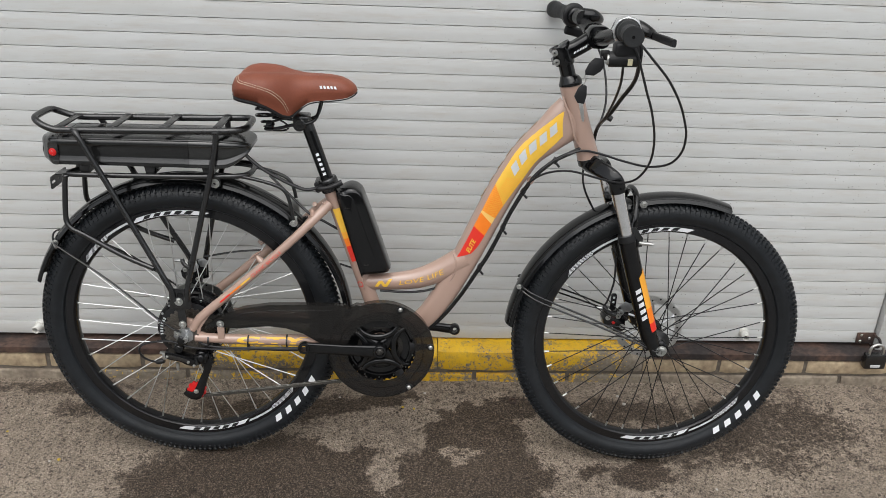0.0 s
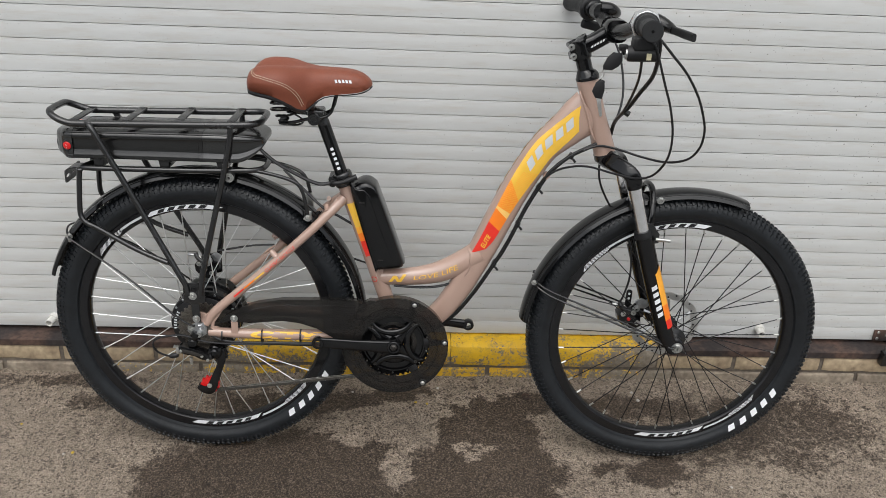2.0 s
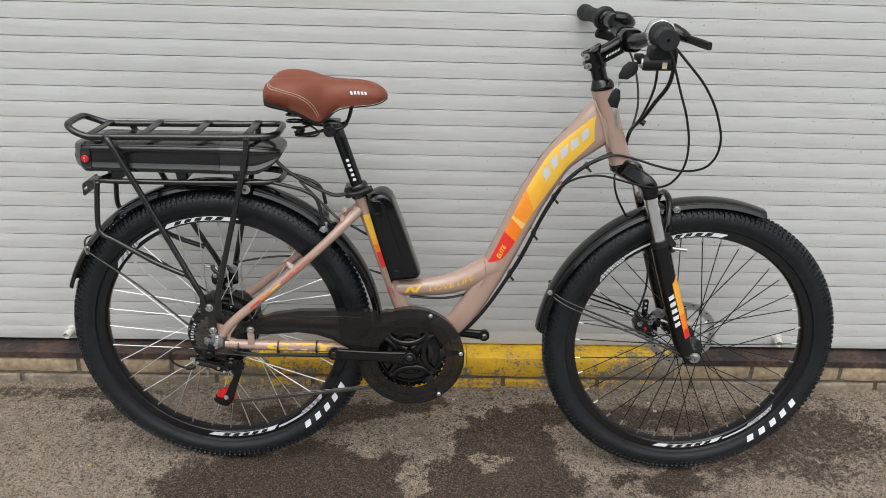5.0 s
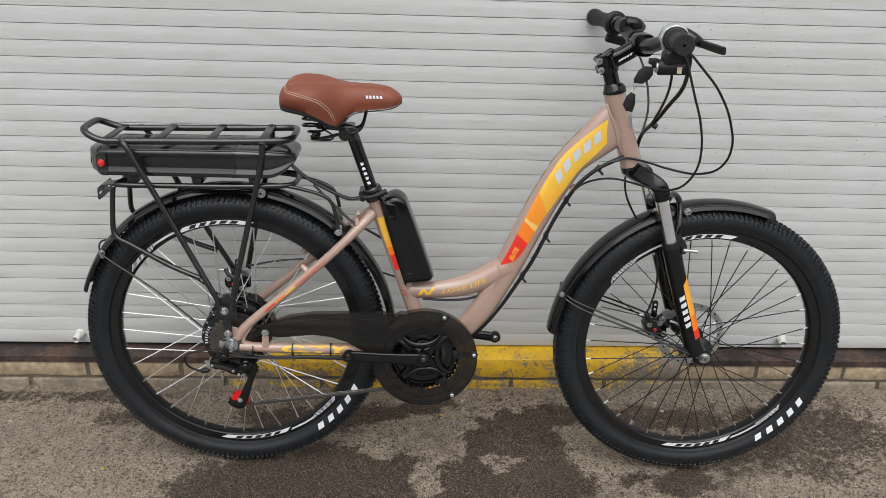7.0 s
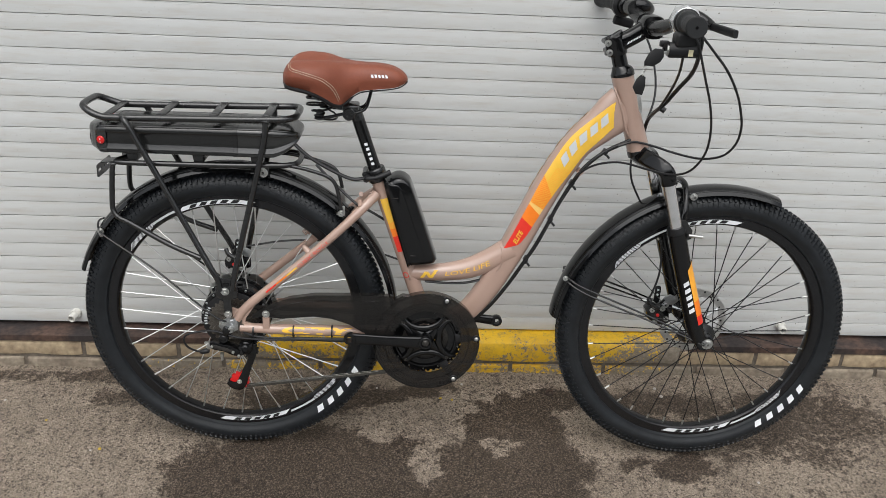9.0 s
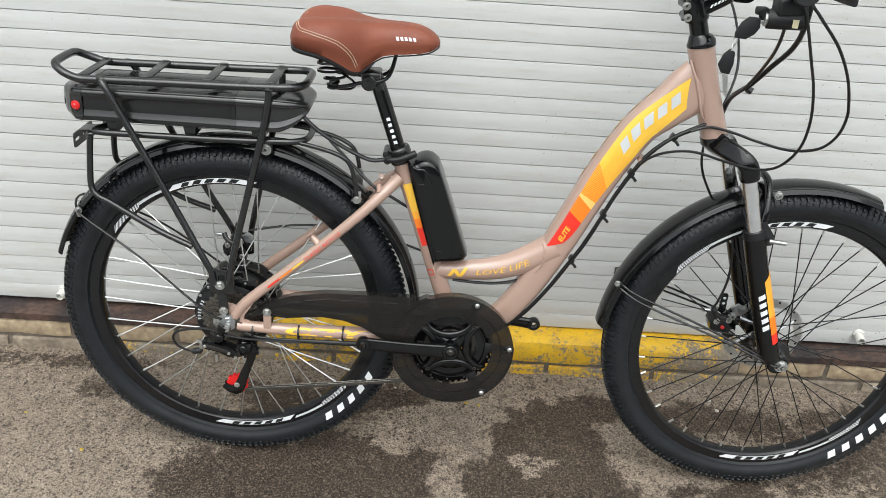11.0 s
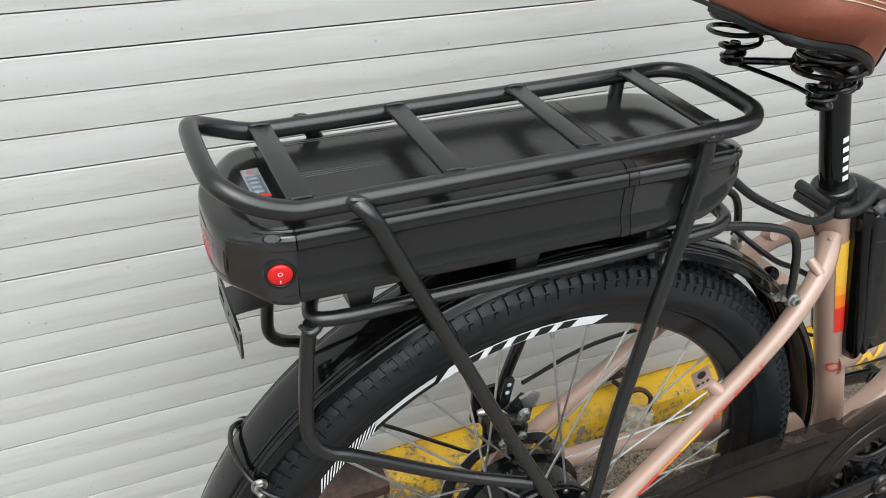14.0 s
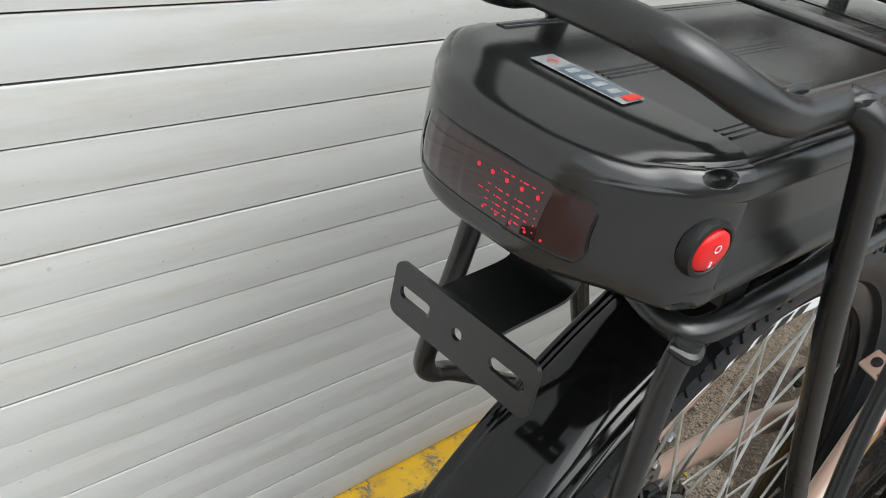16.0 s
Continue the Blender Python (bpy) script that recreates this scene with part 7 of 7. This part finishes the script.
part("link_plate", prism([(-0.038, 0.318), (-0.012, 0.312), (0.010, 0.304), (0.008, 0.298), (-0.014, 0.304), (-0.036, 0.309)], -0.0924, -0.0898, 0.001), DARK_STEEL, mech)
part("link_plate", prism([(0.006, 0.310), (0.026, 0.304), (0.030, 0.290), (0.016, 0.284), (0.008, 0.294)], -0.0860, -0.0700, 0.003), BLACK_PAINT, mech)
for x, z in ((-0.038, 0.313), (0.008, 0.300), (0.020, 0.291)):
    part("link_pin", moved(disc(0.0032, -0.0938, -0.0890, 14, 0.0006), Matrix.Translation((x, 0, z))), STEEL, mech)
part("lower_knuckle", moved(lathe([(0, -0.081), (0.006, -0.081), (0.0085, -0.079), (0.0135, -0.078), (0.0160, -0.075), (0.0165, -0.062), (0, -0.062)], 32), Matrix.Translation((0.032, 0, 0.302))), BLACK_GLOSS, mech)
part("cable_anchor", join(box(-0.050, -0.040, -0.088, -0.074, 0.303, 0.318, 0.002), box(-0.056, -0.046, -0.086, -0.078, 0.316, 0.320, 0.001)), STEEL, mech)
part("barrel_adjuster", tube([(-0.046, -0.083, 0.2985), (-0.050, -0.083, 0.2980), (-0.060, -0.084, 0.2960), (-0.066, -0.084, 0.2950)], [0.0045, 0.0062, 0.0062, 0.0036], 14, 2), BLACK_MATTE, mech)
part("adjust_screw", join(pin((-0.018, -0.084, 0.294), (-0.018, -0.084, 0.282), 0.0040), pin((-0.018, -0.084, 0.284), (-0.018, -0.084, 0.276), 0.0030)), STEEL, mech)
CAGE = spline([(0.030, 0, 0.312), (0.048, 0, 0.310), (0.0545, 0, 0.293), (0.051, 0, 0.272), (0.043, 0, 0.248), (0.036, 0, 0.226), (0.030, 0, 0.204), (0.018, 0, 0.190), (0.000, 0, 0.192), (-0.014, 0, 0.204), (-0.008, 0, 0.212), (0.006, 0, 0.210), (0.014, 0, 0.222), (0.022, 0, 0.240), (0.032, 0, 0.262), (0.036, 0, 0.282), (0.026, 0, 0.292)], 4, True)
for y in (-0.0675, -0.0520):
    part("cage_plate", prism([(q.x, q.z) for q in CAGE], y, y + 0.002, 0.0006), BLACK_GLOSS, mech)
part("jockey_wheel", moved(sprocket(0.0195, -0.0630, 11, 0.008, 0.25), Matrix.Translation((0.0145, 0, 0.212))), RED_PLASTIC, mech, "red plastic jockey wheel")
part("jockey_wheel", moved(sprocket(0.0170, -0.0630, 11, 0.008, 0.25), Matrix.Translation((0.040, 0, 0.290))), BLACK_MATTE, mech)
part("jockey_bolt", bolt(0.0145, -0.0680, 0.212, 0.0042, 0.003), STEEL, mech)
part("gear_cable", tube([(0.30, -0.062, 0.326), (0.19, -0.074, 0.328), (0.10, -0.082, 0.329), (0.02, -0.087, 0.335), (-0.030, -0.088, 0.350), (-0.068, -0.088, 0.347), (-0.093, -0.088, 0.338), (-0.099, -0.088, 0.324), (-0.092, -0.086, 0.308), (-0.076, -0.084, 0.298), (-0.064, -0.084, 0.2955)], 0.0024, 8, 5), CABLE, mech)
part("motor_lead", tube([(0.32, -0.056, 0.322), (0.24, -0.070, 0.327), (0.17, -0.076, 0.330), (0.10, -0.078, 0.331), (0.050, -0.077, 0.335), (0.015, -0.070, 0.350)], [0.005, 0.0052, 0.0045, 0.0030, 0.0030, 0.003], 10, 5), CABLE, bike, "black motor lead")
for x in (0.052, 0.140, 0.225):
    part("cable_tie", moved(lathe([(0.0135, -0.0018), (0.0150, -0.0018), (0.0150, 0.0018), (0.0135, 0.0018)], 20, True), Matrix.Translation((x, -0.0685 + max(0, x - 0.14) * 0.05, 0.345)) @ pose(0, 0, 0, 0, 0, 90)), CABLE, bike)

# ---- brakes ----
for nm, (cx, cy, cz), turn in (("front_caliper", (0.992, 0.046, 0.368), 0), ("rear_caliper", (-0.004, 0.050, 0.462), 8)):
    cal = empty(nm, Matrix.Translation((cx, cy, cz)) @ pose(0, 0, 0, 0, turn, 0) @ Matrix.Scale(0.84 if turn else 1.0, 4), bike, "black cable disc brake caliper with red adjuster")
    part("body", prism([(-0.030, 0.004), (-0.016, 0.026), (0.006, 0.022), (0.024, 0.004), (0.028, -0.022), (0.012, -0.030), (-0.008, -0.026), (-0.026, -0.012)], -0.022, 0.018, 0.004), BLACK_GLOSS, cal)
    part("cable_arm", tube([(-0.030, -0.016, 0.038), (-0.022, -0.020, 0.026), (-0.002, -0.022, 0.016)], [0.0058, 0.0062, 0.0068], 12, 4), BLACK_PAINT, cal)
    part("adjuster", moved(disc(0.0042, -0.0255, -0.020, 18, 0.001), Matrix.Translation((-0.004, 0, -0.002))), RED_PLASTIC, cal, "red adjuster dial")
    for x, z in ((0.006, 0.014), (0.018, -0.012), (-0.008, -0.020), (-0.018, 0.010)):
        part("caliper_bolt", bolt(x, -0.022, z, 0.0048, 0.004), STEEL, cal)
    part("bracket_plate", prism([(-0.010, 0.020), (0.004, 0.020), (0.004, 0.058), (0.001, 0.062), (-0.007, 0.062), (-0.010, 0.058)], 0.002, 0.006, 0.001), BLACK_PAINT, cal)
    for zz in (0.040, 0.052):
        part("bracket_hole", moved(disc(0.0030, 0.0014, 0.0066, 14, 0.0003), Matrix.Translation((-0.003, 0, zz))), GREY_DECAL, cal)
    part("barrel_adjuster", tube([(-0.050, -0.014, 0.030), (-0.044, -0.015, 0.031), (-0.036, -0.016, 0.032), (-0.030, -0.016, 0.034)], [0.0034, 0.0046, 0.0045, 0.0030], 14, 3), ALU, cal, "knurled silver cable adjuster")
    part("cable_wire", tube([(-0.030, -0.016, 0.034), (-0.016, -0.020, 0.030), (-0.004, -0.024, 0.016)], 0.0010, 6, 4), STEEL, cal)
    part("arm_bolt", bolt(0.010, -0.0235, 0.026, 0.0064, 0.007), ALU, cal)
    part("mount", prism([(0.004, 0.018), (0.018, 0.036), (0.034, 0.030), (0.036, -0.004), (0.024, -0.008)], -0.006, 0.004, 0.001), BLACK_PAINT, cal)
    part("mount_plate", prism([(0.010, 0.036), (0.024, 0.046), (0.038, 0.040), (0.036, 0.020), (0.020, 0.020)], -0.010, -0.005, 0.001), ALU, cal)

# ---- cables ----
CABLES = {
    "brake_cable": ([(0.9050, -0.2000, 1.0480), (0.9146, -0.2000, 1.0415), (0.9423, -0.2000, 1.0134), (0.9769, -0.1900, 0.9781), (1.0101, -0.1700, 0.9332), (1.0324, -0.1500, 0.8905), (1.0441, -0.1350, 0.8576), (1.0460, -0.1150, 0.8200), (1.032, -0.090, 0.789), (0.997, -0.060, 0.774), (0.949, -0.030, 0.777), (0.905, -0.027, 0.789), (0.862, -0.026, 0.796), (0.830, -0.026, 0.786)], 0.0025),
    "shift_cable": ([(0.890, -0.226, 1.045), (0.9021, -0.2250, 1.0270), (0.9287, -0.2150, 0.9627), (0.9496, -0.2000, 0.9164), (0.9667, -0.1800, 0.8613), (0.9700, -0.1600, 0.8100), (0.957, -0.130, 0.767), (0.932, -0.100, 0.748), (0.891, -0.080, 0.750), (0.833, -0.060, 0.759), (0.789, -0.050, 0.752), (0.758, -0.040, 0.733), (0.734, -0.030, 0.701)], 0.0024),
    "lock_lead": ([(0.9020, -0.2150, 1.0500), (0.9091, -0.2150, 1.0381), (0.9143, -0.1950, 0.9990), (0.9160, -0.1650, 0.9662), (0.9080, -0.1200, 0.9278), (0.9007, -0.0750, 0.8896), (0.8926, -0.0100, 0.8464), (0.892, 0.020, 0.800)], 0.0042),
    "throttle_lead": ([(0.8790, -0.2080, 1.0180), (0.8812, -0.2080, 1.0061), (0.8888, -0.1750, 0.9670), (0.8925, -0.1250, 0.9237), (0.8923, -0.0700, 0.8801), (0.8905, -0.0100, 0.8438), (0.894, 0.022, 0.810)], 0.0027),
    "front_brake_cable": ([(0.895, 0.200, 1.030), (0.925, 0.150, 0.960), (0.925, 0.080, 0.880), (0.895, 0.040, 0.800), (0.884, 0.052, 0.744), (0.891, 0.058, 0.690), (0.921, 0.058, 0.633), (0.955, 0.050, 0.585), (0.975, 0.036, 0.540), (0.980, 0.032, 0.473), (0.970, 0.032, 0.420), (0.962, 0.032, 0.404)], 0.0025),
    "down_tube_cable": ([(0.868, -0.014, 0.803), (0.842, -0.018, 0.792), (0.801, -0.020, 0.770), (0.764, -0.020, 0.737), (0.738, -0.020, 0.697), (0.712, -0.020, 0.645), (0.696, -0.020, 0.605), (0.673, -0.018, 0.552), (0.651, -0.018, 0.511), (0.609, -0.016, 0.438), (0.563, -0.014, 0.376), (0.510, -0.010, 0.332), (0.455, -0.006, 0.303)], 0.0032),
    "down_tube_lead": ([(0.872, -0.004, 0.800), (0.845, -0.006, 0.786), (0.803, -0.008, 0.764), (0.767, -0.008, 0.730), (0.742, -0.008, 0.691), (0.716, -0.008, 0.640), (0.700, -0.008, 0.600), (0.677, -0.008, 0.547), (0.655, -0.008, 0.507), (0.613, -0.006, 0.434), (0.567, -0.004, 0.372), (0.512, 0.0, 0.328), (0.455, 0.004, 0.300)], 0.0036),
    "rear_brake_cable": ([(0.455, 0.03, 0.45), (0.36, 0.075, 0.47), (0.24, 0.085, 0.50), (0.12, 0.080, 0.505), (0.02, 0.060, 0.495)], 0.0024),
    "saddle_lead": ([(0.136, -0.024, 0.772), (0.150, -0.028, 0.757), (0.178, -0.030, 0.735), (0.222, -0.030, 0.710), (0.262, -0.030, 0.693), (0.288, -0.026, 0.694), (0.300, -0.014, 0.698)], 0.0040),
    "controller_lead": ([(0.180, 0.045, 0.700), (0.225, 0.030, 0.660), (0.270, 0.010, 0.625), (0.305, 0.010, 0.606), (0.340, 0.012, 0.585), (0.372, 0.016, 0.570)], 0.0030),
    "stay_lead": ([(0.418, 0.010, 0.446), (0.414, 0.014, 0.420), (0.420, 0.016, 0.390), (0.432, 0.016, 0.360)], 0.0032),
    "brace_lead": ([(0.430, -0.004, 0.448), (0.480, -0.006, 0.446), (0.520, -0.006, 0.448), (0.556, -0.004, 0.456), (0.590, 0.0, 0.470)], 0.0030),
}
for nm, (pts, r) in CABLES.items():
    part(nm, tube(pts, r, 8, 5), CABLE, bike)
for x, z in ((0.806, 0.768), (0.741, 0.695), (0.702, 0.610), (0.655, 0.512)):
    part("cable_clip", moved(box(-0.0055, 0.0055, -0.0245, 0.004, -0.0028, 0.0028, 0.001), Matrix.Translation((x, 0, z)) @ pose(0, 0, 0, 0, -60, 0)), CABLE, bike)
    part("cable_stop", pin((x + 0.002, -0.022, z - 0.004), (x + 0.008, -0.023, z - 0.011), 0.0026, 8), CABLE, bike)
for x, z in ((0.756, 0.722),):
    part("cable_boss", moved(box(-0.006, 0.006, -0.022, 0.0, -0.005, 0.006, 0.0015), Matrix.Translation((x, 0, z)) @ pose(0, 0, 0, 0, -45, 0)), PAINT, bike)
part("cable_tie", tube([(0.900, -0.060, 0.877), (0.908, -0.062, 0.873)], 0.006, 8, smooth=False), CABLE, bike)

# ---- ignition lock and keys ----
lock = empty("ignition_lock", Matrix.Translation((0.0092, 0.035, -0.0039)), bike, "black ignition lock box with key")
part("housing", tube([(0.846, -0.236, 1.020), (0.850, -0.237, 1.020), (0.894, -0.243, 1.022), (0.900, -0.244, 1.022)], [0.0130, 0.0148, 0.0148, 0.0130], 20, 3), BLACK_MATTE, lock)
part("bracket", box(0.852, 0.899, -0.255, -0.222, 1.026, 1.052, 0.006, 3), BLACK_MATTE, lock)
part("paper_tag", grid_patch(2, 2, lambda u, v: (0.876 + 0.009 * u, -0.2582, 1.012 + 0.012 * v)), mat("cream_paper_tag", (0.62, 0.56, 0.36), 0.7), lock)
part("ring_face", tube([(0.846, -0.236, 1.019), (0.842, -0.2355, 1.019)], 0.0105, 20, smooth=False), STEEL, lock)
part("lever_tab", box(0.832, 0.850, -0.226, -0.214, 1.022, 1.034, 0.003), BLACK_MATTE, lock)
key = empty("key", Matrix.Translation((0.0092, 0.035, -0.0039)), bike, "black-headed key in the lock")
part("blade", box(0.834, 0.844, -0.2370, -0.2350, 1.011, 1.017, 0.0005), STEEL, key)
part("head", prism([(0.836, 1.020), (0.838, 1.006), (0.832, 0.996), (0.820, 0.988), (0.804, 0.989), (0.803, 0.996), (0.810, 1.012), (0.820, 1.021)], -0.2395, -0.2325, 0.0020), BLACK_MATTE, key)
part("ring", tube([(0.8065, -0.236, 0.990), (0.8035, -0.233, 0.984), (0.8045, -0.236, 0.976), (0.8075, -0.239, 0.984)], 0.0009, 6, 4, closed=True), STEEL, key)
part("ring", tube([(0.8045, -0.236, 0.979), (0.8020, -0.240, 0.974), (0.8035, -0.236, 0.968), (0.8060, -0.232, 0.974)], 0.0009, 6, 4, closed=True), STEEL, key)
spare = empty("spare_key", Matrix.Translation((0.0092, 0.035, -0.0039)), bike, "black-headed spare key hanging from a ring")
part("head", prism([(0.8010, 0.972), (0.8090, 0.968), (0.8105, 0.950), (0.8070, 0.934), (0.7940, 0.936), (0.7870, 0.948), (0.7930, 0.964)], -0.2392, -0.2328, 0.0020), BLACK_MATTE, spare)
part("blade", prism([(0.7965, 0.936), (0.8055, 0.935), (0.8110, 0.904), (0.8090, 0.899), (0.8055, 0.903), (0.8020, 0.915)], -0.2368, -0.2352, 0.0004), STEEL, spare)

# ---- small things by the wall and on the ground ----
def stub(x, z, tilt):
    p = empty("pipe_stub", None, None, "short white plastic pipe end sticking out of the shutter's foot", "pipe")
    a = Vector((x, WALL_Y + 0.002, z))
    d = Vector((-0.35 * tilt, -1.0, -0.10)).normalized()
    m = Matrix.Translation(a) @ d.to_track_quat("Y", "Z").to_matrix().to_4x4()
    part("sleeve", moved(lathe([(0.0, 0.0), (0.0135, 0.0), (0.0135, 0.012), (0.0125, 0.014), (0.0105, 0.014)], 32), m), WHITE_PLASTIC, p)
    part("pipe", moved(lathe([(0.0105, 0.010), (0.0105, 0.034), (0.0098, 0.035), (0.0080, 0.035), (0.0075, 0.033), (0.0075, 0.014), (0.0, 0.014)], 32), m), WHITE_PLASTIC, p)
    part("bore", moved(lathe([(0.0, 0.020), (0.0074, 0.020)], 24), m), RUST, p)
    return p


stub(-0.491, 0.1530, 0.5)
stub(1.463, 0.1560, 0.3)


def padlock(name, x, y, z, w, h, material, label, hang, loop):
    p = empty(name, Matrix.Translation((x, y, z)) @ pose(0, 0, 0, *hang), None, label, "padlock")
    part("body", box(-w / 2, w / 2, -0.011, 0.011, -h, 0, 0.003), material, p)
    part("shackle", tube([(-w * 0.32, 0, -0.006), (-w * 0.32, 0, 0.012), (-w * 0.24, 0, 0.024), (0, 0, 0.030), (w * 0.24, 0, 0.024), (w * 0.32, 0, 0.012), (w * 0.32, 0, -0.006)], 0.0040, 12, 5), loop, p)
    return p


def hasp(x, z, w, label):
    p = empty("hasp", Matrix.Translation((x, WALL_Y - 0.004, z)), None, label, "hasp")
    part("leaf", box(-w / 2, w / 2, -0.003, 0.0, -0.018, 0.018, 0.001), RUST, p)
    for dx, dz in ((-0.35, 0.010), (-0.35, -0.010), (-0.05, 0.0), (0.35, 0.010)):
        part("rivet", moved(lathe([(0, -0.0022), (0.003, -0.0018), (0.0045, 0.0)], 14), Matrix.Translation((dx * w, -0.003, dz))), STEEL, p)
    part("staple", tube([(0.10 * w, -0.002, 0.010), (0.16 * w, -0.022, 0.008), (0.20 * w, -0.026, -0.006), (0.16 * w, -0.022, -0.018), (0.10 * w, -0.002, -0.022)], 0.0040, 10, 5), RUST, p)
    return p


hasp(1.838, 0.1420, 0.085, "rusty steel hasp riveted to the shutter's corner")
black_lock = padlock("black_padlock", 1.824, WALL_Y - 0.070, 0.129, 0.060, 0.044, BLACK_PAINT, "black padlock hanging from the shutter's hasp", (0, 0, 0), STEEL)
part("name_strip", box(-0.014, 0.014, -0.0118, -0.0108, -0.038, -0.030, 0.001), GREY_DECAL, black_lock, "pale label strip")
hasp(0.367, 0.1578, 0.062, "rusty steel hasp low on the shutter")
OLD = mat("worn_pale_brass", (0.66, 0.61, 0.50), 0.6, 0.1, 0.3, 120, alt=(0.36, 0.25, 0.15), alt_scale=70)
padlock("brass_padlock", 0.3645, WALL_Y - 0.080, 0.1528, 0.058, 0.050, OLD, "worn pale brass padlock hanging from the hasp over the yellow sill", (-20, 8, -38), RUST)

washer = moved(lathe([(0.0060, 0.0), (0.0062, 0.0014), (0.0105, 0.0016), (0.0112, 0.0), (0.0105, -0.001), (0.006, -0.001)], 32, True), pose(0, 0, 0, 90, 0, 0))
w = thing("washer", washer, RUST, "rusty flat washer lying on the concrete", "washer")
w.matrix_basis = pose(0.792, 0.204, ground_z(0.792, 0.204) + 0.004, 8, 0, 0)

PEBBLE = mat("pale_pebble", (0.45, 0.42, 0.38), 0.8, 0, 0.2, 200, 0.4, 400)
LEAF = mat("small_yellow_leaf", (0.45, 0.30, 0.02), 0.6, 0, 0.2, 200)
rnd = random.Random(5)


def pebble(x, y, r, material, name, label):
    bm = bmesh.new()
    bmesh.ops.create_icosphere(bm, subdivisions=2, radius=r)
    for v in bm.verts:
        v.co *= 1 + 0.28 * noise.noise((v.co.x * 300 + x * 90, v.co.y * 300, v.co.z * 300 + y * 70))
        v.co.z *= 0.6
    ob = thing(name, bm, material, label, name)
    tagged(ob, group="grit on the apron")
    ob.matrix_basis = pose(x, y, ground_z(x, y) + r * 0.35, 0, 0, rnd.uniform(0, 360))


for x, y, r in ((1.095, 0.175, 0.0052), (1.085, 0.205, 0.0045), (0.93, 0.16, 0.0035), (-0.35, -0.05, 0.0030), (0.32, 0.19, 0.0035), (0.55, 0.21, 0.004), (1.34, 0.12, 0.004), (-0.62, 0.12, 0.0035), (1.25, -0.12, 0.0035), (0.16, 0.10, 0.0030)):
    pebble(x + 0.004, y * 1.13 if y > 0 else y, r, PEBBLE, "pebble", "small pale pebble on the concrete apron")
for x, y, r in ((-0.33, -0.045, 0.0042), (0.49, 0.155, 0.0040), (0.52, 0.150, 0.0035), (-0.49, 0.05, 0.003)):
    pebble(x + 0.004, y * 1.13 if y > 0 else y, r, LEAF, "leaf_scrap", "tiny yellow leaf scrap on the concrete apron")
